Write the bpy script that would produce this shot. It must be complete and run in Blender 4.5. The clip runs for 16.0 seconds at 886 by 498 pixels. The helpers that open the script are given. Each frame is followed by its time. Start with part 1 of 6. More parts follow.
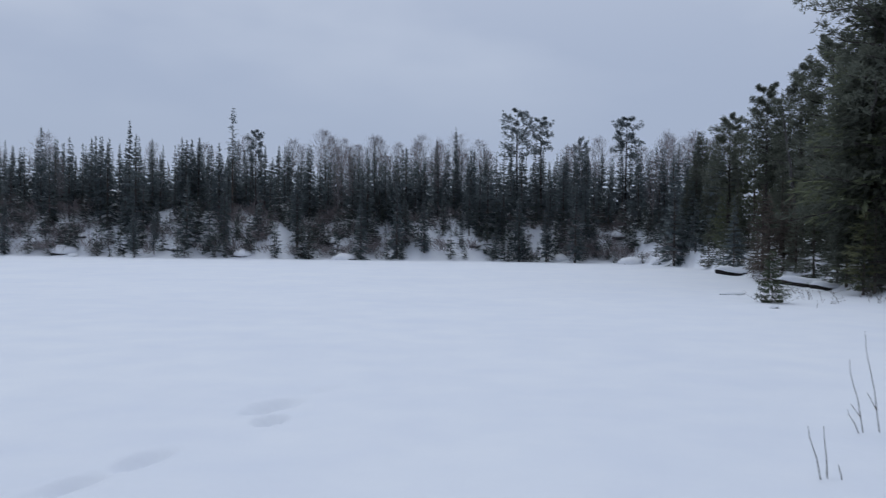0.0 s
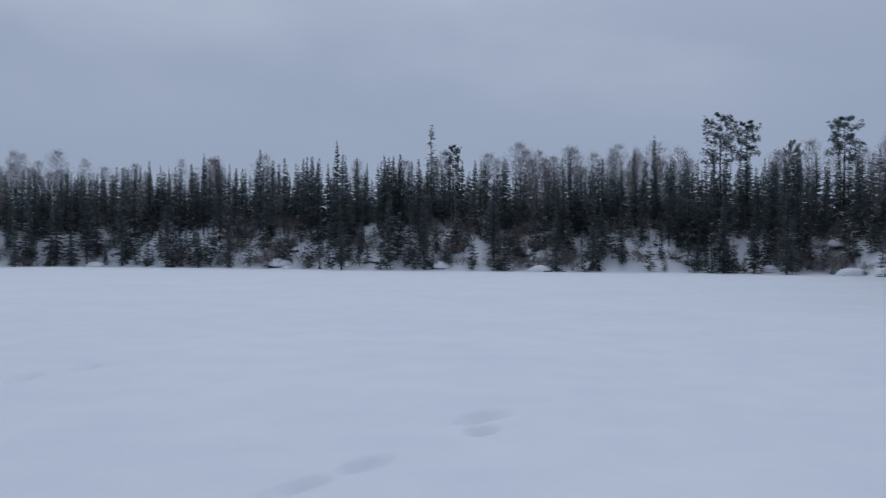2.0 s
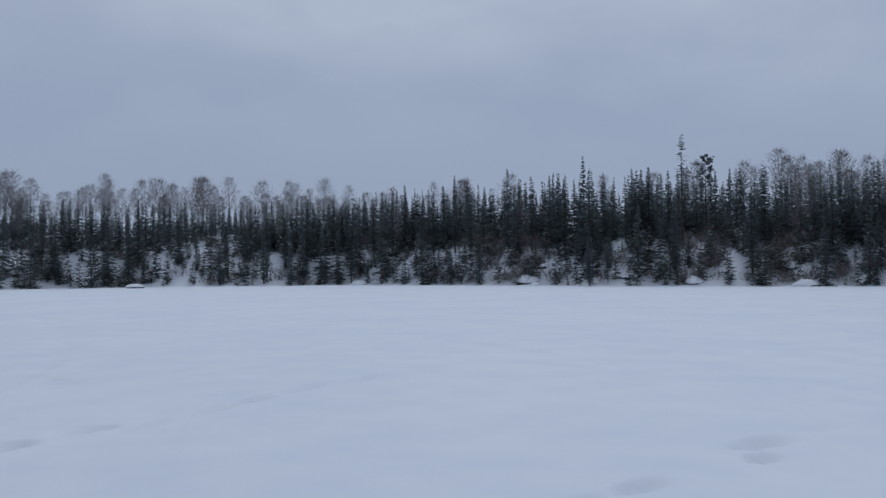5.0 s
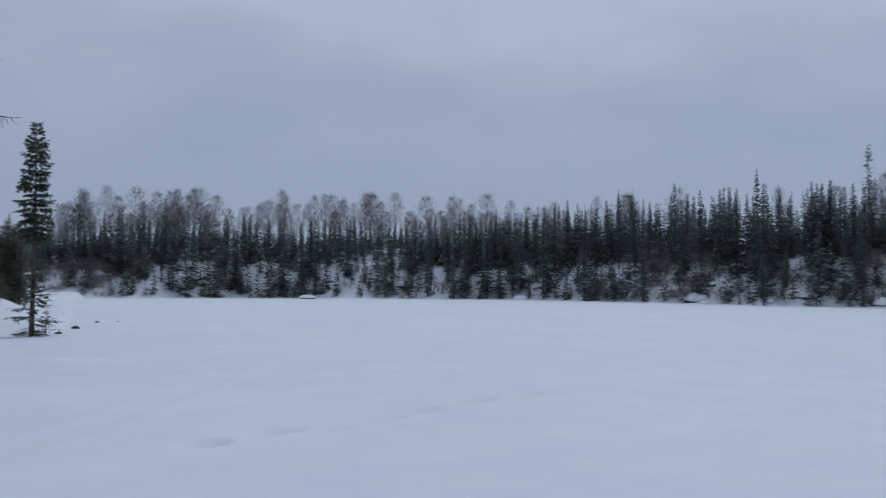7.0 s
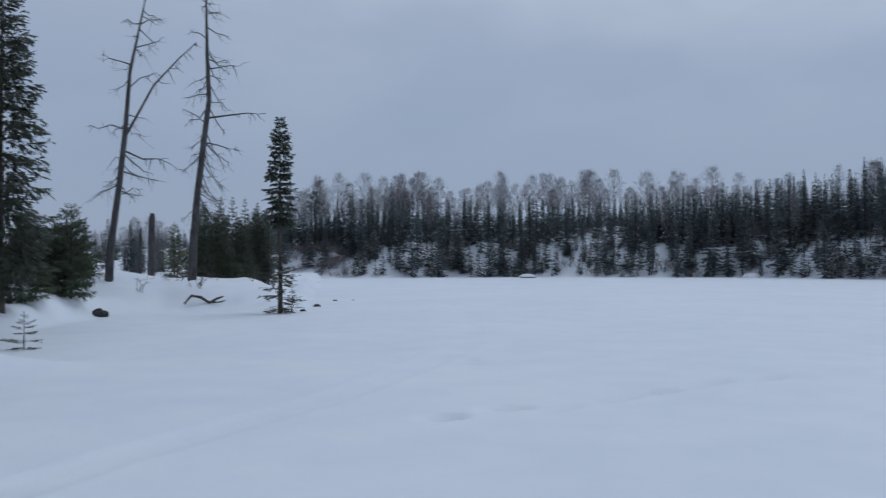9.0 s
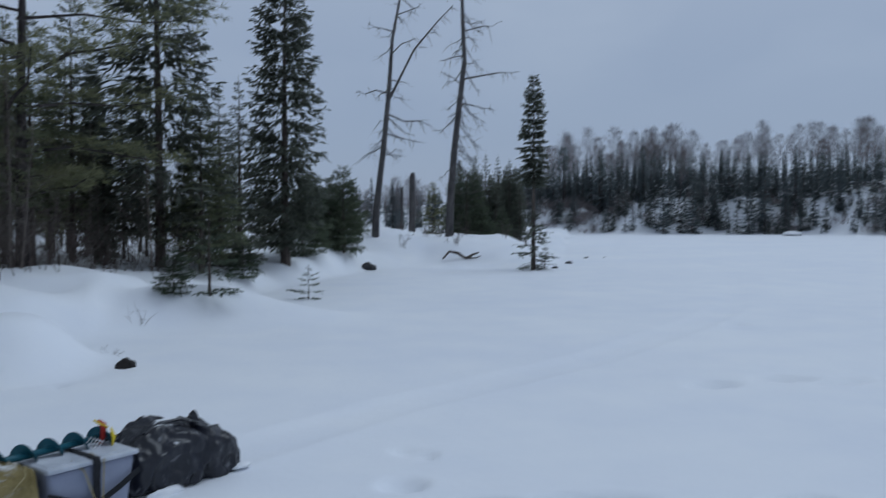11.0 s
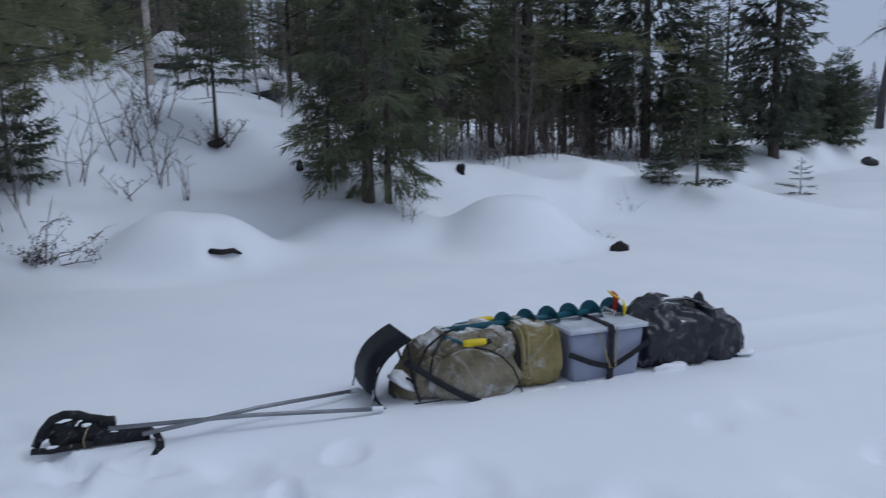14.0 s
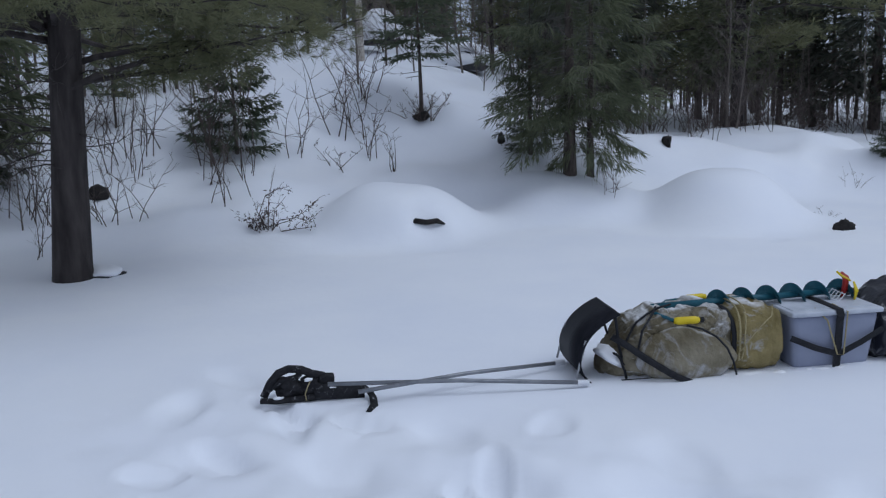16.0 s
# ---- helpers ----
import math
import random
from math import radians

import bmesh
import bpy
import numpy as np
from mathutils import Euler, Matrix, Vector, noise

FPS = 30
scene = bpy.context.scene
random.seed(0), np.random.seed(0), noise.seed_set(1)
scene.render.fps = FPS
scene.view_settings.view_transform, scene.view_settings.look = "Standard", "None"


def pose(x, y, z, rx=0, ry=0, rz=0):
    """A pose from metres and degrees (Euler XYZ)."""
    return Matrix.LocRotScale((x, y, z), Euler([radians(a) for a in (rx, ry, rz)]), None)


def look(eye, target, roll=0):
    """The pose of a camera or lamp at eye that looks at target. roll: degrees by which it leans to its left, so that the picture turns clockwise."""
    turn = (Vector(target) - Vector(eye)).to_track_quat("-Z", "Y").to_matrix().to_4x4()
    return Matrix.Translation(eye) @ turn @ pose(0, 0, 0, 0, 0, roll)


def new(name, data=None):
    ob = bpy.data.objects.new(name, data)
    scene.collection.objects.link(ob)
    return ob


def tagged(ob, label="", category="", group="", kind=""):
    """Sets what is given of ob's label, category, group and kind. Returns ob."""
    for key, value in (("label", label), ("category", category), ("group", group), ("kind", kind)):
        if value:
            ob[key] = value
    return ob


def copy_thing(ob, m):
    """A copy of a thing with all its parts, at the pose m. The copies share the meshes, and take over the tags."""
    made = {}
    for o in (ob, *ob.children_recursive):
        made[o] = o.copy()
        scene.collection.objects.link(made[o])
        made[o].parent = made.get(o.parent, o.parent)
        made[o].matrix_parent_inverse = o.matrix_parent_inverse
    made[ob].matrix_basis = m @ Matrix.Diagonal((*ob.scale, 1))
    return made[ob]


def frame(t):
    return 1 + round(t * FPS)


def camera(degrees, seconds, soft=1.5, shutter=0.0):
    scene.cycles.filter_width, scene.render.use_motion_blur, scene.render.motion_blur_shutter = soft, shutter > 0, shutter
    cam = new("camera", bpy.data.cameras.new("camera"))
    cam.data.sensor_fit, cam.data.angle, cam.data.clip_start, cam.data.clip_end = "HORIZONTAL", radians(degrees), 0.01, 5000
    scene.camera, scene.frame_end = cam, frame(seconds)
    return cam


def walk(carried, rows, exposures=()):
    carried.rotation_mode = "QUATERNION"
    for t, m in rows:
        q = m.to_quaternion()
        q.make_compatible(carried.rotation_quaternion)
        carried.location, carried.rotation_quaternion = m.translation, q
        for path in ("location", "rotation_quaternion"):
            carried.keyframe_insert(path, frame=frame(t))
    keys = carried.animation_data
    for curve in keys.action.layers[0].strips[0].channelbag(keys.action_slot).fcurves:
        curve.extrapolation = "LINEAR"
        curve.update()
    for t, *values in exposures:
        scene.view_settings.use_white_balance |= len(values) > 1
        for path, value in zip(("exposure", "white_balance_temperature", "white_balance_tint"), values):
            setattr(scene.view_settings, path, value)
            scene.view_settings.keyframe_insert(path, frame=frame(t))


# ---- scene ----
cam = camera(55.96, 16.0, soft=1.2, shutter=0.5)
# seconds, x, y, z, yaw, pitch, lean to the right
ROWS = [
    (0.0, 0.000, 0.545, 1.493, 0.00, -0.50, -0.63),
    (0.5, -0.019, 0.597, 1.496, 3.20, 0.19, -0.19),
    (1.0, -0.066, 0.563, 1.496, 7.06, 0.15, -0.15),
    (1.5, -0.102, 0.544, 1.497, 10.10, -0.02, -0.06),
    (2.0, -0.135, 0.533, 1.498, 13.28, 0.21, -0.22),
    (2.5, -0.162, 0.535, 1.502, 16.28, 0.44, -0.30),
    (3.0, -0.177, 0.531, 1.507, 18.43, 0.43, -0.18),
    (3.5, -0.196, 0.521, 1.506, 21.20, 0.36, -0.11),
    (4.0, -0.233, 0.506, 1.502, 24.72, 0.56, 0.72),
    (6.5, -0.335, 0.419, 1.504, 37.40, 2.43, -0.84),
    (7.0, -0.362, 0.366, 1.510, 41.02, 2.43, -0.30),
    (7.5, -0.388, 0.378, 1.517, 44.73, 2.30, 0.29),
    (8.0, -0.432, 0.431, 1.502, 48.50, 2.17, 0.70),
    (8.5, -0.448, 0.370, 1.501, 52.12, 1.32, 0.47),
    (11.0, -0.501, 0.113, 1.565, 72.74, -2.00, 0.19),
    (11.5, -0.515, 0.082, 1.536, 77.52, -5.43, 0.60),
    (12.0, -0.552, 0.030, 1.510, 83.66, -6.89, 0.53),
    (12.5, -0.576, -0.001, 1.498, 88.12, -7.79, 0.53),
    (13.0, -0.566, -0.050, 1.496, 94.75, -8.38, 0.88),
    (13.5, -0.538, -0.082, 1.484, 100.24, -8.25, 1.13),
    (14.0, -0.545, -0.112, 1.476, 104.45, -8.78, 1.10),
    (14.5, -0.538, -0.134, 1.469, 109.38, -9.08, 1.61),
    (15.0, -0.546, -0.170, 1.458, 113.59, -9.59, 2.06),
    (15.5, -0.545, -0.186, 1.460, 116.65, -10.23, 2.11),
    (16.0, -0.542, -0.197, 1.456, 117.87, -10.20, 1.91),
]
EXPOSURES = [(0.0, -0.40, 6300, 9), (1.5, -0.69, 6180, 9), (3.5, -0.71, 6120, 9), (6.5, -0.69, 6100, 7), (8.5, -0.65, 6050, 6), (12.5, -0.66, 5930, 4), (13.0, -0.66, 5920, 4), (13.5, -0.51, 6050, 8), (14.5, -0.49, 6100, 9), (16.0, -0.40, 6100, 10)]
walk(cam, [(t, pose(x, y, z, 90 + pitch, 0, yaw) @ pose(0, 0, 0, 0, 0, -lean)) for t, x, y, z, yaw, pitch, lean in ROWS], EXPOSURES)

# ---------------------------------------------------------------- world and sun
SUN_AZ, SUN_EL = 14.0, 58.0          # degrees: from +y towards -x, above the horizon


def make_world():
    world = bpy.data.worlds.new("overcast")
    scene.world = world
    world.use_nodes = True
    nt = world.node_tree
    nt.nodes.clear()
    add = nt.nodes.new
    out, both = add("ShaderNodeOutputWorld"), add("ShaderNodeAddShader")
    sky, clear = add("ShaderNodeTexSky"), add("ShaderNodeBackground")
    sky.sky_type, sky.sun_disc = "NISHITA", False
    sky.sun_elevation, sky.sun_rotation = radians(SUN_EL), radians(-SUN_AZ)
    clear.inputs[1].default_value = 0.012
    coord, sep = add("ShaderNodeTexCoord"), add("ShaderNodeSeparateXYZ")
    mapping, cloud = add("ShaderNodeMapping"), add("ShaderNodeTexNoise")
    mapping.inputs["Scale"].default_value = (1.0, 1.0, 2.6)
    cloud.inputs["Scale"].default_value, cloud.inputs["Detail"].default_value = 3.0, 4.0
    cloud.inputs["Roughness"].default_value = 0.45
    ramp, height, mix = add("ShaderNodeValToRGB"), add("ShaderNodeValToRGB"), add("ShaderNodeMix")
    ramp.color_ramp.elements[0].position, ramp.color_ramp.elements[0].color = 0.42, (0, 0, 0, 1)
    ramp.color_ramp.elements[1].position, ramp.color_ramp.elements[1].color = 0.64, (1, 1, 1, 1)
    e = height.color_ramp.elements
    e[0].position, e[0].color = 0.0, (0.0, 0.0, 0.0, 1)
    e[1].position, e[1].color = 0.45, (1, 1, 1, 1)
    e.new(0.10).color = (0.02, 0.02, 0.02, 1)
    fade, deep = add("ShaderNodeMath"), add("ShaderNodeMath")
    fade.operation, deep.operation = "MULTIPLY_ADD", "MULTIPLY"
    deep.inputs[1].default_value = 1.0
    mix.data_type = "RGBA"
    mix.inputs["A"].default_value = SKY_LOW
    mix.inputs["B"].default_value = SKY_HIGH
    veil = add("ShaderNodeBackground")
    veil.inputs[1].default_value = SKY_STRENGTH
    link = nt.links.new
    link(coord.outputs["Generated"], mapping.inputs[0])
    link(coord.outputs["Generated"], sep.inputs[0])
    link(mapping.outputs[0], cloud.inputs["Vector"])
    link(cloud.outputs[0], ramp.inputs[0])
    link(sep.outputs[2], height.inputs[0])
    link(ramp.outputs[0], deep.inputs[0])
    link(deep.outputs[0], fade.inputs[0])
    fade.inputs[1].default_value = 0.65
    link(height.outputs[0], fade.inputs[2])
    gate = add("ShaderNodeMath")
    gate.operation, gate.use_clamp = "MULTIPLY", True
    rise = add("ShaderNodeMapRange")
    rise.inputs["From Min"].default_value, rise.inputs["From Max"].default_value = 0.09, 0.32
    link(sep.outputs[2], rise.inputs[0])
    zenith = add("ShaderNodeMapRange")          # an overcast sky is brighter overhead
    zenith.inputs["From Min"].default_value, zenith.inputs["From Max"].default_value = 0.38, 1.0
    zenith.inputs["To Min"].default_value, zenith.inputs["To Max"].default_value = SKY_STRENGTH, SKY_STRENGTH * 0.58
    link(sep.outputs[2], zenith.inputs[0])
    link(zenith.outputs[0], veil.inputs[1])
    link(fade.outputs[0], gate.inputs[0])
    link(rise.outputs[0], gate.inputs[1])
    toward, lobe, glow = add("ShaderNodeVectorMath"), add("ShaderNodeMapRange"), add("ShaderNodeMath")
    toward.operation = "DOT_PRODUCT"          # the cloud is brighter round the hidden sun
    toward.inputs[1].default_value = (-math.sin(radians(SUN_AZ)) * math.cos(radians(SUN_EL)), math.cos(radians(SUN_AZ)) * math.cos(radians(SUN_EL)), math.sin(radians(SUN_EL)))
    lobe.inputs["From Min"].default_value, lobe.inputs["From Max"].default_value = 0.62, 0.97
    lobe.inputs["To Min"].default_value, lobe.inputs["To Max"].default_value = 0.0, 0.40
    glow.operation, glow.use_clamp = "MULTIPLY_ADD", True
    link(coord.outputs["Generated"], toward.inputs[0])
    link(toward.outputs["Value"], lobe.inputs[0])
    link(lobe.outputs[0], glow.inputs[0])
    link(ramp.outputs[0], glow.inputs[1])
    link(gate.outputs[0], glow.inputs[2])
    link(glow.outputs[0], mix.inputs["Factor"])
    link(mix.outputs["Result"], veil.inputs[0])
    link(sky.outputs[0], clear.inputs[0])
    link(clear.outputs[0], both.inputs[0])
    link(veil.outputs[0], both.inputs[1])
    link(both.outputs[0], out.inputs[0])


SKY_LOW, SKY_HIGH, SKY_STRENGTH = (0.440, 0.505, 0.664, 1), (0.640, 0.695, 0.820, 1), 1.0
make_world()
sun = new("sun", bpy.data.lights.new("sun", "SUN"))
sun.data.energy, sun.data.angle, sun.data.color = 1.25, radians(36), (0.85, 0.915, 1.0)
_s = Vector((-math.sin(radians(SUN_AZ)) * math.cos(radians(SUN_EL)), math.cos(radians(SUN_AZ)) * math.cos(radians(SUN_EL)), math.sin(radians(SUN_EL))))
sun.matrix_world = look(_s * 60, (0, 0, 0))


# ---------------------------------------------------------------- materials
def material(name, dark, light, scale=8.0, rough=0.7, metal=0.0, bump=0.3, bump_scale=None, snow=0.0, snow_scale=1.5,
             spread=0.0, stretch=(1, 1, 1), transmission=0.0, thin=0.0, soft=0.08, spec=0.3, frost=0.0, frost_scale=12.0):
    """Two colours mixed by a coarse and a fine noise, a bump, and snow caught on the faces that look up."""
    mat = bpy.data.materials.new(name)
    mat.use_nodes = True
    nt = mat.node_tree
    bsdf = nt.nodes["Principled BSDF"]
    add, link = nt.nodes.new, nt.links.new
    coord, mapping = add("ShaderNodeTexCoord"), add("ShaderNodeMapping")
    mapping.inputs["Scale"].default_value = stretch
    link(coord.outputs["Object"], mapping.inputs[0])
    coarse, fine, mixn = add("ShaderNodeTexNoise"), add("ShaderNodeTexNoise"), add("ShaderNodeMath")
    coarse.inputs["Scale"].default_value, fine.inputs["Scale"].default_value = scale * 0.22, scale
    coarse.inputs["Detail"].default_value, fine.inputs["Detail"].default_value = 2, 4
    link(mapping.outputs[0], coarse.inputs["Vector"])
    link(mapping.outputs[0], fine.inputs["Vector"])
    mixn.operation = "ADD"
    link(coarse.outputs[0], mixn.inputs[0])
    link(fine.outputs[0], mixn.inputs[1])
    rng = add("ShaderNodeMapRange")
    rng.inputs["From Min"].default_value, rng.inputs["From Max"].default_value = 0.72, 1.28
    link(mixn.outputs[0], rng.inputs[0])
    factor = rng.outputs[0]
    if spread:
        info, geo, jig, jig2 = add("ShaderNodeObjectInfo"), add("ShaderNodeNewGeometry"), add("ShaderNodeMath"), add("ShaderNodeMath")
        jig.operation, jig.inputs[1].default_value = "MULTIPLY_ADD", spread
        jig2.operation, jig2.inputs[1].default_value = "MULTIPLY_ADD", spread
        link(info.outputs["Random"], jig.inputs[0])
        link(factor, jig.inputs[2])
        link(geo.outputs["Random Per Island"], jig2.inputs[0])
        link(jig.outputs[0], jig2.inputs[2])
        sub = add("ShaderNodeMath")
        sub.operation, sub.inputs[1].default_value, sub.use_clamp = "SUBTRACT", spread, True
        link(jig2.outputs[0], sub.inputs[0])
        factor = sub.outputs[0]
    mix = add("ShaderNodeMix")
    mix.data_type = "RGBA"
    mix.inputs["A"].default_value, mix.inputs["B"].default_value = (*dark, 1), (*light, 1)
    link(factor, mix.inputs["Factor"])
    colour = mix.outputs["Result"]
    if snow:
        geo, sep, patch = add("ShaderNodeNewGeometry"), add("ShaderNodeSeparateXYZ"), add("ShaderNodeTexNoise")
        patch.inputs["Scale"].default_value, patch.inputs["Detail"].default_value = snow_scale, 3
        link(coord.outputs["Object"], patch.inputs["Vector"])
        link(geo.outputs["Normal"], sep.inputs[0])
        up, thr = add("ShaderNodeMath"), add("ShaderNodeMapRange")
        absn = add("ShaderNodeMath")
        absn.operation = "ABSOLUTE"
        link(sep.outputs[2], absn.inputs[0])
        up.operation = "MULTIPLY"
        link(absn.outputs[0], up.inputs[0])
        link(patch.outputs[0], up.inputs[1])
        thr.inputs["From Min"].default_value, thr.inputs["From Max"].default_value = 0.66 - 0.3 * snow - soft / 2, 0.66 - 0.3 * snow + soft / 2
        link(up.outputs[0], thr.inputs[0])
        white = add("ShaderNodeMix")
        white.data_type = "RGBA"
        white.inputs["B"].default_value = (0.80, 0.82, 0.86, 1)
        link(colour, white.inputs["A"])
        link(thr.outputs[0], white.inputs["Factor"])
        colour = white.outputs["Result"]
    if frost:
        rime, cut, pale = add("ShaderNodeTexNoise"), add("ShaderNodeMapRange"), add("ShaderNodeMix")
        rime.inputs["Scale"].default_value, rime.inputs["Detail"].default_value, rime.inputs["Roughness"].default_value = frost_scale, 6, 0.65
        rime.inputs["Distortion"].default_value = 1.2
        link(mapping.outputs[0], rime.inputs["Vector"])
        cut.inputs["From Min"].default_value, cut.inputs["From Max"].default_value = 0.64 - 0.3 * frost, 0.84 - 0.3 * frost
        link(rime.outputs[0], cut.inputs[0])
        pale.data_type = "RGBA"
        pale.inputs["B"].default_value = (0.50, 0.51, 0.54, 1)
        link(colour, pale.inputs["A"])
        link(cut.outputs[0], pale.inputs["Factor"])
        colour = pale.outputs["Result"]
    link(colour, bsdf.inputs["Base Color"])
    bsdf.inputs["Roughness"].default_value, bsdf.inputs["Metallic"].default_value = rough, metal
    bsdf.inputs["Transmission Weight"].default_value = transmission
    bsdf.inputs["Specular IOR Level"].default_value = spec
    if thin:
        leaf, blend = add("ShaderNodeBsdfTranslucent"), add("ShaderNodeMixShader")
        link(colour, leaf.inputs[0])
        blend.inputs[0].default_value = thin
        link(bsdf.outputs[0], blend.inputs[1])
        link(leaf.outputs[0], blend.inputs[2])
        link(blend.outputs[0], nt.nodes["Material Output"].inputs[0])
    if bump:
        b, bn = add("ShaderNodeBump"), add("ShaderNodeTexNoise")
        bn.inputs["Scale"].default_value, bn.inputs["Detail"].default_value = bump_scale or scale * 2, 5
        link(mapping.outputs[0], bn.inputs["Vector"])
        b.inputs["Strength"].default_value, b.inputs["Distance"].default_value = bump, 0.02
        link(bn.outputs[0], b.inputs["Height"])
        link(b.outputs[0], bsdf.inputs["Normal"])
    return mat


M_SNOW = material("snow", (0.80, 0.83, 0.90), (0.87, 0.89, 0.93), 1.2, 0.62, bump=0.18, bump_scale=9.0)
M_SNOWCAP = material("fresh_snow", (0.82, 0.84, 0.89), (0.88, 0.89, 0.92), 5, 0.65, bump=0.3)
M_NEEDLE = material("spruce_needles", (0.088, 0.099, 0.081), (0.174, 0.187, 0.148), 3.0, 0.7, bump=0, thin=0.6, spread=0.5)
# greyed and blued beyond the near needles: distance haze painted into the colour
M_NEEDLE_FAR_HAZE = material("far_spruce_needles", (0.128, 0.154, 0.165), (0.190, 0.218, 0.222), 1.0, 0.9, bump=0, thin=0.65, spread=0.6, snow=0.13, snow_scale=2.6, soft=0.12, spec=0.1)
M_NEEDLE_SNOWY = material("snow_dusted_needles", (0.075, 0.096, 0.095), (0.13, 0.15, 0.135), 1.6, 0.8, bump=0, thin=0.45, spread=0.5, snow=0.50, snow_scale=2.4)
# value raised so that the deep woods wearing it read less dark
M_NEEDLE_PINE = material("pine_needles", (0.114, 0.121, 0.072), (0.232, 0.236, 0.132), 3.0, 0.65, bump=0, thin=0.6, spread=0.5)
M_NEEDLE_YOUNG = material("young_fir_needles", (0.068, 0.088, 0.062), (0.135, 0.156, 0.102), 6.0, 0.65, bump=0, thin=0.6, spread=0.5)
M_NEEDLE_BROWN = material("browned_needles", (0.1, 0.085, 0.075), (0.17, 0.14, 0.12), 3.0, 0.85, bump=0, thin=0.45, spread=0.5)
M_NEEDLE_GREEN = material("green_fir_needles", (0.096, 0.111, 0.070), (0.186, 0.203, 0.125), 4.0, 0.65, bump=0, thin=0.6, spread=0.5)
M_LICHEN = material("lichened_dead_twigs", (0.13, 0.125, 0.11), (0.24, 0.23, 0.205), 14, 0.9, bump=0.0, spread=0.4)
M_BARK = material("dark_bark", (0.045, 0.037, 0.033), (0.135, 0.112, 0.096), 22, 0.9, bump=0.9, stretch=(1, 1, 0.3))
M_BARK_PINE = material("pine_bark", (0.026, 0.022, 0.022), (0.078, 0.067, 0.064), 14, 0.92, bump=1.0, stretch=(1, 1, 0.22))
M_DEADWOOD = material("weathered_deadwood", (0.050, 0.048, 0.050), (0.130, 0.122, 0.120), 16, 0.85, bump=0.6, stretch=(1, 1, 0.25))
M_BIRCH = material("birch_twigs", (0.14, 0.122, 0.125), (0.25, 0.22, 0.222), 6, 0.85, bump=0.0, spread=0.4)
M_THICKET = material("thicket_twigs", (0.10, 0.085, 0.075), (0.20, 0.172, 0.152), 6, 0.85, bump=0.0, spread=0.4)
M_TWIG = material("shrub_twigs", (0.055, 0.043, 0.040), (0.13, 0.105, 0.095), 20, 0.85, bump=0.0, spread=0.4)
M_GRASS = material("dry_grass_stem", (0.016, 0.013, 0.013), (0.040, 0.032, 0.029), 20, 0.85, bump=0.0)
M_STUMP = material("rotten_wood", (0.012, 0.011, 0.011), (0.036, 0.032, 0.031), 24, 0.9, bump=0.9)
M_ROCK = material("dark_granite", (0.022, 0.022, 0.025), (0.080, 0.079, 0.083), 9, 0.85, bump=0.8, snow=0.35, snow_scale=3)
M_SLED = material("black_plastic", (0.008, 0.009, 0.013), (0.016, 0.017, 0.023), 30, 0.5, bump=0.12, spec=0.12)
M_CANVAS = material("tan_canvas", (0.075, 0.058, 0.026), (0.28, 0.25, 0.18), 5.5, 0.8, bump=1.0, bump_scale=30, snow=0.42, snow_scale=7, soft=0.34, frost=0.40, frost_scale=3.2)
M_CANVAS_BARE = material("olive_canvas", (0.095, 0.070, 0.016), (0.28, 0.225, 0.10), 6.5, 0.75, bump=0.7, bump_scale=26, snow=0.22, snow_scale=9, soft=0.3, frost=0.24, frost_scale=10)
M_TOTE = material("translucent_tote", (0.20, 0.225, 0.31), (0.31, 0.335, 0.43), 4, 0.32, bump=0.05)
M_LID = material("frosted_lid", (0.40, 0.43, 0.49), (0.60, 0.63, 0.69), 9, 0.4, bump=0.15)
M_BLACKBAG = material("black_tarp", (0.004, 0.005, 0.009), (0.012, 0.014, 0.024), 8, 0.32, bump=0.3, bump_scale=24, snow=0.18, snow_scale=8, spec=0.5, frost=0.12, frost_scale=6, stretch=(1, 1.6, 0.6))
M_STRAP = material("black_strap", (0.008, 0.009, 0.012), (0.020, 0.021, 0.026), 60, 0.75, bump=0.3)
M_ROPE = material("tan_cord", (0.26, 0.22, 0.12), (0.42, 0.36, 0.20), 90, 0.8, bump=0.4)
M_AUGER = material("teal_painted_steel", (0.012, 0.075, 0.105), (0.028, 0.125, 0.165), 18, 0.38, metal=0.1, bump=0.08)
M_STEEL = material("bare_steel", (0.30, 0.31, 0.33), (0.46, 0.47, 0.49), 30, 0.35, metal=0.9, bump=0.08)
M_YELLOW = material("yellow_plastic", (0.62, 0.46, 0.012), (0.78, 0.60, 0.03), 20, 0.45, bump=0.08)
M_RED = material("red_plastic", (0.26, 0.016, 0.014), (0.40, 0.030, 0.024), 20, 0.45, bump=0.08)
M_POLE = material("grey_pole", (0.17, 0.18, 0.20), (0.27, 0.28, 0.30), 30, 0.42, metal=0.5, bump=0.06)
M_WHITE = material("white_fitting", (0.62, 0.64, 0.68), (0.74, 0.75, 0.78), 20, 0.5, bump=0.05)
M_HARNESS = material("black_webbing", (0.007, 0.007, 0.009), (0.022, 0.022, 0.026), 60, 0.8, bump=0.4, snow=0.10, snow_scale=14, frost=0.12, frost_scale=22)


# ---------------------------------------------------------------- helpers
def thing(name, label, category, group="", kind="", m=None):
    ob = new(name)
    if m is not None:
        ob.matrix_basis = m
    return tagged(ob, label, category, group, kind)


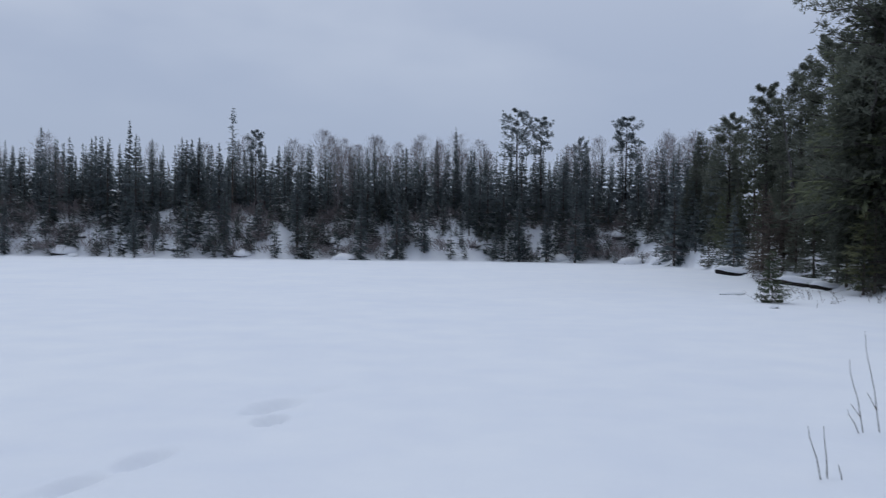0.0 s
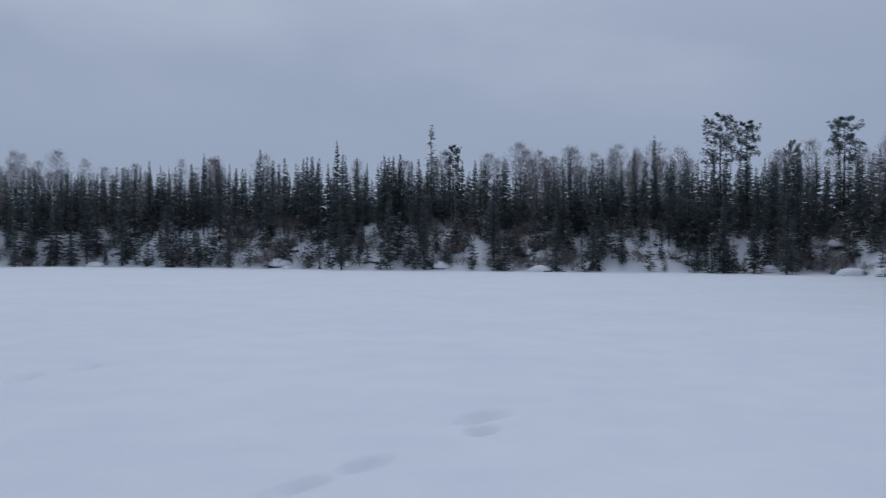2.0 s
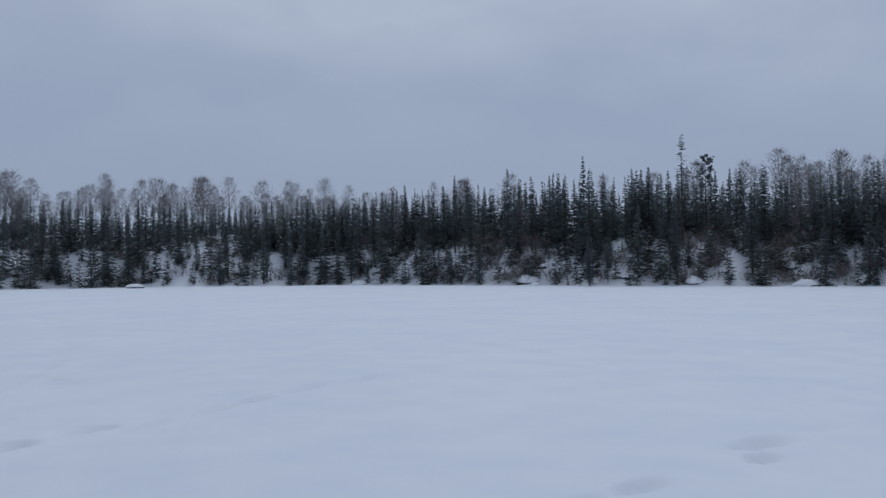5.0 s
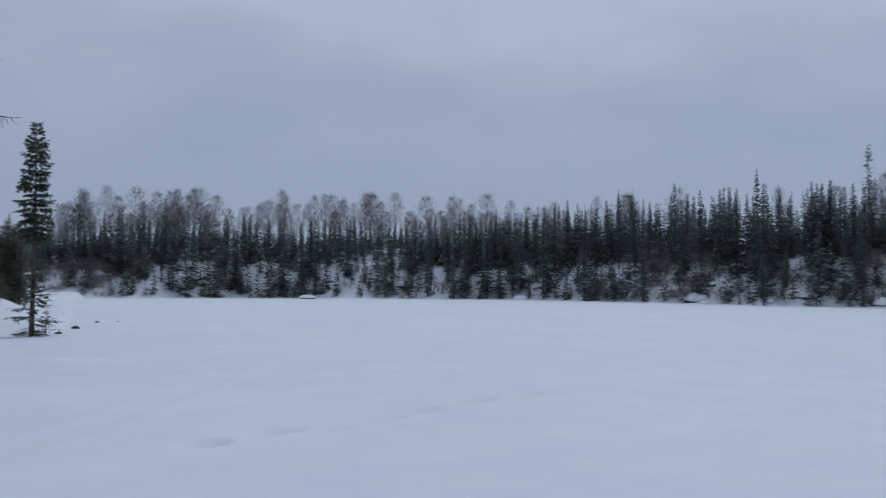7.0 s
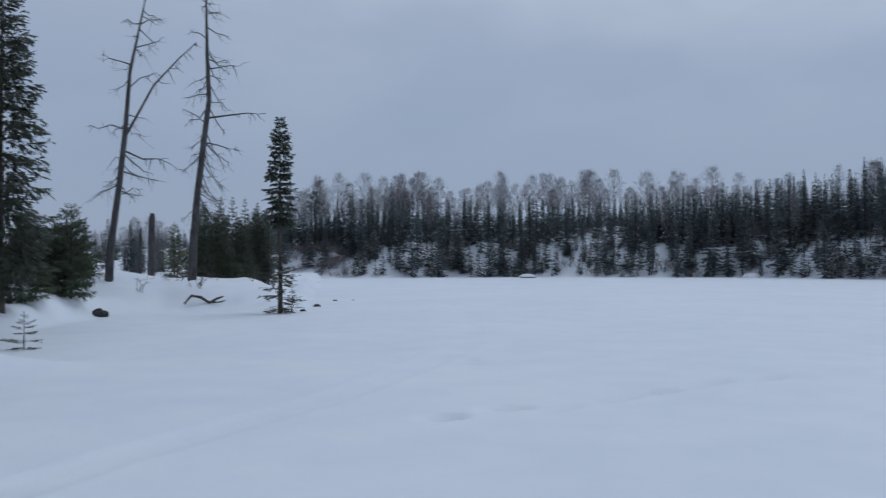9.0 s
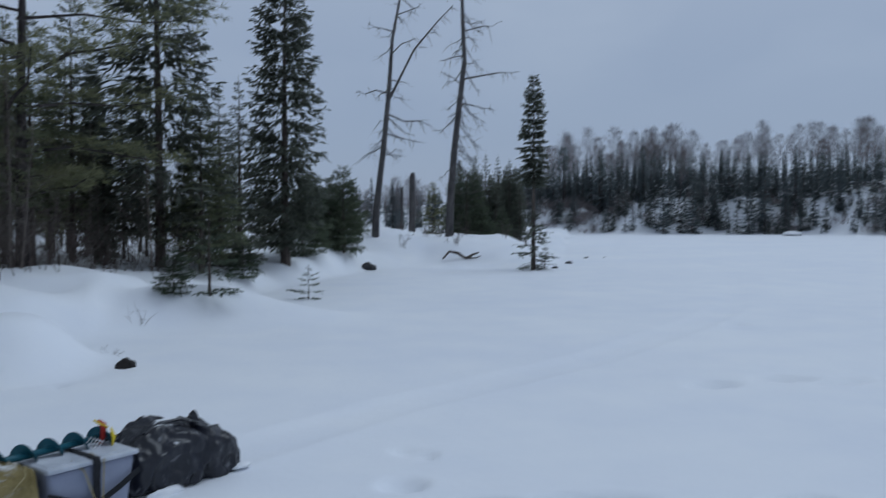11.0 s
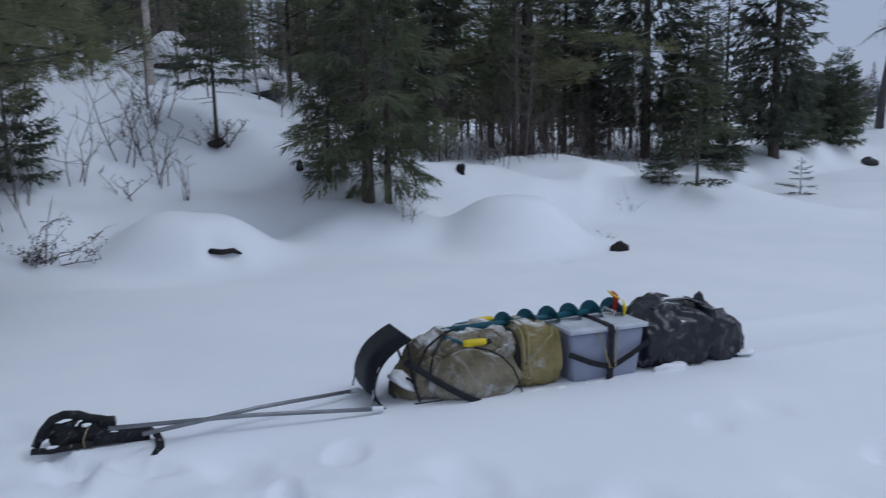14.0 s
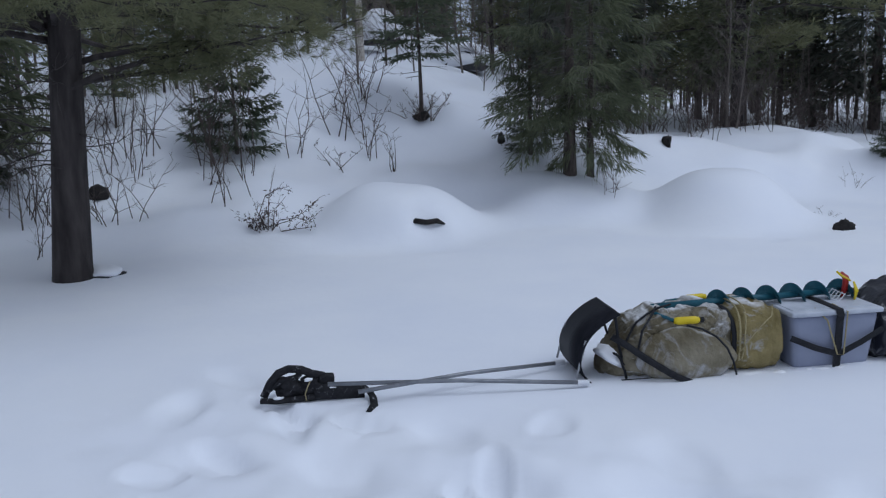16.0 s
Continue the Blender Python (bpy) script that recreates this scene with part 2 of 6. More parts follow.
def part(name, data, mat, parent, label="", smooth=False):
    """data: a bmesh, or (vertices, faces). One mesh object under a thing."""
    mesh = bpy.data.meshes.new(name)
    if isinstance(data, bmesh.types.BMesh):
        data.to_mesh(mesh)
        data.free()
    else:
        mesh.from_pydata(np.asarray(data[0]).tolist(), [], data[1] if isinstance(data[1], list) else np.asarray(data[1]).tolist())
    mesh.materials.append(mat)
    if smooth:
        mesh.shade_smooth()
    ob = new(name, mesh)
    ob.parent = parent
    if label:
        ob["label"] = label
    return ob


def joined(pieces):
    vs, fs, n = [], [], 0
    for v, f in pieces:
        v = np.asarray(v, float)
        vs.append(v)
        fs += [tuple(int(i) + n for i in q) for q in f]
        n += len(v)
    return np.concatenate(vs), fs


def tube(points, radii, sides=6, flat=1.0, cap=True):
    """A tapered tube along a polyline. flat: thickness of the section against its width."""
    pts = [Vector(p) for p in points]
    if not hasattr(radii, "__len__"):
        radii = [radii] * len(pts)
    vs, fs = [], []
    side = None
    for i, p in enumerate(pts):
        d = (pts[min(i + 1, len(pts) - 1)] - pts[max(i - 1, 0)]).normalized()
        if side is None:
            side = d.orthogonal().normalized()
            if flat != 1.0:
                side = d.cross(Vector((0, 0, 1))).normalized() if abs(d.z) < 0.95 else side
        side = (side - d * side.dot(d)).normalized()
        other = d.cross(side)
        for k in range(sides):
            a = 2 * math.pi * k / sides
            vs.append(p + radii[i] * (math.cos(a) * side + flat * math.sin(a) * other))
    for i in range(len(pts) - 1):
        for k in range(sides):
            a, b = i * sides + k, i * sides + (k + 1) % sides
            fs.append((a, b, b + sides, a + sides))
    if cap:
        fs.append(tuple(range(sides - 1, -1, -1)))
        fs.append(tuple(range(len(vs) - sides, len(vs))))
    return [tuple(v) for v in vs], fs


def polar(az, r):
    return -math.sin(radians(az)) * r, math.cos(radians(az)) * r


# ---------------------------------------------------------------- the lie of the land
SHORE_AZ = [-180, -60, -40, -30, -26, -22, -19, -16, -12, 0, 13, 20, 27, 36, 45, 55, 60, 62.5, 64.2, 65.0, 66.5, 70, 74, 78, 82, 86, 90, 95, 100, 105, 110, 116, 122, 130, 140, 155, 180]
SHORE_R = [60, 40, 22, 25, 28, 34, 44, 58, 64, 65, 66, 68.5, 75, 86, 86, 89, 87, 87, 86, 33, 26, 27, 28, 26, 21, 17.5, 15, 12, 10.6, 9.8, 9.5, 9.0, 8.7, 8.3, 8.2, 8, 60]
RISE_AZ = [-180, -40, -20, -12.5, 0, 58, 60.5, 63, 63.6, 66.0, 69.0, 80, 88, 95, 100, 105, 110, 115, 120, 126, 135, 145, 155, 180]
RISE_H = [4, 1.6, 1.8, 5.0, 6.0, 6.5, 5.5, 4.5, 0.1, 0.25, 0.85, 1.1, 0.70, 0.66, 0.68, 0.90, 1.7, 3.2, 4.0, 4.0, 3.4, 2.6, 2, 4]
RISE_L = [8, 5, 6, 9, 9, 8, 7, 7, 4, 3.2, 3.2, 3.0, 3.0, 2.4, 2.6, 3.2, 5.0, 7.2, 8.0, 8.0, 7.5, 7.0, 5, 8]


def smooth_between(v):
    v = np.clip(v, 0, 1)
    return v * v * (3 - 2 * v)


def waves(x, y, f, seed):
    """A cheap smooth noise of sines, about -1 to 1."""
    g = np.random.RandomState(seed)
    out = 0
    for _ in range(6):
        a, p, k = g.uniform(0, 2 * math.pi), g.uniform(0, 6.28), f * g.uniform(0.6, 1.6)
        out = out + np.sin(k * (np.cos(a) * x + np.sin(a) * y) + p)
    return out / 3.4


MOUNDS = [  # x, y, height, half-widths along and across, turn
    (-8.42, -4.95, 0.47, 0.56, 0.33, 121), (-9.3, -5.5, 0.16, 0.9, 0.45, 121), (-10.05, -3.46, 0.33, 0.62, 0.40, 109), (-10.45, -1.78, 0.56, 0.54, 0.56, 100), (-9.20, -4.15, 0.13, 0.55, 0.24, 128),
    (-12.63, -1.71, 0.27, 2.20, 0.46, 121), (-14.32, -0.49, 0.41, 1.91, 0.79, 76), (-12.36, -3.35, 0.19, 1.80, 0.59, -30), (-30.0, 8.8, 0.35, 3.0, 1.6, 70),
    (-7.75, -6.70, 0.20, 0.60, 0.40, 132), (-7.70, -4.50, -0.07, 0.65, 0.28, 121), (-9.55, -1.62, -0.07, 0.75, 0.30, 100), (-11.4, -5.4, 0.18, 0.90, 0.40, 118),
]
PRINTS = [  # x, y, depth, half-length, half-width, turn of the length from +x
    (-1.50, 8.05, 0.09, 0.30, 0.14, 62), (-1.60, 7.72, 0.06, 0.14, 0.08, 40), (-1.42, 7.42, 0.09, 0.16, 0.10, 70), (-2.02, 6.15, 0.075, 0.27, 0.10, 72), (-2.22, 5.62, 0.055, 0.20, 0.09, 66),
    (-2.32, 5.35, 0.040, 0.35, 0.09, 65), (-2.75, 4.75, 0.035, 0.30, 0.10, 60), (-1.15, 8.9, 0.03, 0.25, 0.10, 60),
    (-7.20, 4.85, 0.100, 0.22, 0.11, 74), (-7.23, 5.67, 0.100, 0.28, 0.12, 74), (-6.95, 6.15, 0.07, 0.35, 0.08, 92),
    (-7.05, 7.1, 0.08, 0.45, 0.07, 95), (-7.12, 7.9, 0.12, 0.32, 0.08, 95), (-7.20, 8.8, 0.10, 0.45, 0.10, 95), (-7.07, 9.85, 0.08, 0.30, 0.11, 85),
    (-10.5, 7.7, 0.03, 0.28, 0.10, 70), (-31.6, 17.5, 0.07, 1.2, 0.6, 60),
    (-4.75, 1.68, 0.070, 0.22, 0.09, 76), (-4.64, 2.23, 0.100, 0.32, 0.11, 76), (-4.17, 2.87, 0.100, 0.29, 0.10, 76), (-4.27, 3.36, 0.060, 0.20, 0.09, 76), (-5.25, 1.33, 0.075, 0.13, 0.11, 76), (-4.74, 1.23, 0.035, 0.07, 0.08, 76), (-4.66, 1.33, 0.035, 0.05, 0.07, 76), (-4.35, 0.86, 0.025, 0.06, 0.09, 76),
    (-11.01, 7.93, 0.060, 0.15, 0.17, 73), (-5.81, 1.66, 0.030, 0.06, 0.08, 75),
    (-3.92, 0.62, 0.020, 0.24, 0.13, 55), (-4.9, 0.45, 0.018, 0.14, 0.09, 40), (-4.62, 0.18, 0.016, 0.12, 0.09, 10), (-5.9, 1.55, 0.03, 0.14, 0.08, 40),
    (-3.55, -0.10, 0.037, 0.26, 0.14, 20), (-3.42, -0.75, 0.043, 0.28, 0.14, 75), (-3.22, -1.45, 0.037, 0.25, 0.14, 80), (-3.75, -0.85, 0.028, 0.20, 0.12, 40),
    (-3.10, -2.05, 0.037, 0.26, 0.15, 50), (-2.95, -2.6, 0.037, 0.22, 0.15, 90), (-3.45, -2.55, 0.031, 0.16, 0.12, 20), (-3.62, -1.85, 0.031, 0.17, 0.11, 70),
    (-3.35, -3.15, 0.04, 0.22, 0.11, 30), (-3.85, -3.25, 0.03, 0.22, 0.10, 70), (-9.1, -1.05, 0.03, 0.12, 0.08, 0), (-8.25, -4.47, 0.07, 0.22, 0.12, 118), (-11.10, -6.04, 0.10, 0.40, 0.28, 120),
]
TRAIL = [(-6.1, 0.25), (-6.55, 0.85), (-7.25, 1.75), (-8.0, 3.0), (-8.9, 4.5), (-11.3, 7.5), (-13.2, 9.5), (-20.0, 14.5), (-27.0, 18.5)]


_g = np.random.RandomState(17)
BOOTS = [(-3.15 + _g.normal(0, 0.40), -1.7 + _g.uniform(-1.5, 1.6), _g.uniform(0.022, 0.042), _g.uniform(0.13, 0.22), _g.uniform(0.06, 0.09), _g.uniform(10, 120)) for _ in range(22)]   # boot prints by the toboggan


def bumps(x, y, rows, sign):
    out = np.zeros_like(x)
    for px, py, h, a, b, turn in rows:
        c, s = math.cos(radians(turn)), math.sin(radians(turn))
        u, v = (x - px) * c + (y - py) * s, -(x - px) * s + (y - py) * c
        d = (u / a) ** 2 + (v / b) ** 2
        if sign > 0:
            out += h * np.exp(-(0.5 * d) ** 1.7)
        elif sign < -1:
            out += -h * np.exp(-d ** 2.4) + 0.30 * h * np.exp(-((np.sqrt(d) - 1.25) / 0.18) ** 2)
        else:
            out += -1.25 * h * np.exp(-d ** 2.0) + 0.05 * h * np.exp(-((np.sqrt(d) - 1.5) / 0.4) ** 2)
    return out


def land(x, y):
    x, y = np.asarray(x, float), np.asarray(y, float)
    r, az = np.hypot(x, y), np.degrees(np.arctan2(-x, y))
    shore = np.interp(az, SHORE_AZ, SHORE_R) * (1 + 0.008 * waves(x, y, 0.35, 2))
    s = r - shore
    rise, run = np.interp(az, RISE_AZ, RISE_H), np.interp(az, RISE_AZ, RISE_L)
    t = np.maximum(s, 0)
    z = rise * (1 - np.exp(-t / run)) * smooth_between(t / (0.7 * run)) + 0.02 * np.maximum(s - 60, 0) * np.exp(-np.maximum(s - 60, 0) / 600)
    behind = np.interp(az, [63.0, 63.6, 66.5, 70, 76, 86, 115], [0, 3.7, 3.6, 2.2, 1.2, 0.8, 0])
    z = z + behind * smooth_between((r - 86) / 10)
    far = smooth_between((s - 0.2) / 4) * smooth_between((r - 40) / 15)
    z = z + far * (0.55 * waves(x, y, 0.55, 3) + 0.25 * waves(x, y, 1.5, 4))
    near = smooth_between((s - 0.1) / 2.0) * (1 - smooth_between((r - 35) / 10))
    z = z + near * (0.10 * waves(x, y, 1.6, 5) + 0.06 * waves(x, y, 4.2, 6))
    z = z + bumps(x, y, MOUNDS, 1)
    flat = 1 - smooth_between(s / 1.0)
    z = z + flat * (0.010 * waves(x, y, 0.9, 7) + 0.005 * waves(x, y, 3.1, 8) + 0.012 * waves(x * 0.3, y, 0.5, 9) * smooth_between(r / 20))
    churn = np.exp(-(((x + 3.1) / 0.85) ** 2 + ((y + 1.6) / 1.8) ** 2) ** 2)
    z = z + churn * (0.030 * waves(x, y, 6.0, 11) + 0.014 * waves(x, y, 14, 12) + 0.004 * waves(x, y, 30, 13))
    best = np.full_like(x, 9.0)
    for (ax, ay), (bx, by) in zip(TRAIL[:-1], TRAIL[1:]):
        l2 = (bx - ax) ** 2 + (by - ay) ** 2
        k = np.clip(((x - ax) * (bx - ax) + (y - ay) * (by - ay)) / l2, 0, 1)
        best = np.minimum(best, np.hypot(x - ax - k * (bx - ax), y - ay - k * (by - ay)))
    wide = 0.20 + 0.004 * r
    z = z - 0.016 * np.exp(-(best / wide) ** 4) + 0.010 * np.exp(-((best - 1.35 * wide) / (0.3 * wide)) ** 2)
    return z + bumps(x, y, PRINTS, -1) + bumps(x + 0.03 * waves(x, y, 9, 14), y + 0.03 * waves(x, y, 9, 15), BOOTS, -2)


def on_land(x, y, sink=0.0):
    return float(land(np.array([x]), np.array([y]))[0]) - sink


def make_ground():
    angles = np.concatenate([np.arange(-36, 156, 0.36), np.arange(156, 324, 3.0)])
    radii = np.concatenate([[0.25], np.geomspace(0.6, 2.2, 24), np.geomspace(2.25, 12, 150), np.geomspace(12.15, 110, 190), np.geomspace(114, 4200, 44)])
    a, r = np.meshgrid(np.radians(angles), radii)
    x, y = -np.sin(a) * r, np.cos(a) * r
    z = land(x, y)
    n, m = len(angles), len(radii)
    v = np.stack([x.ravel(), y.ravel(), z.ravel()], 1)
    i, j = np.meshgrid(np.arange(m - 1), np.arange(n), indexing="ij")
    k = (j + 1) % n
    f = np.stack([i * n + j, (i + 1) * n + j, (i + 1) * n + k, i * n + k], -1).reshape(-1, 4)[:, ::-1]
    v = np.concatenate([v, [[0, 0, v[:n, 2].mean()]]])
    faces = f.tolist() + [(len(v) - 1, (q + 1) % n, q) for q in range(n)]
    faces = [list(q) for q in faces]
    mesh = bpy.data.meshes.new("ground")
    mesh.from_pydata(v.tolist(), [], faces)
    mesh.materials.append(M_SNOW)
    mesh.shade_smooth()
    tagged(new("ground", mesh), "smooth wind-packed snow over frozen lake and banks", "snow", kind="structure")


make_ground()


# ---------------------------------------------------------------- trees
def blades(start, way, length, width, up, tilt):
    """Many flat tapered sprays as four-cornered blades: arrays of starts, directions, lengths, widths."""
    side = np.cross(way, up)
    side /= np.linalg.norm(side, axis=1, keepdims=True) + 1e-9
    lift = np.cross(side, way)
    side = side * np.cos(tilt)[:, None] + lift * np.sin(tilt)[:, None]
    mid = start + way * (length * 0.45)[:, None]
    tip = start + way * length[:, None]
    q = np.stack([start, mid + side * (width / 2)[:, None], tip, mid - side * (width / 2)[:, None]], 1)
    n = len(start)
    return q.reshape(-1, 3), np.arange(4 * n).reshape(n, 4)


def spruce_crown(rng, h, radius, base, levels, per, twigs, width, droop=0.35, power=0.9, gap=0.1, ragged=0.3, belly=0.15, twig_len=0.36, hang=0.75):
    """Boughs in whorls, each a drooping spray of side twigs."""
    S, W, L, B = [], [], [], []
    for i in range(levels):
        f = (i + rng.uniform(-0.3, 0.3)) / levels
        f = min(max(f, 0), 0.99)
        z0 = base + (h - base) * f
        shape = (1 - f) ** power * (0.55 + 0.45 * min(1, f / belly)) + 0.012
        for j in range(per):
            if rng.rand() < gap:
                continue
            a = 2 * math.pi * (j + rng.uniform(0, 1)) / per + i * 1.7
            reach = radius * shape * rng.uniform(1 - ragged, 1 + ragged * 0.5)
            fwd, lat = np.array([math.cos(a), math.sin(a), 0]), np.array([-math.sin(a), math.cos(a), 0])
            z1 = z0 + rng.uniform(-0.5, 0.5) * (h - base) / levels
            s = (np.arange(twigs) + rng.uniform(0.2, 0.8, twigs)) / twigs
            d = droop * rng.uniform(0.6, 1.4) * (1 - 0.75 * f)
            rise = 0.55 * f
            spine = fwd[None] * (reach * s)[:, None]
            spine[:, 2] += z1 + reach * (rise * s - d * s + 0.45 * d * s ** 3)
            sgn = np.where(np.arange(twigs) % 2 == 0, 1.0, -1.0)
            way = fwd[None] * rng.uniform(0.5, 1.1, twigs)[:, None] + lat[None] * (sgn * rng.uniform(0.35, 1.0, twigs))[:, None]
            way[:, 2] = rng.uniform(-hang, 0.12, twigs) + rise * 0.6
            way /= np.linalg.norm(way, axis=1, keepdims=True)
            ln = reach * twig_len * (1.15 - 0.75 * s) * rng.uniform(0.7, 1.3, twigs) + 0.012 * h
            S.append(spine), W.append(way), L.append(ln), B.append(width * min(1.0, 0.22 + 1.5 * shape) * (0.6 + 0.8 * rng.rand(twigs)) * (ln / (reach * twig_len + 0.012 * h)) ** 0.5)
            S.append(spine[:1] * 0 + np.array([[0, 0, z1]])), W.append((spine[-1:] - [[0, 0, z1]]) / (np.linalg.norm(spine[-1] - [0, 0, z1]) + 1e-6))
            L.append(np.array([reach])), B.append(np.array([width * 0.7]))
    S.append(np.array([[0, 0, h * 0.92]])), W.append(np.array([[0, 0, 1.0]])), L.append(np.array([h * 0.09])), B.append(np.array([width * 0.3]))
    S, W, L, B = (np.concatenate(q) for q in (S, W, L, B))
    tilt = rng.uniform(-0.9, 0.9, len(S))
    return blades(S, W, L, B, np.array([[0.02, 0.01, 1.0]]), tilt)


def trunk_shape(rng, h, r, bend=0.02, sides=7, steps=7):
    pts, off = [], np.zeros(2)
    for i in range(steps + 1):
        f = i / steps
        pts.append((off[0] * f, off[1] * f, h * f - (0.15 if i == 0 else 0)))
        off = off + rng.uniform(-bend, bend, 2) * h / steps
    return tube(pts, [max(r * (1 - f / steps) ** 0.8, 0.006) * (1.25 if f == 0 else 1) for f in range(steps + 1)], sides)


def dead_twigs(rng, h0, h1, n, reach, r=0.012, drop=0.3):
    """Short bare snags on the lower trunk."""
    out = []
    for _ in range(n):
        z, a, l = rng.uniform(h0, h1), rng.uniform(0, 6.28), reach * rng.uniform(0.2, 0.75) ** 1.3
        bend = rng.uniform(-0.5, 0.5)
        c, s, c2, s2 = math.cos(a), math.sin(a), math.cos(a + bend), math.sin(a + bend)
        q = np.array([c * l * 0.55, s * l * 0.55, z - drop * l * 0.5])
        e = q + np.array([c2 * l * 0.45, s2 * l * 0.45, -drop * l * rng.uniform(0, 1.6)])
        out.append(tube([(0, 0, z), q, e], [r * 0.8, r * 0.5, r * 0.18], 3, cap=False))
        for _k in range(2):
            out.append(tube([q, q + rng.normal(0, 0.16, 3) * l + [c * l * 0.15, s * l * 0.15, -0.12 * l]], [r * 0.35, r * 0.12], 3, cap=False))
    return out


def bough_crown(rng, h, radius, base, levels, per, twigs, width, droop=0.5, upturn=0.25, power=0.8, gap=0.1, ragged=0.3, belly=0.12, sprigs=2, hang=0.35, skirt=0, inner=0.14):
    """Layered boughs: each a sagging spine with flat sprays to both sides and fringes hanging under it."""
    S, W, L, B, T = [], [], [], [], []

    def spray(start, way, length, broad, tilt):
        S.append(start), W.append(way / np.linalg.norm(way, axis=1, keepdims=True)), L.append(length), B.append(broad), T.append(tilt)

    def bough(a, z0, reach, fall, lift, f, broad, n):
        fwd, lat = np.array([math.cos(a), math.sin(a), 0]), np.array([-math.sin(a), math.cos(a), 0])
        s = inner + (1 - inner) * (np.arange(n) + rng.uniform(0.1, 0.9, n)) / n
        spine = fwd[None] * (reach * s)[:, None] + lat[None] * (0.05 * reach * np.sin(3 * s + a))[:, None]
        spine[:, 2] += z0 + reach * (lift * s - fall * s ** 1.4 + upturn * s ** 3)
        slope = lift - 1.4 * fall * s ** 0.4 + 3 * upturn * s ** 2
        sgn = np.where(np.arange(n) % 2 == 0, 1.0, -1.0)
        way = fwd[None] * rng.uniform(0.55, 1.0, n)[:, None] + lat[None] * (sgn * rng.uniform(0.55, 1.0, n))[:, None]
        way[:, 2] = 0.6 * slope + rng.uniform(-hang, 0.05, n)
        ln = reach * 0.42 * np.sin(np.pi * np.clip(0.18 + 0.74 * s, 0, 1)) ** 0.8 * rng.uniform(0.7, 1.25, n) + 0.010 * h
        spray(spine, way, ln, broad * rng.uniform(0.7, 1.3, n), rng.uniform(-0.5, 0.5, n))
        way = way / np.linalg.norm(way, axis=1, keepdims=True)
        for k in range(sprigs):
            g = rng.uniform(0.2, 0.85, n)
            d = way + fwd[None] * rng.uniform(0.0, 0.5, n)[:, None] + rng.normal(0, 0.42, (n, 3))
            d[:, 2] -= hang * rng.uniform(0.2, 1.6, n)
            spray(spine + way * (ln * g)[:, None], d, ln * rng.uniform(0.30, 0.62, n), broad * rng.uniform(0.6, 1.0, n), rng.uniform(-1.2, 1.2, n))
        tip = np.array([fwd * reach * 1.0 + [0, 0, z0 + reach * (lift - fall + upturn)]])
        root = np.array([[0, 0, z0]])
        spray(root, tip - root, np.array([np.linalg.norm(tip - root)]), np.array([broad * 0.5]), np.array([0.0]))

    for i in range(levels):
        f = min(max((i + rng.uniform(-0.25, 0.25)) / levels, 0), 0.985)
        z0 = base + (h - base) * f
        shape = (1 - f) ** power * (0.6 + 0.4 * min(1, f / belly)) + 0.015
        for j in range(per):
            if rng.rand() < gap:
                continue
            a = 2 * math.pi * (j + rng.uniform(0.1, 0.9)) / per + i * 1.9
            reach = radius * shape * rng.uniform(1 - ragged, 1 + 0.5 * ragged)
            bough(a, z0 + rng.uniform(-0.2, 0.2) * (h - base) / levels, reach, droop * rng.uniform(0.7, 1.3) * (1 - 0.8 * f), 0.10 + 0.7 * f ** 1.5, f, width * min(1.0, 0.30 + 1.2 * shape), max(4, int(twigs * min(1, 0.45 + shape))))
    for j in range(skirt):
        a = 2 * math.pi * (j + rng.uniform(0.2, 0.8)) / skirt
        bough(a, base * rng.uniform(0.7, 1.15), radius * rng.uniform(0.65, 0.95), rng.uniform(0.75, 1.05) * base / radius * 1.15, 0.08, 0.0, width, twigs)
    spray(np.array([[0, 0, h * 0.90]]), np.array([[0, 0, 1.0]]), np.array([h * 0.11]), np.array([width * 0.45]), np.array([0.0]))
    spray(np.array([[0, 0, h * 0.90]]), np.array([[0, 0, 1.0]]), np.array([h * 0.11]), np.array([width * 0.45]), np.array([1.5]))
    S, W, L, B, T = (np.concatenate(q) for q in (S, W, L, B, T))
    return blades(S, W, L, B, np.array([[0.02, 0.01, 1.0]]), T)


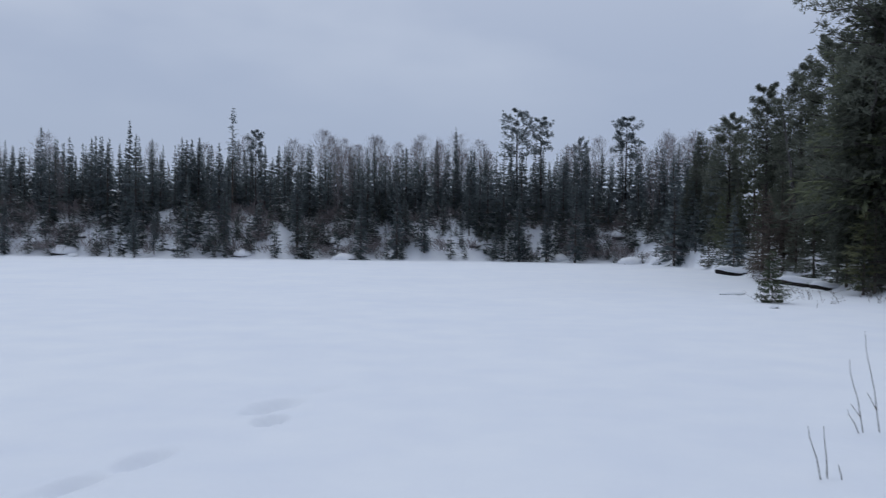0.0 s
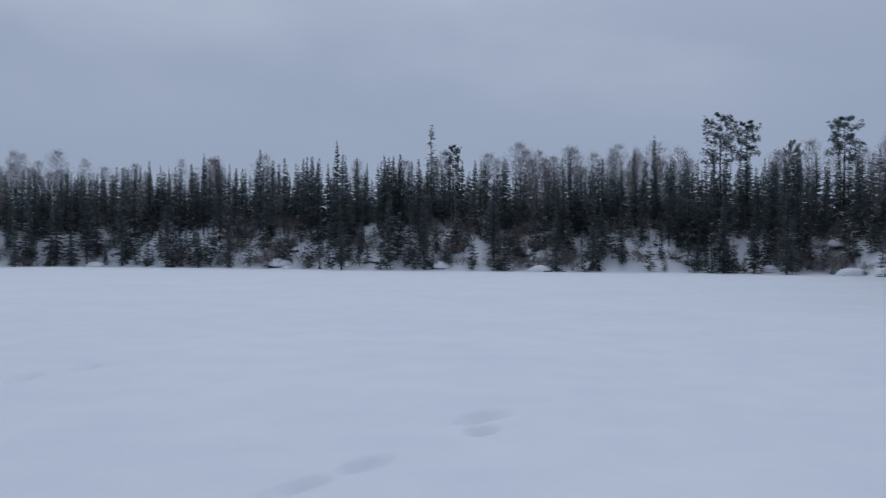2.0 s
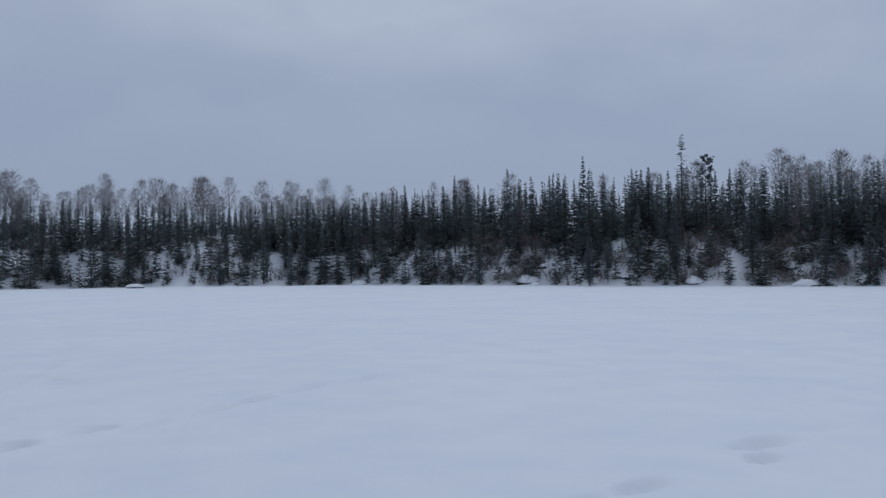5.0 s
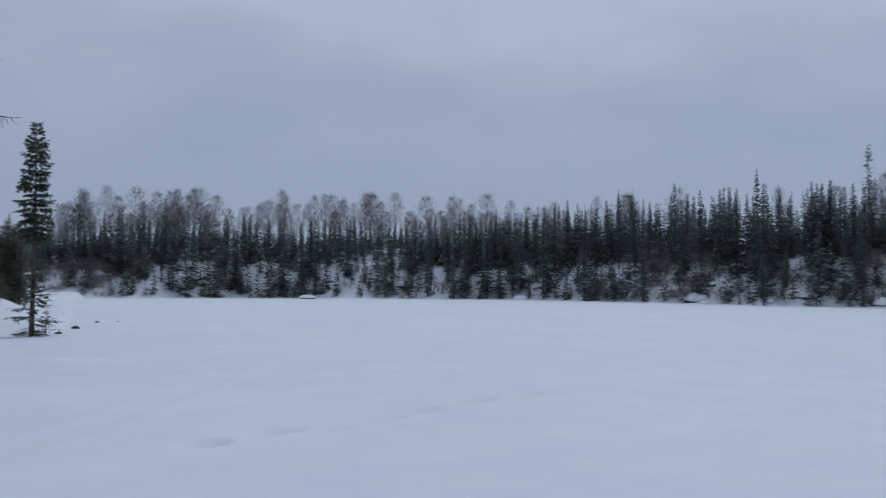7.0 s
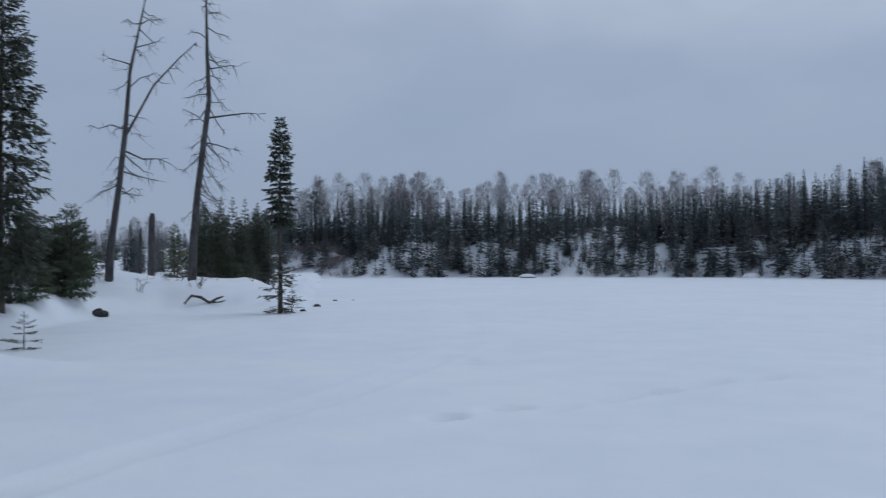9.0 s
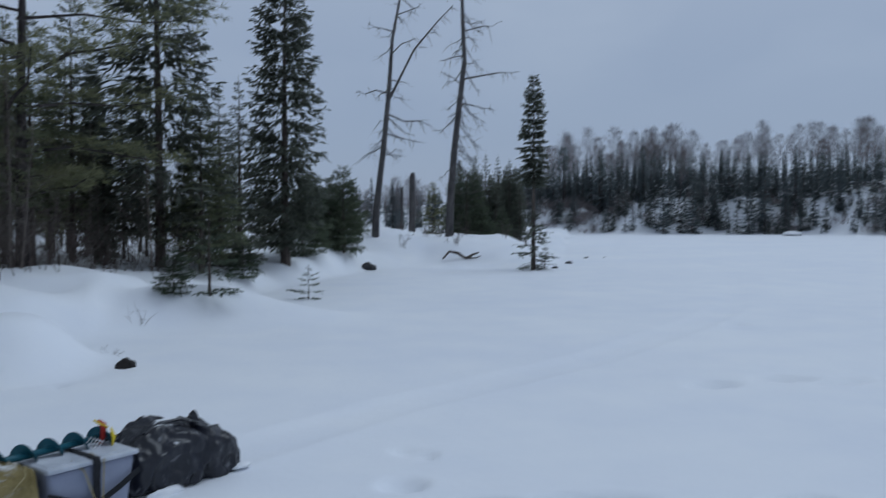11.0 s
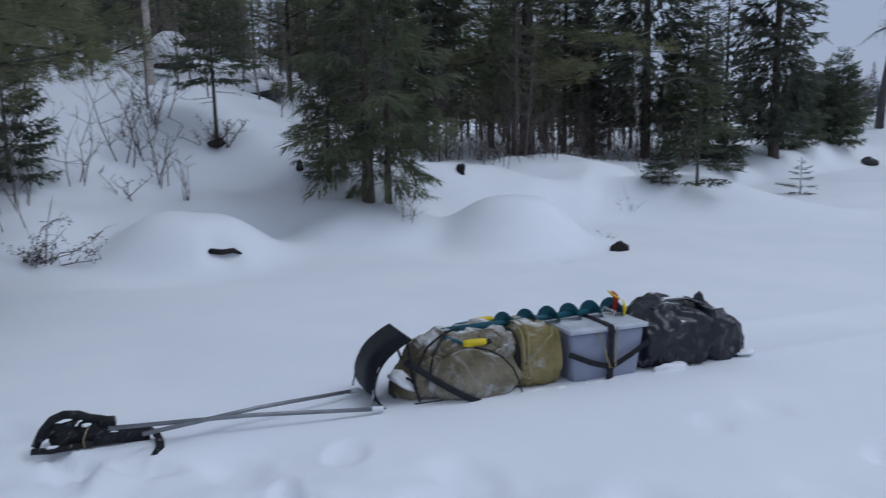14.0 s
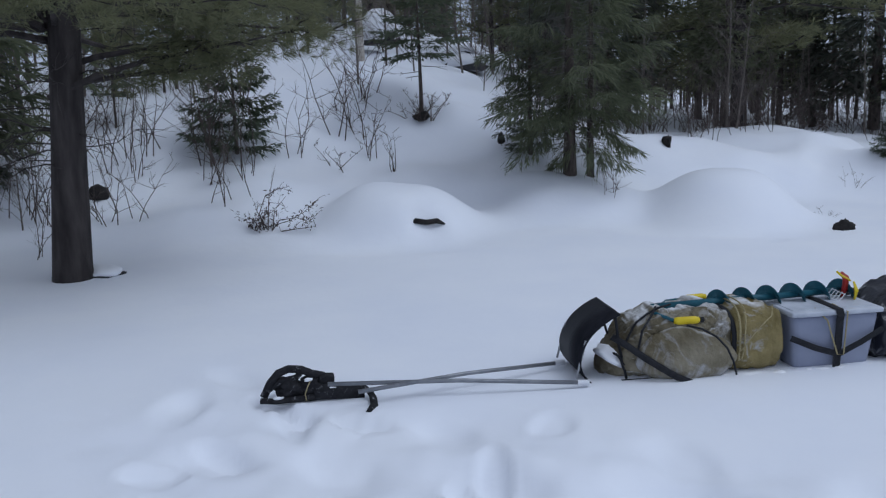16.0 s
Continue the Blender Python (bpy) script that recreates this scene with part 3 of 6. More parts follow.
def pine_crown(rng, h, radius, base, limbs, tufts, needle, width, flat=0.35, per=7):
    """Limbs that reach out and carry tufts of needles; returns the limbs and the needles."""
    wood, S, W, L = [], [], [], []
    for i in range(limbs):
        f = (i + rng.uniform(0, 0.9)) / limbs
        z = base + (h * 0.97 - base) * f
        a = i * 2.4 + rng.uniform(-0.5, 0.5)
        reach = radius * (math.sin(math.pi * min(1, 0.30 + 0.62 * f)) ** 0.8) * rng.uniform(0.55, 1.15)
        fwd, lat = np.array([math.cos(a), math.sin(a), 0]), np.array([-math.sin(a), math.cos(a), 0])
        up = rng.uniform(-0.05, 0.35) + 0.35 * f
        path = [fwd * reach * s + np.array([0, 0, z + reach * (up * s * s + 0.06 * math.sin(5 * s))]) + lat * reach * 0.10 * math.sin(3.1 * s + i) for s in (0, 0.33, 0.66, 1.0)]
        r0 = 0.010 * h * (1 - 0.6 * f) * 0.5
        wood.append(tube(path, [r0, r0 * 0.7, r0 * 0.45, r0 * 0.2], 4, cap=False))
        for k in range(tufts):
            s = rng.uniform(0.28, 1.05)
            p = np.array([np.interp(s, (0, 0.33, 0.66, 1.0), [q[d] for q in path]) for d in range(3)])
            p = p + lat * rng.normal(0, 0.20) * reach * (1.1 - 0.5 * s) + np.array([0, 0, rng.normal(0.05, flat * 0.14) * reach]) + fwd * rng.normal(0, 0.06) * reach
            d = rng.normal(0, 1, (per, 3)) * [1, 1, 0.7] + fwd * 0.7 + [0, 0, 0.45]
            d /= np.linalg.norm(d, axis=1, keepdims=True)
            S.append(np.repeat(p[None], per, 0)), W.append(d), L.append(needle * rng.uniform(0.7, 1.3, per))
    S, W, L = (np.concatenate(q) for q in (S, W, L))
    return wood, blades(S, W, L, np.full(len(S), width), np.array([[0.03, 0.02, 1.0]]), rng.uniform(-1.2, 1.2, len(S)))


def bare_crown(rng, h, spread, base, limbs, r, sides=3, droopy=0.0):
    """Rising bare limbs with finer twigs."""
    out = []
    for i in range(limbs):
        f = (i + rng.rand()) / limbs
        z, a = base + (h * 0.92 - base) * f, rng.uniform(0, 6.28)
        l = spread * (1.15 - 0.75 * f) * rng.uniform(0.6, 1.2)
        c, s = math.cos(a), math.sin(a)
        p = [np.array([0, 0, z]), np.array([c * l * 0.42, s * l * 0.42, z + l * (0.40 - droopy)]), np.array([c * l * 0.85, s * l * 0.85, z + l * (rng.uniform(0.45, 1.0) - 2 * droopy)])]
        rr = r * (1.1 - 0.7 * f)
        out.append(tube(p, [rr, rr * 0.65, rr * 0.25], sides, cap=False))
        for _ in range(5):
            k = rng.uniform(0.3, 1)
            q = p[0] * (1 - k) + p[2] * k if k > 0.5 else p[0] * (1 - 2 * k) + p[1] * 2 * k
            d = np.array([c, s, 1.1 - 2.4 * droopy]) + rng.normal(0, 0.55, 3)
            e = q + d / np.linalg.norm(d) * l * rng.uniform(0.25, 0.5)
            out.append(tube([q, (q + e) / 2 + rng.normal(0, 0.02, 3) * l, e], [rr * 0.45, rr * 0.32, rr * 0.12], sides, cap=False))
    return out


PROTO = {}


def plant(kind, x, y, height, turn=0.0, lean=0.0, wide=1.0, label="", group="", sink=0.05, z=None):
    """A tree of a kind at a place; repeats share the meshes of the first."""
    make, nominal = KINDS[kind]
    s = height / nominal
    zz = on_land(x, y) - sink if z is None else z
    m = pose(x, y, zz, lean, 0, turn)
    if kind not in PROTO:
        ob = make()
        ob.matrix_basis = m @ Matrix.Diagonal((s * wide, s * wide, s, 1))
        PROTO[kind] = ob
    else:
        p = PROTO[kind]
        ps = p.scale
        ob = copy_thing(p, m @ Matrix.Diagonal((s * wide / ps[0], s * wide / ps[1], s / ps[2], 1)))
    if label:
        ob["label"] = label
    if group:
        ob["group"] = group
    return ob


def spruce_kind(seed, h, radius, base, levels, per, twigs, width, needles, label, trunk_r, snags=0, far=False, **kw):
    def make():
        rng = np.random.RandomState(seed)
        ob = thing("spruce_tree", label, "spruce tree")
        wood = [trunk_shape(rng, h * 0.97, trunk_r, 0.012 if far else 0.02, 5 if far else 8)]
        if snags:
            wood += dead_twigs(rng, 0.15 * base, base + 0.25 * (h - base), snags, radius * 0.9)
        part("trunk", joined(wood), M_BARK, ob)
        part("crown", spruce_crown(rng, h, radius, base, levels, per, twigs, width, **kw), needles, ob)
        return ob
    return make, h


def bough_kind(seed, h, radius, base, levels, per, twigs, width, needles, label, trunk_r, snags=0, **kw):
    def make():
        rng = np.random.RandomState(seed)
        ob = thing("spruce_tree", label, "spruce tree")
        part("trunk", trunk_shape(rng, h * 0.97, trunk_r, 0.015, 8), M_BARK, ob)
        if snags:
            part("dead_wood", joined(dead_twigs(rng, 0.4 * base, base + 0.45 * (h - base), snags, radius * 1.05, 0.010, 0.12)), M_LICHEN, ob, "grey lichened dead twigs")["kind"] = "stuff"
        part("crown", bough_crown(rng, h, radius, base, levels, per, twigs, width, **kw), needles, ob)
        return ob
    return make, h


def pine_kind(seed, h, radius, base, limbs, tufts, needle, width, needles, label, trunk_r, per=7, flat=0.35):
    def make():
        rng = np.random.RandomState(seed)
        ob = thing("pine_tree", label, "pine tree")
        part("trunk", trunk_shape(rng, h * 0.97, trunk_r, 0.03), M_BARK_PINE, ob)
        wood, leaf = pine_crown(rng, h, radius, base, limbs, tufts, needle, width, flat, per)
        for limb in wood:
            part("limb", limb, M_BARK_PINE, ob)
        part("crown", leaf, needles, ob)
        return ob
    return make, h


def twig_haze(rng, h, base, radius, n, length, width):
    """Fine upward twigs filling an oval crown, as thin blades."""
    f = rng.uniform(0.02, 1.0, n) ** 0.85
    z = base + (h - base) * f
    r = radius * np.sin(np.pi * np.clip(0.22 + 0.74 * f, 0, 1)) ** 1.1 * rng.uniform(0.05, 1.25, n) ** 0.8
    a = rng.uniform(0, 2 * math.pi, n)
    lump_ = 0.75 + 0.35 * np.sin(3 * a + 5 * f)
    S = np.stack([np.cos(a) * r * lump_, np.sin(a) * r * lump_, z], 1)
    W = np.stack([np.cos(a) * 0.6, np.sin(a) * 0.6, np.full(n, 1.0)], 1) + rng.normal(0, 0.40, (n, 3))
    W /= np.linalg.norm(W, axis=1, keepdims=True)
    return blades(S, W, length * rng.uniform(0.5, 1.3, n), np.full(n, width), np.array([[0.3, 0.2, 1.0]]), rng.uniform(-1.5, 1.5, n))


def birch_kind(seed, h, spread, base, limbs, label, name="birch_tree", wood=None, twig_r=0.026, haze=0):
    def make():
        rng = np.random.RandomState(seed)
        ob = thing(name, label, "bare tree")
        part("trunk", trunk_shape(rng, h * 0.97, 0.011 * h * 0.6, 0.05, 5), wood or M_BIRCH, ob)
        if haze:
            part("limb_crown", joined(bare_crown(rng, h, spread, base, limbs, twig_r)), wood or M_BIRCH, ob)
            part("twig_crown", twig_haze(rng, h, base, spread * 0.8, haze, 0.09 * h, 0.022), M_BIRCH, ob, "haze of fine bare twigs")["kind"] = "stuff"
        else:
            part("crown", joined(bare_crown(rng, h, spread, base, limbs, twig_r)), wood or M_BIRCH, ob)
        return ob
    return make, h


FAR_LABEL = "dark narrow spruce on the far snowy shore"
KINDS = {}
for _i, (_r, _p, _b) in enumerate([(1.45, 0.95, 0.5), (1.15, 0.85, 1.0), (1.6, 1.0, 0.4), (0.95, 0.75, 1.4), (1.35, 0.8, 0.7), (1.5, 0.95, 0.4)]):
    KINDS["far_spruce_%d" % _i] = spruce_kind(100 + _i, 9.0, _r, _b, 42, 4, 6, 0.22, M_NEEDLE_FAR_HAZE, FAR_LABEL, 0.10, far=True, power=_p * 1.15, ragged=0.35, gap=0.06, droop=0.5)
for _i in range(3):
    KINDS["snowy_spruce_%d" % _i] = spruce_kind(130 + _i, 4.0, 0.9 + 0.15 * _i, 0.15, 14, 7, 5, 0.16, M_NEEDLE_SNOWY, "small spruce dusted with snow at the lake edge", 0.05, far=True, power=1.0, ragged=0.45, gap=0.2)
KINDS["far_pine_a"] = pine_kind(150, 12.0, 2.2, 6.5, 22, 38, 0.26, 0.06, M_NEEDLE_FAR_HAZE, "tall ragged pine above the far spruces", 0.16, flat=0.8)
KINDS["far_pine_b"] = pine_kind(151, 12.0, 1.7, 7.5, 18, 38, 0.25, 0.06, M_NEEDLE_FAR_HAZE, "tall pine with a tufted crown above the spruces", 0.15, flat=0.8)
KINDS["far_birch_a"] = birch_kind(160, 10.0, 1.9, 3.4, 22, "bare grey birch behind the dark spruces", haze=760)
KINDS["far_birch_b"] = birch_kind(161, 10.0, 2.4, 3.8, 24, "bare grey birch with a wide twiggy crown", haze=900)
KINDS["far_snag"] = spruce_kind(162, 10.0, 0.75, 4.8, 24, 5, 5, 0.11, M_NEEDLE_FAR_HAZE, "thin half-dead larch standing above the forest", 0.12, far=True, gap=0.4, power=0.45, ragged=0.5)


def tree_top(az, el, r):
    """Height of a top seen at that elevation from the eye."""
    return 1.5 + (r - 0.5) * math.tan(radians(el))


SKY_AZ = [-19, -16, -12, -5, 0, 7, 14, 20, 27, 30, 34, 38, 44, 50, 58, 62, 66, 72]
SKY_EL = [6.9, 6.6, 6.4, 6.4, 6.2, 6.2, 6.5, 6.5, 5.9, 5.7, 5.3, 5.1, 4.7, 4.6, 4.6, 4.8, 4.0, 3.2]


def scatter(name, label, category, trees, protos, mats):
    """Many trees joined into one mesh. trees: x, y, ground, height share, width share, turn, proto; protos: (vertices, faces, material index)."""
    vs, fs, ms, k = [], [], [], 0
    for x, y, z, s, w, a, p in trees:
        v, f, m = protos[p]
        c, d = math.cos(a) * s * w, math.sin(a) * s * w
        vs.append(np.stack([v[:, 0] * c - v[:, 1] * d + x, v[:, 0] * d + v[:, 1] * c + y, v[:, 2] * s + z], 1))
        fs.append(f + k)
        ms.append(m)
        k += len(v)
    mesh = bpy.data.meshes.new(name)
    mesh.from_pydata(np.concatenate(vs).tolist(), [], np.concatenate(fs).tolist())
    for mat in mats:
        mesh.materials.append(mat)
    mesh.polygons.foreach_set("material_index", np.concatenate(ms).astype(np.int32))
    return tagged(new(name, mesh), label, category, kind="stuff")


def woods_proto(seed, h, radius, base, levels, per, twigs, width, trunk_r, **kw):
    """A tree of a wood: four-cornered faces only; bark 0, needles 1."""
    rng = np.random.RandomState(seed)
    v, f = spruce_crown(rng, h, radius, base, levels, per, twigs, width, **kw)
    tv, tf = tube([(0, 0, -0.2), (0, 0, h * 0.5), (0, 0, h * 0.95)], [trunk_r, trunk_r * 0.6, trunk_r * 0.1], 5, cap=False)
    return np.concatenate([np.array(tv), v]), np.concatenate([np.array(tf), f + len(tv)]), np.concatenate([np.zeros(len(tf)), np.ones(len(f))])


CLEARINGS = [  # azimuth, half-width, openness
    (25.5, 2.6, 1.0), (13.0, 2.2, 0.95), (8.0, 2.6, 0.9), (3.5, 1.5, 0.6), (-10.5, 2.2, 1.0), (-5.5, 1.2, 0.4), (-15.5, 0.8, 0.5), (19.0, 1.0, 0.6), (35.6, 0.9, 1.0), (30.5, 0.8, 0.6),
    (40.0, 0.8, 0.3), (45.5, 1.2, 0.45), (50.5, 1.2, 0.45), (56.0, 1.0, 0.35), (64.6, 2.6, 1.0), (61.4, 0.8, 0.7),
]


def clearing(az):
    return max(o * math.exp(-((az - c) / w) ** 4) for c, w, o in CLEARINGS)


def far_brush():
    """Leafless brush on the open slopes above the far water's edge."""
    rng = np.random.RandomState(15)
    protos = []
    for k in range(3):
        n = 70
        a, up = rng.uniform(0, 6.28, n), rng.uniform(0.3, 1.3, n)
        way = np.stack([np.cos(a) * 0.5, np.sin(a) * 0.5, up], 1)
        way /= np.linalg.norm(way, axis=1, keepdims=True)
        start = np.stack([rng.normal(0, 0.3, n), rng.normal(0, 0.3, n), rng.uniform(-0.05, 0.5, n)], 1)
        v, f = blades(start, way, rng.uniform(0.3, 1.0, n), np.full(n, 0.034), np.array([[0.2, 0.1, 1.0]]), rng.uniform(-1.5, 1.5, n))
        protos.append((v, f, np.zeros(len(f))))
    spots = []
    while len(spots) < 480:
        az = rng.uniform(-17, 68)
        if rng.rand() > 0.12 + clearing(az):
            continue
        r = (float(np.interp(az, SHORE_AZ, SHORE_R)) if az < 63 else 86) + rng.uniform(1.2, 10)
        x, y = polar(az, r)
        spots.append((x, y, on_land(x, y), rng.uniform(0.5, 1.5), rng.uniform(0.8, 1.6), rng.uniform(0, 6.28), rng.randint(3)))
    scatter("far_brush", "leafless grey-brown brush on the far snowy slope", "brush", spots, protos, (M_BIRCH,))


def far_shore_trees():
    rng = np.random.RandomState(7)
    n = 0
    stuff, small = [], []
    lows = [woods_proto(300 + i, 9.0, 1.65 + 0.15 * i, 0.4, 30, 3, 5, 0.36, 0.1, ragged=0.35, gap=0.03, power=1.3 - 0.06 * i, droop=0.5) for i in range(4)]
    for row, (back, step) in enumerate([(1.2, 2.2), (3.4, 1.6), (6.0, 0.95), (8.0, 0.85), (10.0, 0.85), (12.5, 0.95), (15, 0.95), (18, 1.0)]):
        az = -19.0
        while az < 69:
            shore = float(np.interp(az, SHORE_AZ, SHORE_R))
            r = shore + back + rng.uniform(-1.2, 1.2)
            if az > 61:
                r = 86 + back + rng.uniform(-1, 1)
            x, y = polar(az, r)
            az += math.degrees(step / r) * rng.uniform(0.5, 1.5)
            ground = on_land(x, y)
            full = tree_top(az, float(np.interp(az, SKY_AZ, SKY_EL)), r) - ground
            h = full * (rng.uniform(0.62, 1.06) if row > 1 else rng.uniform(0.40, 0.88))
            # clearings near the water, where the snowy slope shows through
            open_here = clearing(az)
            if row < 3 and rng.rand() < open_here * (0.93, 0.88, 0.70)[row]:
                continue
            if row < 2 and rng.rand() < 0.25:
                h *= 0.6
            if row < 3 and n < 105 and rng.rand() < 0.5:
                plant("far_spruce_%d" % rng.randint(6), x, y, h, rng.uniform(0, 360), rng.uniform(-2, 2), rng.uniform(0.85, 1.25), group="spruces of the far shore")
                n += 1
            else:
                stuff.append((x, y, ground - 0.05, h / 9.0, rng.uniform(0.85, 1.3), rng.uniform(0, 6.28), rng.randint(4)))
    for _ in range(190):      # the low line of trees beyond the point
        az = rng.uniform(62, 86)
        r = rng.uniform(88, 125)
        x, y = polar(az, r)
        top = float(np.interp(az, [62, 66, 70, 76, 86], [3.4, 2.8, 2.5, 2.2, 2.0])) * rng.uniform(0.55, 1.05)
        stuff.append((x, y, on_land(x, y), (tree_top(az, top, r) - on_land(x, y)) / 9.0, rng.uniform(1.1, 1.9), rng.uniform(0, 6.28), rng.randint(4)))
    scatter("far_woods", "dense dark spruce forest on the rising far shore", "forest", stuff, lows, (M_BARK, M_NEEDLE_FAR_HAZE))
    # small trees with snow at the water's edge
    az, rng, n = -17.0, np.random.RandomState(8), 0
    tiny = [woods_proto(320 + i, 4.0, 1.0 + 0.15 * i, 0.1, 11, 6, 4, 0.26, 0.05, ragged=0.45, gap=0.15) for i in range(3)]
    while az < 62:
        r = float(np.interp(az, SHORE_AZ, SHORE_R)) + rng.uniform(0.5, 6.5)
        x, y = polar(az, r)
        az += rng.uniform(0.06, 0.32)
        h, w = rng.uniform(0.7, 3.4), rng.uniform(0.8, 1.3)
        if n < 36 and rng.rand() < 0.3:
            plant("snowy_spruce_%d" % rng.randint(3), x, y, h, rng.uniform(0, 360), 0, w, group="small spruces at the far water's edge")
            n += 1
        else:
            small.append((x, y, on_land(x, y) - 0.05, h / 4.0, w, rng.uniform(0, 6.28), rng.randint(3)))
    for _ in range(46):
        az = rng.uniform(59.5, 68)
        x, y = polar(az, 87 + rng.uniform(1, 9))
        small.append((x, y, on_land(x, y) - 0.05, rng.uniform(0.6, 2.4) / 4.0, rng.uniform(0.8, 1.2), rng.uniform(0, 6.28), rng.randint(3)))
    scatter("shore_saplings", "small snow-dusted spruces along the far water's edge", "saplings", small, tiny, (M_BARK, M_NEEDLE_SNOWY))


def far_birches():
    rng = np.random.RandomState(9)
    for lo, hi, el, step in ((27, 38, 5.3, 0.5), (38, 66, 5.85, 0.36), (-3, 8, 6.9, 0.5), (-19, -8, 6.9, 0.7), (8, 14, 7.0, 1.4), (14, 27, 6.3, 1.6)):
        az = lo
        while az < hi:
            e = el + (0.4 if 38 > az > 27 else 0) + rng.uniform(-1.5, 0.35)
            r = float(np.interp(min(az, 60), SHORE_AZ, SHORE_R)) + rng.uniform(16, 26)
            x, y = polar(az, r)
            plant("far_birch_a" if rng.rand() < 0.5 else "far_birch_b", x, y, tree_top(az, e, r) - on_land(x, y), rng.uniform(0, 360), rng.uniform(-3, 3), rng.uniform(1.0, 1.7), group="bare birches behind the far spruces")
            az += step * rng.choice([0.3, 0.5, 0.8, 1.2, 2.0])
    for az, back, h in ((7.2, 5.0, 6.2), (0.4, 6.0, 6.5), (6.3, 7.0, 5.6), (-14.0, 6, 5.5), (41.0, 6.0, 5.5), (24.5, 6.0, 5.0), (33.0, 5.0, 5.0), (57.0, 6.0, 5.6)):
        x, y = polar(az, float(np.interp(az, SHORE_AZ, SHORE_R)) + back)
        plant("far_birch_a", x, y, h, az * 53 % 360, 4, 0.8, label="pale bare birch among the far spruces", group="bare birches behind the far spruces")


def far_marks():
    """The tops that stand out above the far forest: kind, azimuth, elevation of the top, metres behind the water's edge."""
    for kind, az, el, back, wide in (
            ("far_snag", 14.1, 8.75, 6, 0.9), ("far_pine_b", 12.6, 7.4, 7, 0.8), ("far_spruce_3", 20.5, 7.6, 7, 0.8), ("far_spruce_3", -0.8, 7.9, 8, 0.7),
            ("far_pine_a", -5.0, 9.1, 8, 1.0), ("far_pine_b", -6.6, 8.6, 9, 0.9), ("far_pine_b", -12.2, 8.6, 9, 1.0), ("far_pine_a", -9.3, 7.2, 8, 0.6),
            ("far_spruce_1", 25.6, 6.9, 6, 0.8), ("far_spruce_1", 24.0, 6.4, 6, 0.9), ("far_spruce_3", 22.2, 6.5, 6, 0.9), ("far_spruce_0", 17.3, 6.7, 6, 0.9),
            ("far_spruce_1", 4.7, 6.9, 7, 0.8), ("far_spruce_4", 0.5, 7.0, 8, 0.8), ("far_spruce_3", -16.8, 7.5, 8, 0.9), ("far_spruce_1", -14.7, 6.5, 8, 0.9),
            ("far_spruce_3", 29.2, 6.5, 6, 0.8), ("far_spruce_3", 28.3, 6.4, 7, 0.8), ("far_spruce_1", 32.6, 5.9, 6, 0.9), ("far_spruce_1", 59.4, 5.6, 6, 0.9),
            ("far_pine_b", 64.6, 5.0, 5, 0.8), ("far_spruce_1", 66.2, 5.4, 5, 0.8), ("far_spruce_3", 47.6, 4.9, 7, 0.8), ("far_spruce_3", 37.2, 5.0, 7, 0.8)):
        r = float(np.interp(min(az, 60), SHORE_AZ, SHORE_R)) + back
        x, y = polar(az, r)
        plant(kind, x, y, tree_top(az, el, r) - on_land(x, y), az * 37 % 360, 0, wide, group="tall trees above the far forest")


far_shore_trees()
for _az, _r, _h in ((-16.7, 57.2, 3.6), (-17.1, 56.0, 2.6), (-16.5, 58.5, 4.4), (-15.2, 62.5, 4.2), (-15.9, 60.5, 3.4), (-16.4, 59.0, 4.6), (-17.0, 57.0, 3.2), (-14.6, 64.0, 3.0), (-16.1, 62.0, 5.5)):
    plant("far_spruce_%d" % (int(_h * 10) % 6), *polar(_az, _r), _h, _az * 61 % 360, 0, 1.25, group="spruces of the far shore")
far_birches()
far_brush()
far_marks()


# ---------------------------------------------------------------- trees of the near banks
KINDS["bank_spruce_a"] = bough_kind(201, 9.0, 1.40, 0.9, 28, 6, 12, 0.062, M_NEEDLE, "tall dark spruce at the forest edge", 0.095, 26, droop=0.45, upturn=0.22, power=0.72, gap=0.10, sprigs=5, hang=0.6)
KINDS["bank_spruce_b"] = bough_kind(202, 9.0, 1.10, 0.8, 34, 7, 11, 0.065, M_NEEDLE, "narrow dark spruce at the forest edge", 0.11, 12, droop=0.85, upturn=0.30, power=0.50, gap=0.06, sprigs=5, hang=0.7)
KINDS["bank_spruce_c"] = bough_kind(203, 6.0, 1.1, 0.3, 22, 6, 10, 0.055, M_NEEDLE, "bushy dark spruce in the forest", 0.08, 8, droop=0.4, upturn=0.2, power=0.95, sprigs=5, hang=0.6)
KINDS["bank_spruce_d"] = bough_kind(204, 8.0, 1.5, 0.8, 25, 6, 11, 0.055, M_NEEDLE_GREEN, "green balsam fir in the forest", 0.09, 26, droop=0.30, upturn=0.15, power=0.85, sprigs=5, hang=0.5)
KINDS["main_spruce"] = bough_kind(205, 6.0, 1.10, 1.0, 20, 6, 20, 0.019, M_NEEDLE_GREEN, "dark spruce with drooping skirts standing in a snowy bank", 0.085, 170, droop=0.55, upturn=0.24, power=0.40, gap=0.26, belly=0.03, sprigs=9, hang=0.55, ragged=0.5, skirt=6, inner=0.38)
KINDS["gaunt_spruce"] = bough_kind(213, 9.0, 1.25, 3.0, 20, 6, 10, 0.062, M_NEEDLE, "tall spruce with dead grey lower limbs in the forest", 0.09, 150, droop=0.45, upturn=0.2, power=0.7, gap=0.2, sprigs=5, hang=0.5)
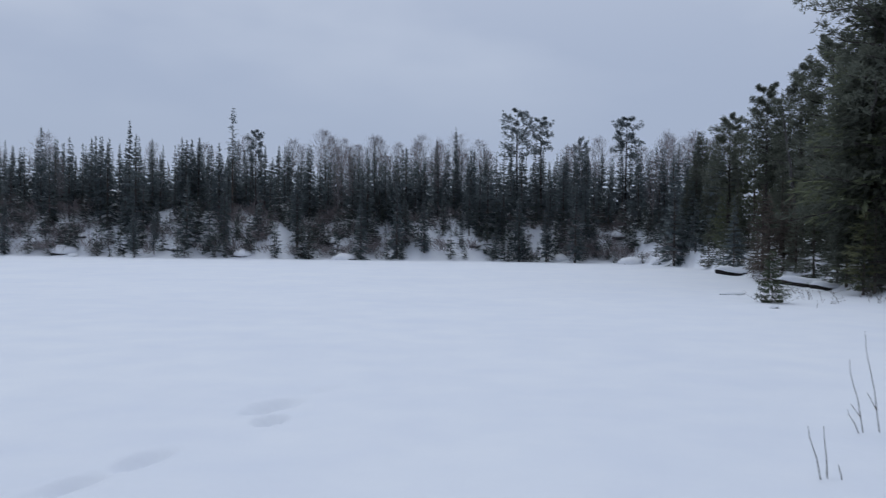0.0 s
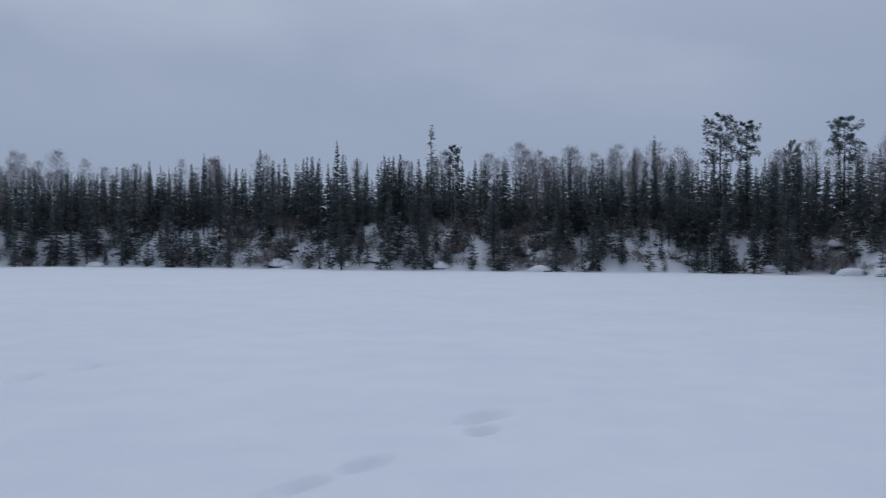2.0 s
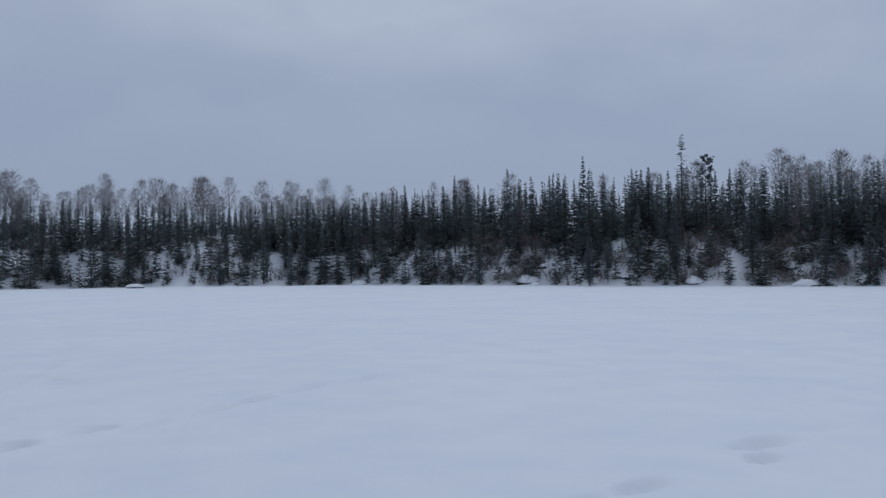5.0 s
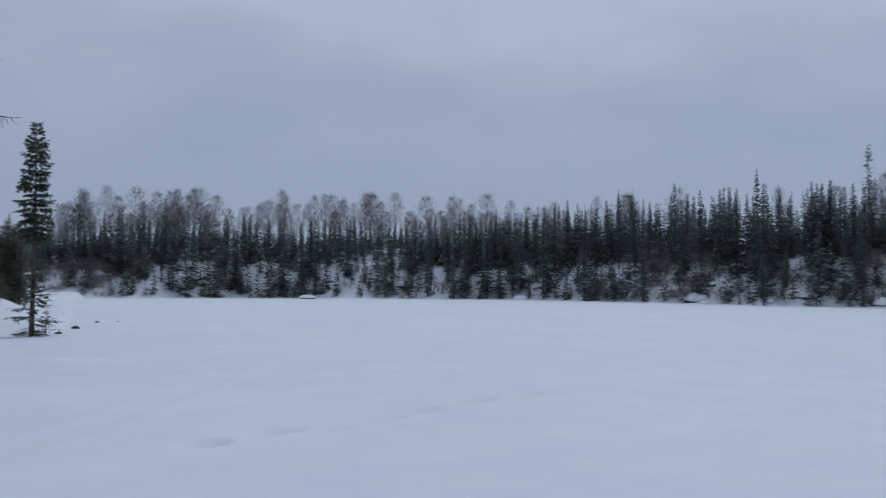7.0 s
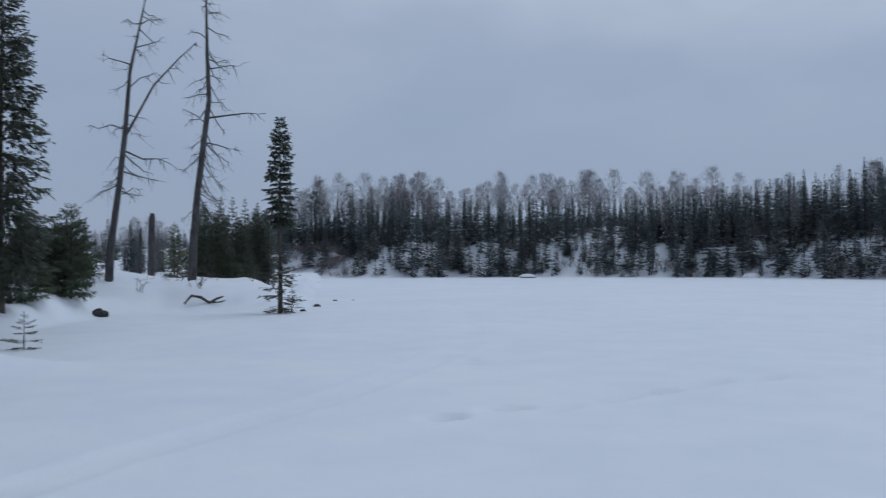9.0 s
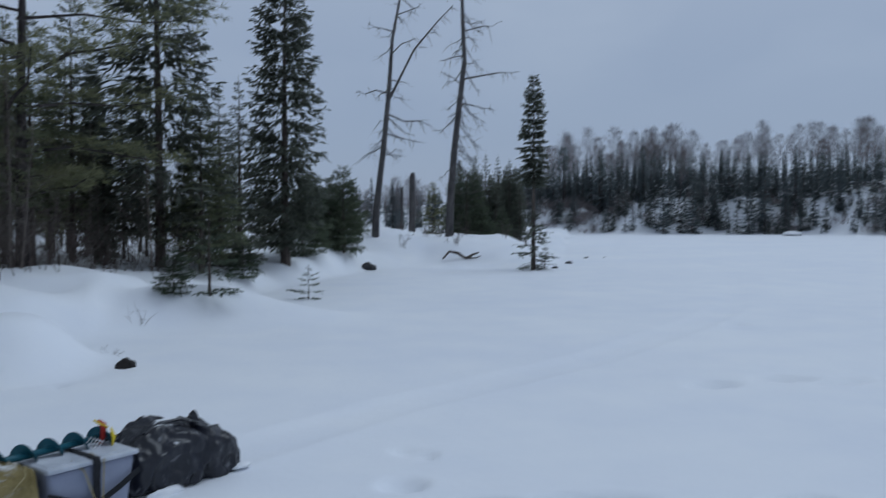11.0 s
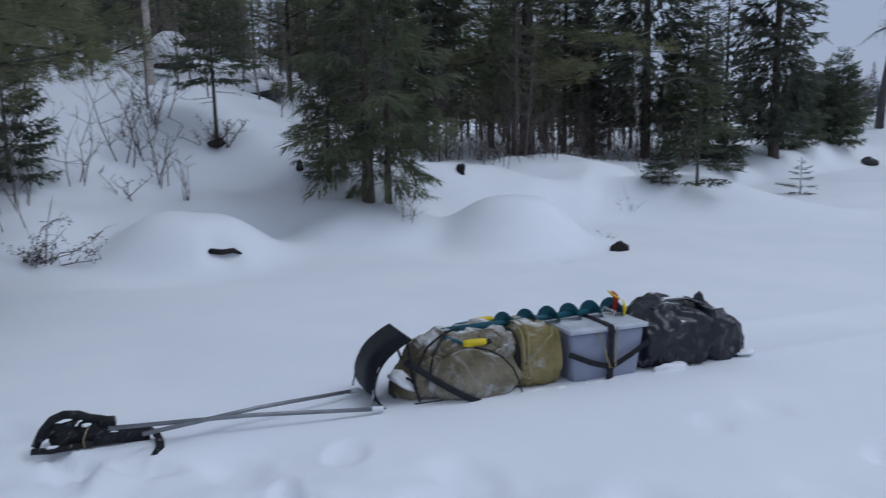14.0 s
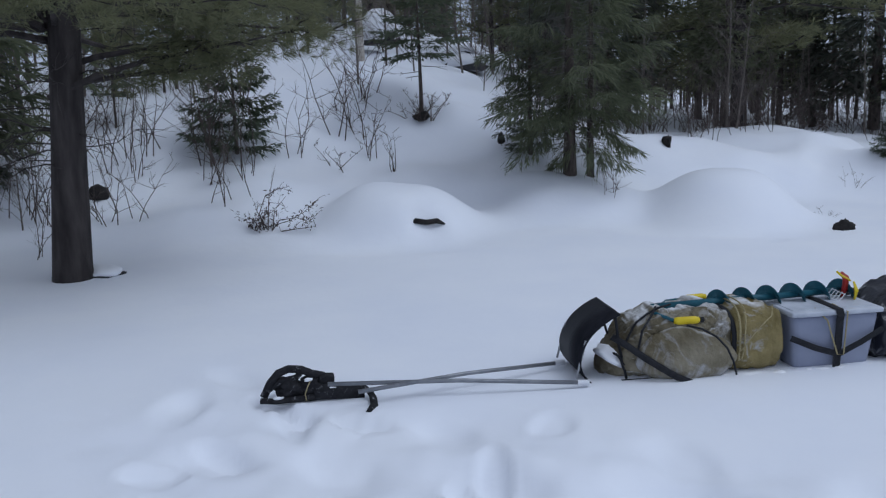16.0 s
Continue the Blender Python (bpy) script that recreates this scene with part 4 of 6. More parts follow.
KINDS["gaunt_fir"] = bough_kind(214, 8.0, 1.35, 2.3, 18, 6, 10, 0.058, M_NEEDLE_GREEN, "green fir with dead grey lower limbs in the forest", 0.085, 130, droop=0.3, upturn=0.15, power=0.8, gap=0.2, sprigs=5, hang=0.45)
KINDS["well_fir"] = bough_kind(212, 2.4, 0.62, 0.95, 9, 6, 14, 0.020, M_NEEDLE_YOUNG, "young dark fir standing in a hollow of bank snow", 0.03, 8, droop=0.25, upturn=0.1, power=0.6, sprigs=8)
KINDS["spire"] = bough_kind(206, 6.0, 0.50, 2.7, 26, 7, 10, 0.05, M_NEEDLE, "slim spruce spire with a bare lower trunk", 0.075, 60, droop=0.7, upturn=0.2, power=0.50, gap=0.10, ragged=0.45, sprigs=5, hang=0.6)
KINDS["spire_skirt"] = spruce_kind(207, 1.5, 0.75, 0.12, 9, 6, 10, 0.06, M_NEEDLE, "ragged low spruce growing at the foot of a spire", 0.03, 10, droop=0.3, power=0.8, gap=0.35)
KINDS["young_fir"] = bough_kind(208, 1.6, 0.62, 0.10, 11, 7, 14, 0.020, M_NEEDLE_YOUNG, "bushy young green fir in deep snow", 0.025, 0, droop=0.15, upturn=0.1, power=0.75, sprigs=8, hang=0.6)
KINDS["sapling"] = bough_kind(209, 1.0, 0.40, 0.12, 6, 5, 9, 0.016, M_NEEDLE_YOUNG, "thin fir sapling poking out of the snow", 0.014, 0, droop=0.25, upturn=0.1, power=0.9, gap=0.2, sprigs=7)
KINDS["brown_fir"] = spruce_kind(210, 4.5, 1.15, 0.2, 24, 8, 14, 0.035, M_NEEDLE_BROWN, "dead brown fir with bare drooping twigs", 0.07, 20, droop=0.5, power=1.0)
KINDS["green_pine"] = spruce_kind(211, 3.2, 1.0, 0.35, 13, 7, 14, 0.06, M_NEEDLE_PINE, "open green pine sapling at the shore", 0.045, 8, droop=0.05, power=0.8, gap=0.1)
KINDS["shore_pine_a"] = pine_kind(220, 11.0, 2.0, 4.6, 34, 80, 0.20, 0.040, M_NEEDLE, "tall pine with a tufted crown at the lake shore", 0.15, flat=0.9)
KINDS["shore_pine_b"] = pine_kind(221, 11.0, 1.8, 4.0, 34, 80, 0.20, 0.040, M_NEEDLE, "tall ragged pine at the lake shore", 0.14, flat=0.9)
KINDS["great_pine"] = pine_kind(222, 14.0, 3.6, 2.2, 46, 60, 0.24, 0.040, M_NEEDLE, "great white pine with long level boughs", 0.20, per=8)
KINDS["half_pine"] = pine_kind(223, 8.0, 2.0, 1.2, 28, 70, 0.13, 0.011, M_NEEDLE_PINE, "green pine with hanging boughs on the bank", 0.08, per=18)


def put(kind, az, r, height, turn=0, **kw):
    x, y = polar(az, r)
    return plant(kind, x, y, height, turn, **kw)


KINDS["thicket_a"] = birch_kind(230, 3.0, 0.7, 0.25, 40, "thin grey leafless sapling under the spruces", "bare_sapling", M_THICKET, 0.006)
KINDS["thicket_b"] = birch_kind(231, 3.0, 0.9, 0.15, 46, "thin grey leafless sapling under the spruces", "bare_sapling", M_THICKET, 0.005)


def near_forest():
    # the ones that can be told apart at the forest's edge
    put("bank_spruce_a", 91.1, 19.0, 9.6, 20)
    put("bank_spruce_b", 83.3, 22.0, 8.0, 140, wide=1.15, label="narrow dark spruce with clubbed top at the forest edge")
    put("bank_spruce_c", 86.2, 21.0, 4.6, 80)
    put("bank_spruce_c", 87.4, 20.0, 4.2, 180)
    put("bank_spruce_d", 88.6, 18.8, 3.9, 30, wide=1.3, label="light green balsam fir at the forest edge")
    put("young_fir", 79.5, 26.3, 2.8, 10, wide=0.78, label="bushy dark green fir at the shore")
    put("young_fir", 80.4, 26.6, 2.1, 120, label="bushy dark green fir at the shore")
    put("young_fir", 82.2, 24.0, 2.4, 200, label="bushy dark green fir at the shore")
    put("sapling", 88.0, 13.5, 1.25, 0, wide=1.5, label="light green fir sapling on a bare stem in snow")
    put("sapling", 81.8, 17.2, 0.75, 70, wide=1.3, label="sparse fir sapling poking out of lake snow")
    put("young_fir", 90.2, 13.4, 0.75, 0, wide=1.1)
    put("young_fir", 86.0, 19.2, 0.9, 50, wide=1.4)
    put("main_spruce", 109.1, 10.88, 5.2, 200, wide=0.98)
    put("main_spruce", 107.8, 10.97, 4.2, 40, wide=0.75, label="second dark spruce stem crowding its taller neighbour")
    put("bank_spruce_c", 111.6, 11.73, 2.31, 90, wide=1.1)
    put("young_fir", 130.4, 11.60, 1.75, 60, wide=1.08, label="bushy young green fir in deep bank snow")
    put("well_fir", 118.6, 12.74, 2.3, 100, wide=1.15)
    put("half_pine", 121.8, 17.0, 3.8, 10, label="green pine hung with dark boughs")
    put("half_pine", 127.0, 16.4, 3.8, 250, label="green pine hung with dark boughs")
    put("half_pine", 114.0, 16.5, 4.4, 310, label="green pine hung with dark boughs")
    put("half_pine", 133.0, 15.0, 3.8, 80, label="green pine hung with dark boughs")
    put("half_pine", 137.5, 13.6, 3.8, 160, label="green pine hung with dark boughs")
    put("half_pine", 145.5, 13.6, 3.8, 200, label="green pine hung with dark boughs")
    put("half_pine", 98.8, 16.0, 8.5, 20, wide=1.3, label="tall pine with long bowed limbs")
    put("bank_spruce_d", 146.0, 10.84, 7.39, 20)
    put("bank_spruce_c", 144.7, 11.28, 3.20, 20)
    put("bank_spruce_c", 150.1, 10.84, 3.62, 70)
    rng = np.random.RandomState(21)
    kinds = ["gaunt_spruce", "gaunt_fir", "gaunt_spruce", "bank_spruce_d", "bank_spruce_b", "gaunt_fir", "half_pine", "bank_spruce_c"]
    deep_woods = [woods_proto(340, 9.0, 1.35, 1.7, 24, 6, 9, 0.075, 0.08, droop=0.5, power=0.85, gap=0.25), woods_proto(341, 9.0, 1.0, 1.4, 26, 6, 8, 0.075, 0.07, droop=0.55, power=0.65, gap=0.25),
                  woods_proto(342, 8.0, 1.5, 1.3, 20, 6, 9, 0.08, 0.08, droop=0.35, power=0.8, gap=0.25)]
    stuff, n = [], 0
    for lo, hi, near, deep, count, low, high in ((84.5, 90, 5.5, 14, 13, 2.2, 3.8), (90, 97, 4.8, 17, 14, 3.2, 6.2), (97, 104, 4.8, 18, 12, 3.8, 6.0), (104, 114, 4.8, 18, 13, 3.0, 4.4), (114, 126, 8.5, 18, 15, 2.4, 3.6), (126, 152, 7.0, 17, 22, 2.6, 3.8)):
        for _ in range(count):
            az = rng.uniform(lo, hi)
            share = rng.rand() ** 0.8
            r = float(np.interp(az, SHORE_AZ, SHORE_R)) + near + (deep - near) * share
            if az < 88:
                r = max(r, 23.5)
            k = kinds[rng.randint(8)]
            h = rng.uniform(low, high) * (0.55 if k == "bank_spruce_c" else 1.0)
            turn, wide, lean = rng.uniform(0, 360), rng.uniform(0.85, 1.25), rng.uniform(-2, 2)
            x, y = polar(az, r)
            if share < 0.42 and n < 62:
                plant(k, x, y, h, turn, lean, wide, group="trees of the near forest")
                n += 1
            else:
                p = rng.randint(3)
                stuff.append((x, y, on_land(x, y) - 0.05, h / (9.0, 9.0, 8.0)[p], wide, turn, p))
    thick = np.random.RandomState(22)
    for i in range(84):
        az = thick.uniform(87, 150)
        lo, hi = (3.4, 9.0) if az < 114 else (4.5, 10.0)
        x, y = polar(az, float(np.interp(az, SHORE_AZ, SHORE_R)) + thick.uniform(lo, hi))
        plant("thicket_a" if i % 2 else "thicket_b", x, y, thick.uniform(1.4, 3.4), thick.uniform(0, 360), thick.uniform(-8, 8), thick.uniform(0.8, 1.3), group="bare saplings of the near forest")
    for i in range(10):
        x, y = polar(thick.uniform(129, 148), thick.uniform(9.8, 14.0))
        plant("thicket_a" if i % 2 else "thicket_b", x, y, thick.uniform(0.9, 2.0), thick.uniform(0, 360), thick.uniform(-10, 10), thick.uniform(0.7, 1.1), label="thin grey leafless sapling in deep bank snow", group="bare saplings of the near forest")
    for az, r, h in ((137.5, 12.6, 1.3), (134.6, 13.4, 1.5)):
        put("well_fir", az, r, h, az * 31 % 360, wide=1.1, label="young dark fir among bare saplings on the bank")
    for _ in range(70):
        az = rng.uniform(88, 152)
        x, y = polar(az, float(np.interp(az, SHORE_AZ, SHORE_R)) + rng.uniform(18, 42))
        p = rng.randint(3)
        h = rng.uniform(4.0, 6.5) * (0.6 if az < 95 else 1.0)
        stuff.append((x, y, on_land(x, y) - 0.05, h / (9.0, 9.0, 8.0)[p], rng.uniform(0.9, 1.4), rng.uniform(0, 6.28), p))
    for _ in range(80):
        az = rng.uniform(95, 128)
        x, y = polar(az, float(np.interp(az, SHORE_AZ, SHORE_R)) + rng.uniform(13, 30))
        p = rng.randint(3)
        stuff.append((x, y, on_land(x, y) - 0.05, rng.uniform(4.2, 6.2) / (9.0, 9.0, 8.0)[p], rng.uniform(1.0, 1.5), rng.uniform(0, 6.28), p))
    # unseen trees behind the standing place, added to dim the snow beside it
    for _ in range(20):
        az = rng.uniform(152, 205)
        x, y = polar(az, rng.uniform(9.5, 20))
        p = rng.randint(3)
        stuff.append((x, y, on_land(x, y) - 0.05, rng.uniform(7.0, 10.0) / (9.0, 9.0, 8.0)[p], rng.uniform(1.2, 1.6), rng.uniform(0, 6.28), p))
    for k, az, r, h in (("bank_spruce_a", 106.7, 16.5, 7.6), ("bank_spruce_d", 105.5, 18.0, 7.8)):
        put(k, az, r, h, az * 31 % 360, wide=1.1, group="trees of the near forest")
    # spruce and fir take the paler pine colour in place of light among them
    scatter("near_woods", "deep dark spruce and fir forest behind the bank, plus unseen shade trees", "forest", stuff, deep_woods, (M_BARK, M_NEEDLE_PINE))


near_forest()


def bank_pine():
    """The thick pine on the near bank, with its low boughs over the snow."""
    rng = np.random.RandomState(31)
    x, y = -5.40, -6.46
    ob = thing("pine_tree", "thick dark pine trunk with low sweeping boughs on the bank", "pine tree", m=pose(x, y, on_land(x, y) - 0.05))
    part("trunk", tube([(0, 0, -0.2), (0.0, 0.0, 0.15), (-0.04, 0.07, 1.2), (-0.09, 0.16, 2.6), (-0.14, 0.25, 5), (-0.16, 0.35, 9.5)], [0.21, 0.168, 0.142, 0.122, 0.10, 0.03], 14), M_BARK_PINE, ob, smooth=True)
    S, W, L = [], [], []
    boughs = [(116, 1.62, 2.2, 0.34), (104, 1.66, 1.6, 0.22), (128, 1.85, 1.9, 0.22), (96, 2.2, 2.3, 0.12), (112, 2.35, 2.3, 0.10), (140, 2.25, 2.6, 0.08), (80, 2.2, 2.6, 0.10),
              (60, 2.3, 2.5, 0.06), (40, 2.3, 2.2, 0.05), (20, 2.2, 2.0, 0.05), (0, 2.1, 1.9, 0.02), (160, 2.3, 2.4, 0.04), (180, 2.1, 2.0, 0.0), (120, 2.55, 2.2, 0.06),
              (100, 2.6, 2.4, 0.0), (76, 2.7, 3.2, 0.0), (50, 2.8, 2.8, 0.0), (330, 2.2, 2.0, 0.0), (300, 2.3, 2.0, 0.0), (134, 2.7, 2.4, 0.0), (110, 3.0, 3.4, 0.0), (88, 3.2, 3.0, 0.0),
              (65, 3.3, 2.8, 0.0), (30, 3.0, 2.4, 0.0), (150, 3.0, 2.8, 0.0), (210, 2.6, 2.2, 0.0), (250, 2.8, 2.2, 0.0), (120, 3.6, 3.0, 0.0), (70, 4.0, 2.6, 0.0), (10, 3.8, 2.4, 0.0), (170, 3.8, 2.4, 0.0), (280, 3.8, 2.2, 0.0)]
    for a, z, reach, up in boughs:
        shoots = 11 if z < 2.85 else 3
        a = radians(a)
        fwd, lat = np.array([math.cos(a), math.sin(a), 0]), np.array([-math.sin(a), math.cos(a), 0])
        sway = rng.uniform(-0.12, 0.12)
        path = [fwd * reach * s + lat * reach * (sway * math.sin(3 * s) + 0.035 * math.sin(9 * s + 40 * sway)) + np.array([0, 0, z + reach * (up * s - 0.10 * s ** 2 + 0.02 * math.sin(6 * s))]) for s in np.linspace(0, 1, 6)]
        wood = [tube(path, [0.034, 0.027, 0.020, 0.014, 0.009, 0.004], 5, cap=False)]
        for k in range(shoots):
            s = rng.uniform(0.3, 0.97)
            q = np.array([np.interp(s, np.linspace(0, 1, 6), [p[d] for p in path]) for d in range(3)])
            e = q + (lat * (1 if k % 2 else -1) * rng.uniform(0.4, 0.9) + fwd * 0.6 + np.array([0, 0, rng.uniform(-0.25, 0.2)])) * reach * 0.24 * (1.2 - 0.6 * s)
            wood.append(tube([q, (q + e) / 2 + [0, 0, 0.02], e], [0.010, 0.007, 0.003], 3, cap=False))
            for _ in range(11):
                w = rng.uniform(0.2, 1.15)
                p = q * (1 - w) + e * w + rng.normal(0, 0.07, 3)
                d = rng.normal(0, 1, (22, 3)) + fwd * 0.9 + (e - q) / np.linalg.norm(e - q) * 0.8
                d /= np.linalg.norm(d, axis=1, keepdims=True)
                S.append(np.repeat(p[None], 22, 0)), W.append(d), L.append(rng.uniform(0.08, 0.14, 22))
        part("limb", joined(wood), M_BARK_PINE, ob)
    for _ in range(22):
        a, z, l = rng.uniform(0, 6.28), rng.uniform(0.9, 2.3), rng.uniform(0.3, 1.0)
        p, wood, pts = np.array([0, 0, z]), [], []
        d = np.array([math.cos(a), math.sin(a), 0.1])
        for k in range(5):
            pts.append(p)
            p = p + d * l * 0.25
            d = d + rng.normal(0, 0.22, 3) - [0, 0, 0.07]
        wood.append(tube(pts, [0.010, 0.008, 0.006, 0.004, 0.002], 4, cap=False))
        for _k in range(5):
            q = pts[rng.randint(1, 5)]
            e = q + (d + rng.normal(0, 0.6, 3)) * l * rng.uniform(0.12, 0.3)
            wood.append(tube([q, (q + e) / 2 + rng.normal(0, 0.015, 3), e], [0.004, 0.003, 0.0012], 3, cap=False))
        part("dead_twig", joined(wood), M_BARK_PINE, ob)
    S, W, L = (np.concatenate(q) for q in (S, W, L))
    part("crown", blades(S, W, L, np.full(len(S), 0.0055), np.array([[0.03, 0.02, 1.0]]), rng.uniform(-1.4, 1.4, len(S))), M_NEEDLE_PINE, ob)
    return ob


bank_pine()


def dead_tree(x, y, path, radii, limbs, seed, label, bark=M_DEADWOOD):
    """A standing dead tree: a crooked trunk and bare crooked limbs (height share, bearing, length, rise)."""
    rng = np.random.RandomState(seed)
    ob = thing("dead_tree", label, "dead tree", m=pose(x, y, on_land(x, y) - 0.1))
    trunk = part("trunk", tube(path, radii, 8), bark, ob, smooth=True)
    top = path[-1][2]
    zs = [p[2] for p in path]
    more = [(rng.uniform(0.28, 0.95), float(rng.choice([76, 256]) + rng.normal(0, 40)), float(l), -float(l) * rng.uniform(0.0, 1.1)) for l in rng.uniform(0.25, 0.9, int(2.4 * top))]
    for f, a, l, rise in limbs + more:
        z = f * top
        o = np.array([np.interp(z, zs, [p[d] for p in path]) for d in range(3)])
        c, s = math.cos(radians(a)), math.sin(radians(a))
        pts = [o, o + np.array([c * l * 0.4, s * l * 0.4, rise * 0.55 + rng.uniform(-0.08, 0.08)]), o + np.array([c * l * 0.75, s * l * 0.75, rise * 0.8 + rng.uniform(-0.1, 0.1)]), o + np.array([c * l, s * l, rise])]
        r = 0.012 + 0.016 * l
        wood = [tube(pts, [r, r * 0.75, r * 0.5, r * 0.2], 5, cap=False)]
        for _ in range(int(4 + 4 * l)):
            k = rng.randint(1, 3)
            w = rng.rand()
            q = pts[k] * (1 - w) + pts[k + 1] * w
            d = np.array([c, s, 0]) * rng.uniform(-0.2, 0.8) + rng.normal(0, 0.45, 3) + np.array([0, 0, -0.45])
            e = q + d * rng.uniform(0.2, 0.5)
            wood.append(tube([q, (q + e) / 2 + rng.normal(0, 0.03, 3), e], [r * 0.35, r * 0.25, r * 0.1], 3, cap=False))
        part("branch", joined(wood), bark, trunk)
    return ob


# the bearing 'right' seen from the lake is about 165 degrees here, 'left' about -15
_x, _y = polar(77.4, 30.0)
dead_tree(_x, _y, [(0, 0, -0.2), (0.05, 0.06, 1.2), (0.12, 0.30, 3.2), (0.15, 0.48, 5.0), (0.2, 0.62, 7.0), (0.3, 1.15, 9.8)], [0.15, 0.115, 0.10, 0.085, 0.055, 0.018],
          [(0.49, 76, 2.3, 3.4), (0.45, 76, 1.5, -0.4), (0.52, 256, 1.1, 0.1), (0.38, 70, 1.1, -0.3), (0.66, 80, 0.9, 0.6), (0.74, 256, 0.9, 0.3), (0.80, 76, 0.8, 0.3),
           (0.88, 60, 0.7, 0.2), (0.44, 90, 0.9, -0.6), (0.30, 76, 0.6, 0.2), (0.93, 100, 0.5, -0.2)], 41, "forked grey dead tree with crooked bare limbs on a snowy point")
_x, _y = polar(72.4, 31.5)
dead_tree(_x, _y, [(0, 0, -0.2), (0.0, 0.05, 1.4), (0.0, 0.20, 3.2), (0.0, 0.42, 5.0), (0.0, 0.62, 6.6), (0.0, 0.55, 8.2), (0.0, 0.50, 11.0)], [0.17, 0.145, 0.125, 0.11, 0.09, 0.07, 0.018],
          [(0.54, 76, 1.9, 0.25), (0.52, 256, 0.8, 0.5), (0.46, 76, 1.2, -0.2), (0.40, 76, 0.8, -1.0), (0.33, 70, 0.7, -0.7), (0.62, 256, 0.9, -0.2), (0.70, 76, 1.1, 0.2), (0.76, 66, 0.8, -0.8),
           (0.80, 256, 0.6, 0.3), (0.84, 80, 0.8, -0.3), (0.88, 76, 0.5, 0.2), (0.24, 256, 0.5, -0.3), (0.58, 110, 0.8, -0.9), (0.92, 256, 0.4, 0.3), (0.48, 250, 0.5, -0.5), (0.44, 80, 0.6, -1.4), (0.37, 76, 0.6, -1.2), (0.30, 80, 0.5, -1.0), (0.66, 80, 0.7, -1.0), (0.73, 90, 0.6, -0.9), (0.27, 70, 0.5, -0.6), (0.50, 60, 0.7, -1.3)], 42, "leaning dead spruce with broken drooping limbs on a snowy point")


def stub(az, r, h, rad, label, seed):
    rng = np.random.RandomState(seed)
    x, y = polar(az, r)
    ob = thing("dead_stub", label, "tree stump", m=pose(x, y, on_land(x, y) - 0.1))
    part("trunk", tube([(0, 0, -0.1), (0.01, 0.0, h * 0.5), (0.02, 0.02, h * 0.93), (0.03, 0.03, h)], [rad * 1.15, rad, rad * 0.95, rad * 0.6], 9), M_DEADWOOD, ob)
    part("snag", joined(dead_twigs(rng, h * 0.3, h * 0.95, 5, 0.3)), M_DEADWOOD, ob)


stub(74.9, 33.0, 2.5, 0.12, "broken grey trunk standing in snow", 51)
stub(75.6, 36.0, 2.2, 0.05, "thin broken grey stem standing in snow", 52)


def snowy_point():
    """Low growth on the point behind the dead trees."""
    put("spire", 66.75, 26.6, 6.1, 0)
    put("spire_skirt", 66.75, 26.4, 2.0, 0, wide=1.1)
    put("spire_skirt", 66.0, 26.9, 0.8, 90, wide=1.3)
    rng = np.random.RandomState(61)
    for az, r, h, k in ((70.6, 37, 3.6, "bank_spruce_c"), (69.9, 40, 3.9, "bank_spruce_c"), (69.1, 38, 3.8, "bank_spruce_c"), (68.3, 41, 3.9, "bank_spruce_c"), (67.6, 39, 3.2, "bank_spruce_c"),
                        (71.2, 36, 2.9, "young_fir"), (73.5, 34, 2.4, "green_pine"), (70.2, 35, 1.6, "young_fir"), (68.8, 33, 1.3, "young_fir"), 
                        (72.8, 40, 1.6, "bank_spruce_c")):
        put(k, az, r, h, rng.uniform(0, 360), wide=rng.uniform(0.9, 1.2), group="evergreens on the snowy point")
    for _ in range(26):
        az = rng.uniform(67.8, 72.2)
        put("bank_spruce_c" if rng.rand() < 0.6 else "bank_spruce_b", az, rng.uniform(36, 50), rng.uniform(2.4, 3.8), rng.uniform(0, 360), wide=1.25, group="evergreens on the snowy point")
    for _ in range(12):
        az = rng.uniform(79.0, 83)
        put("bank_spruce_c" if rng.rand() < 0.5 else "young_fir", az, rng.uniform(27.5, 36), rng.uniform(1.6, 2.7), rng.uniform(0, 360), wide=1.2, group="evergreens on the snowy point")
    for i in range(34):   # low woods beyond the point
        az, r = rng.uniform(72.4, 81), rng.uniform(46, 60)
        x, y = polar(az, r)
        h = max(1.2, tree_top(az, rng.uniform(1.6, 3.1), r) - on_land(x, y))
        plant(("far_spruce_%d" % (i % 5)) if i % 3 else "far_birch_a", x, y, h, rng.uniform(0, 360), rng.uniform(-2, 2), 1.4, label="low grey woods tree behind a snowy point" if i % 3 else "bare grey birch behind a snowy point", group="low woods beyond the point")


snowy_point()


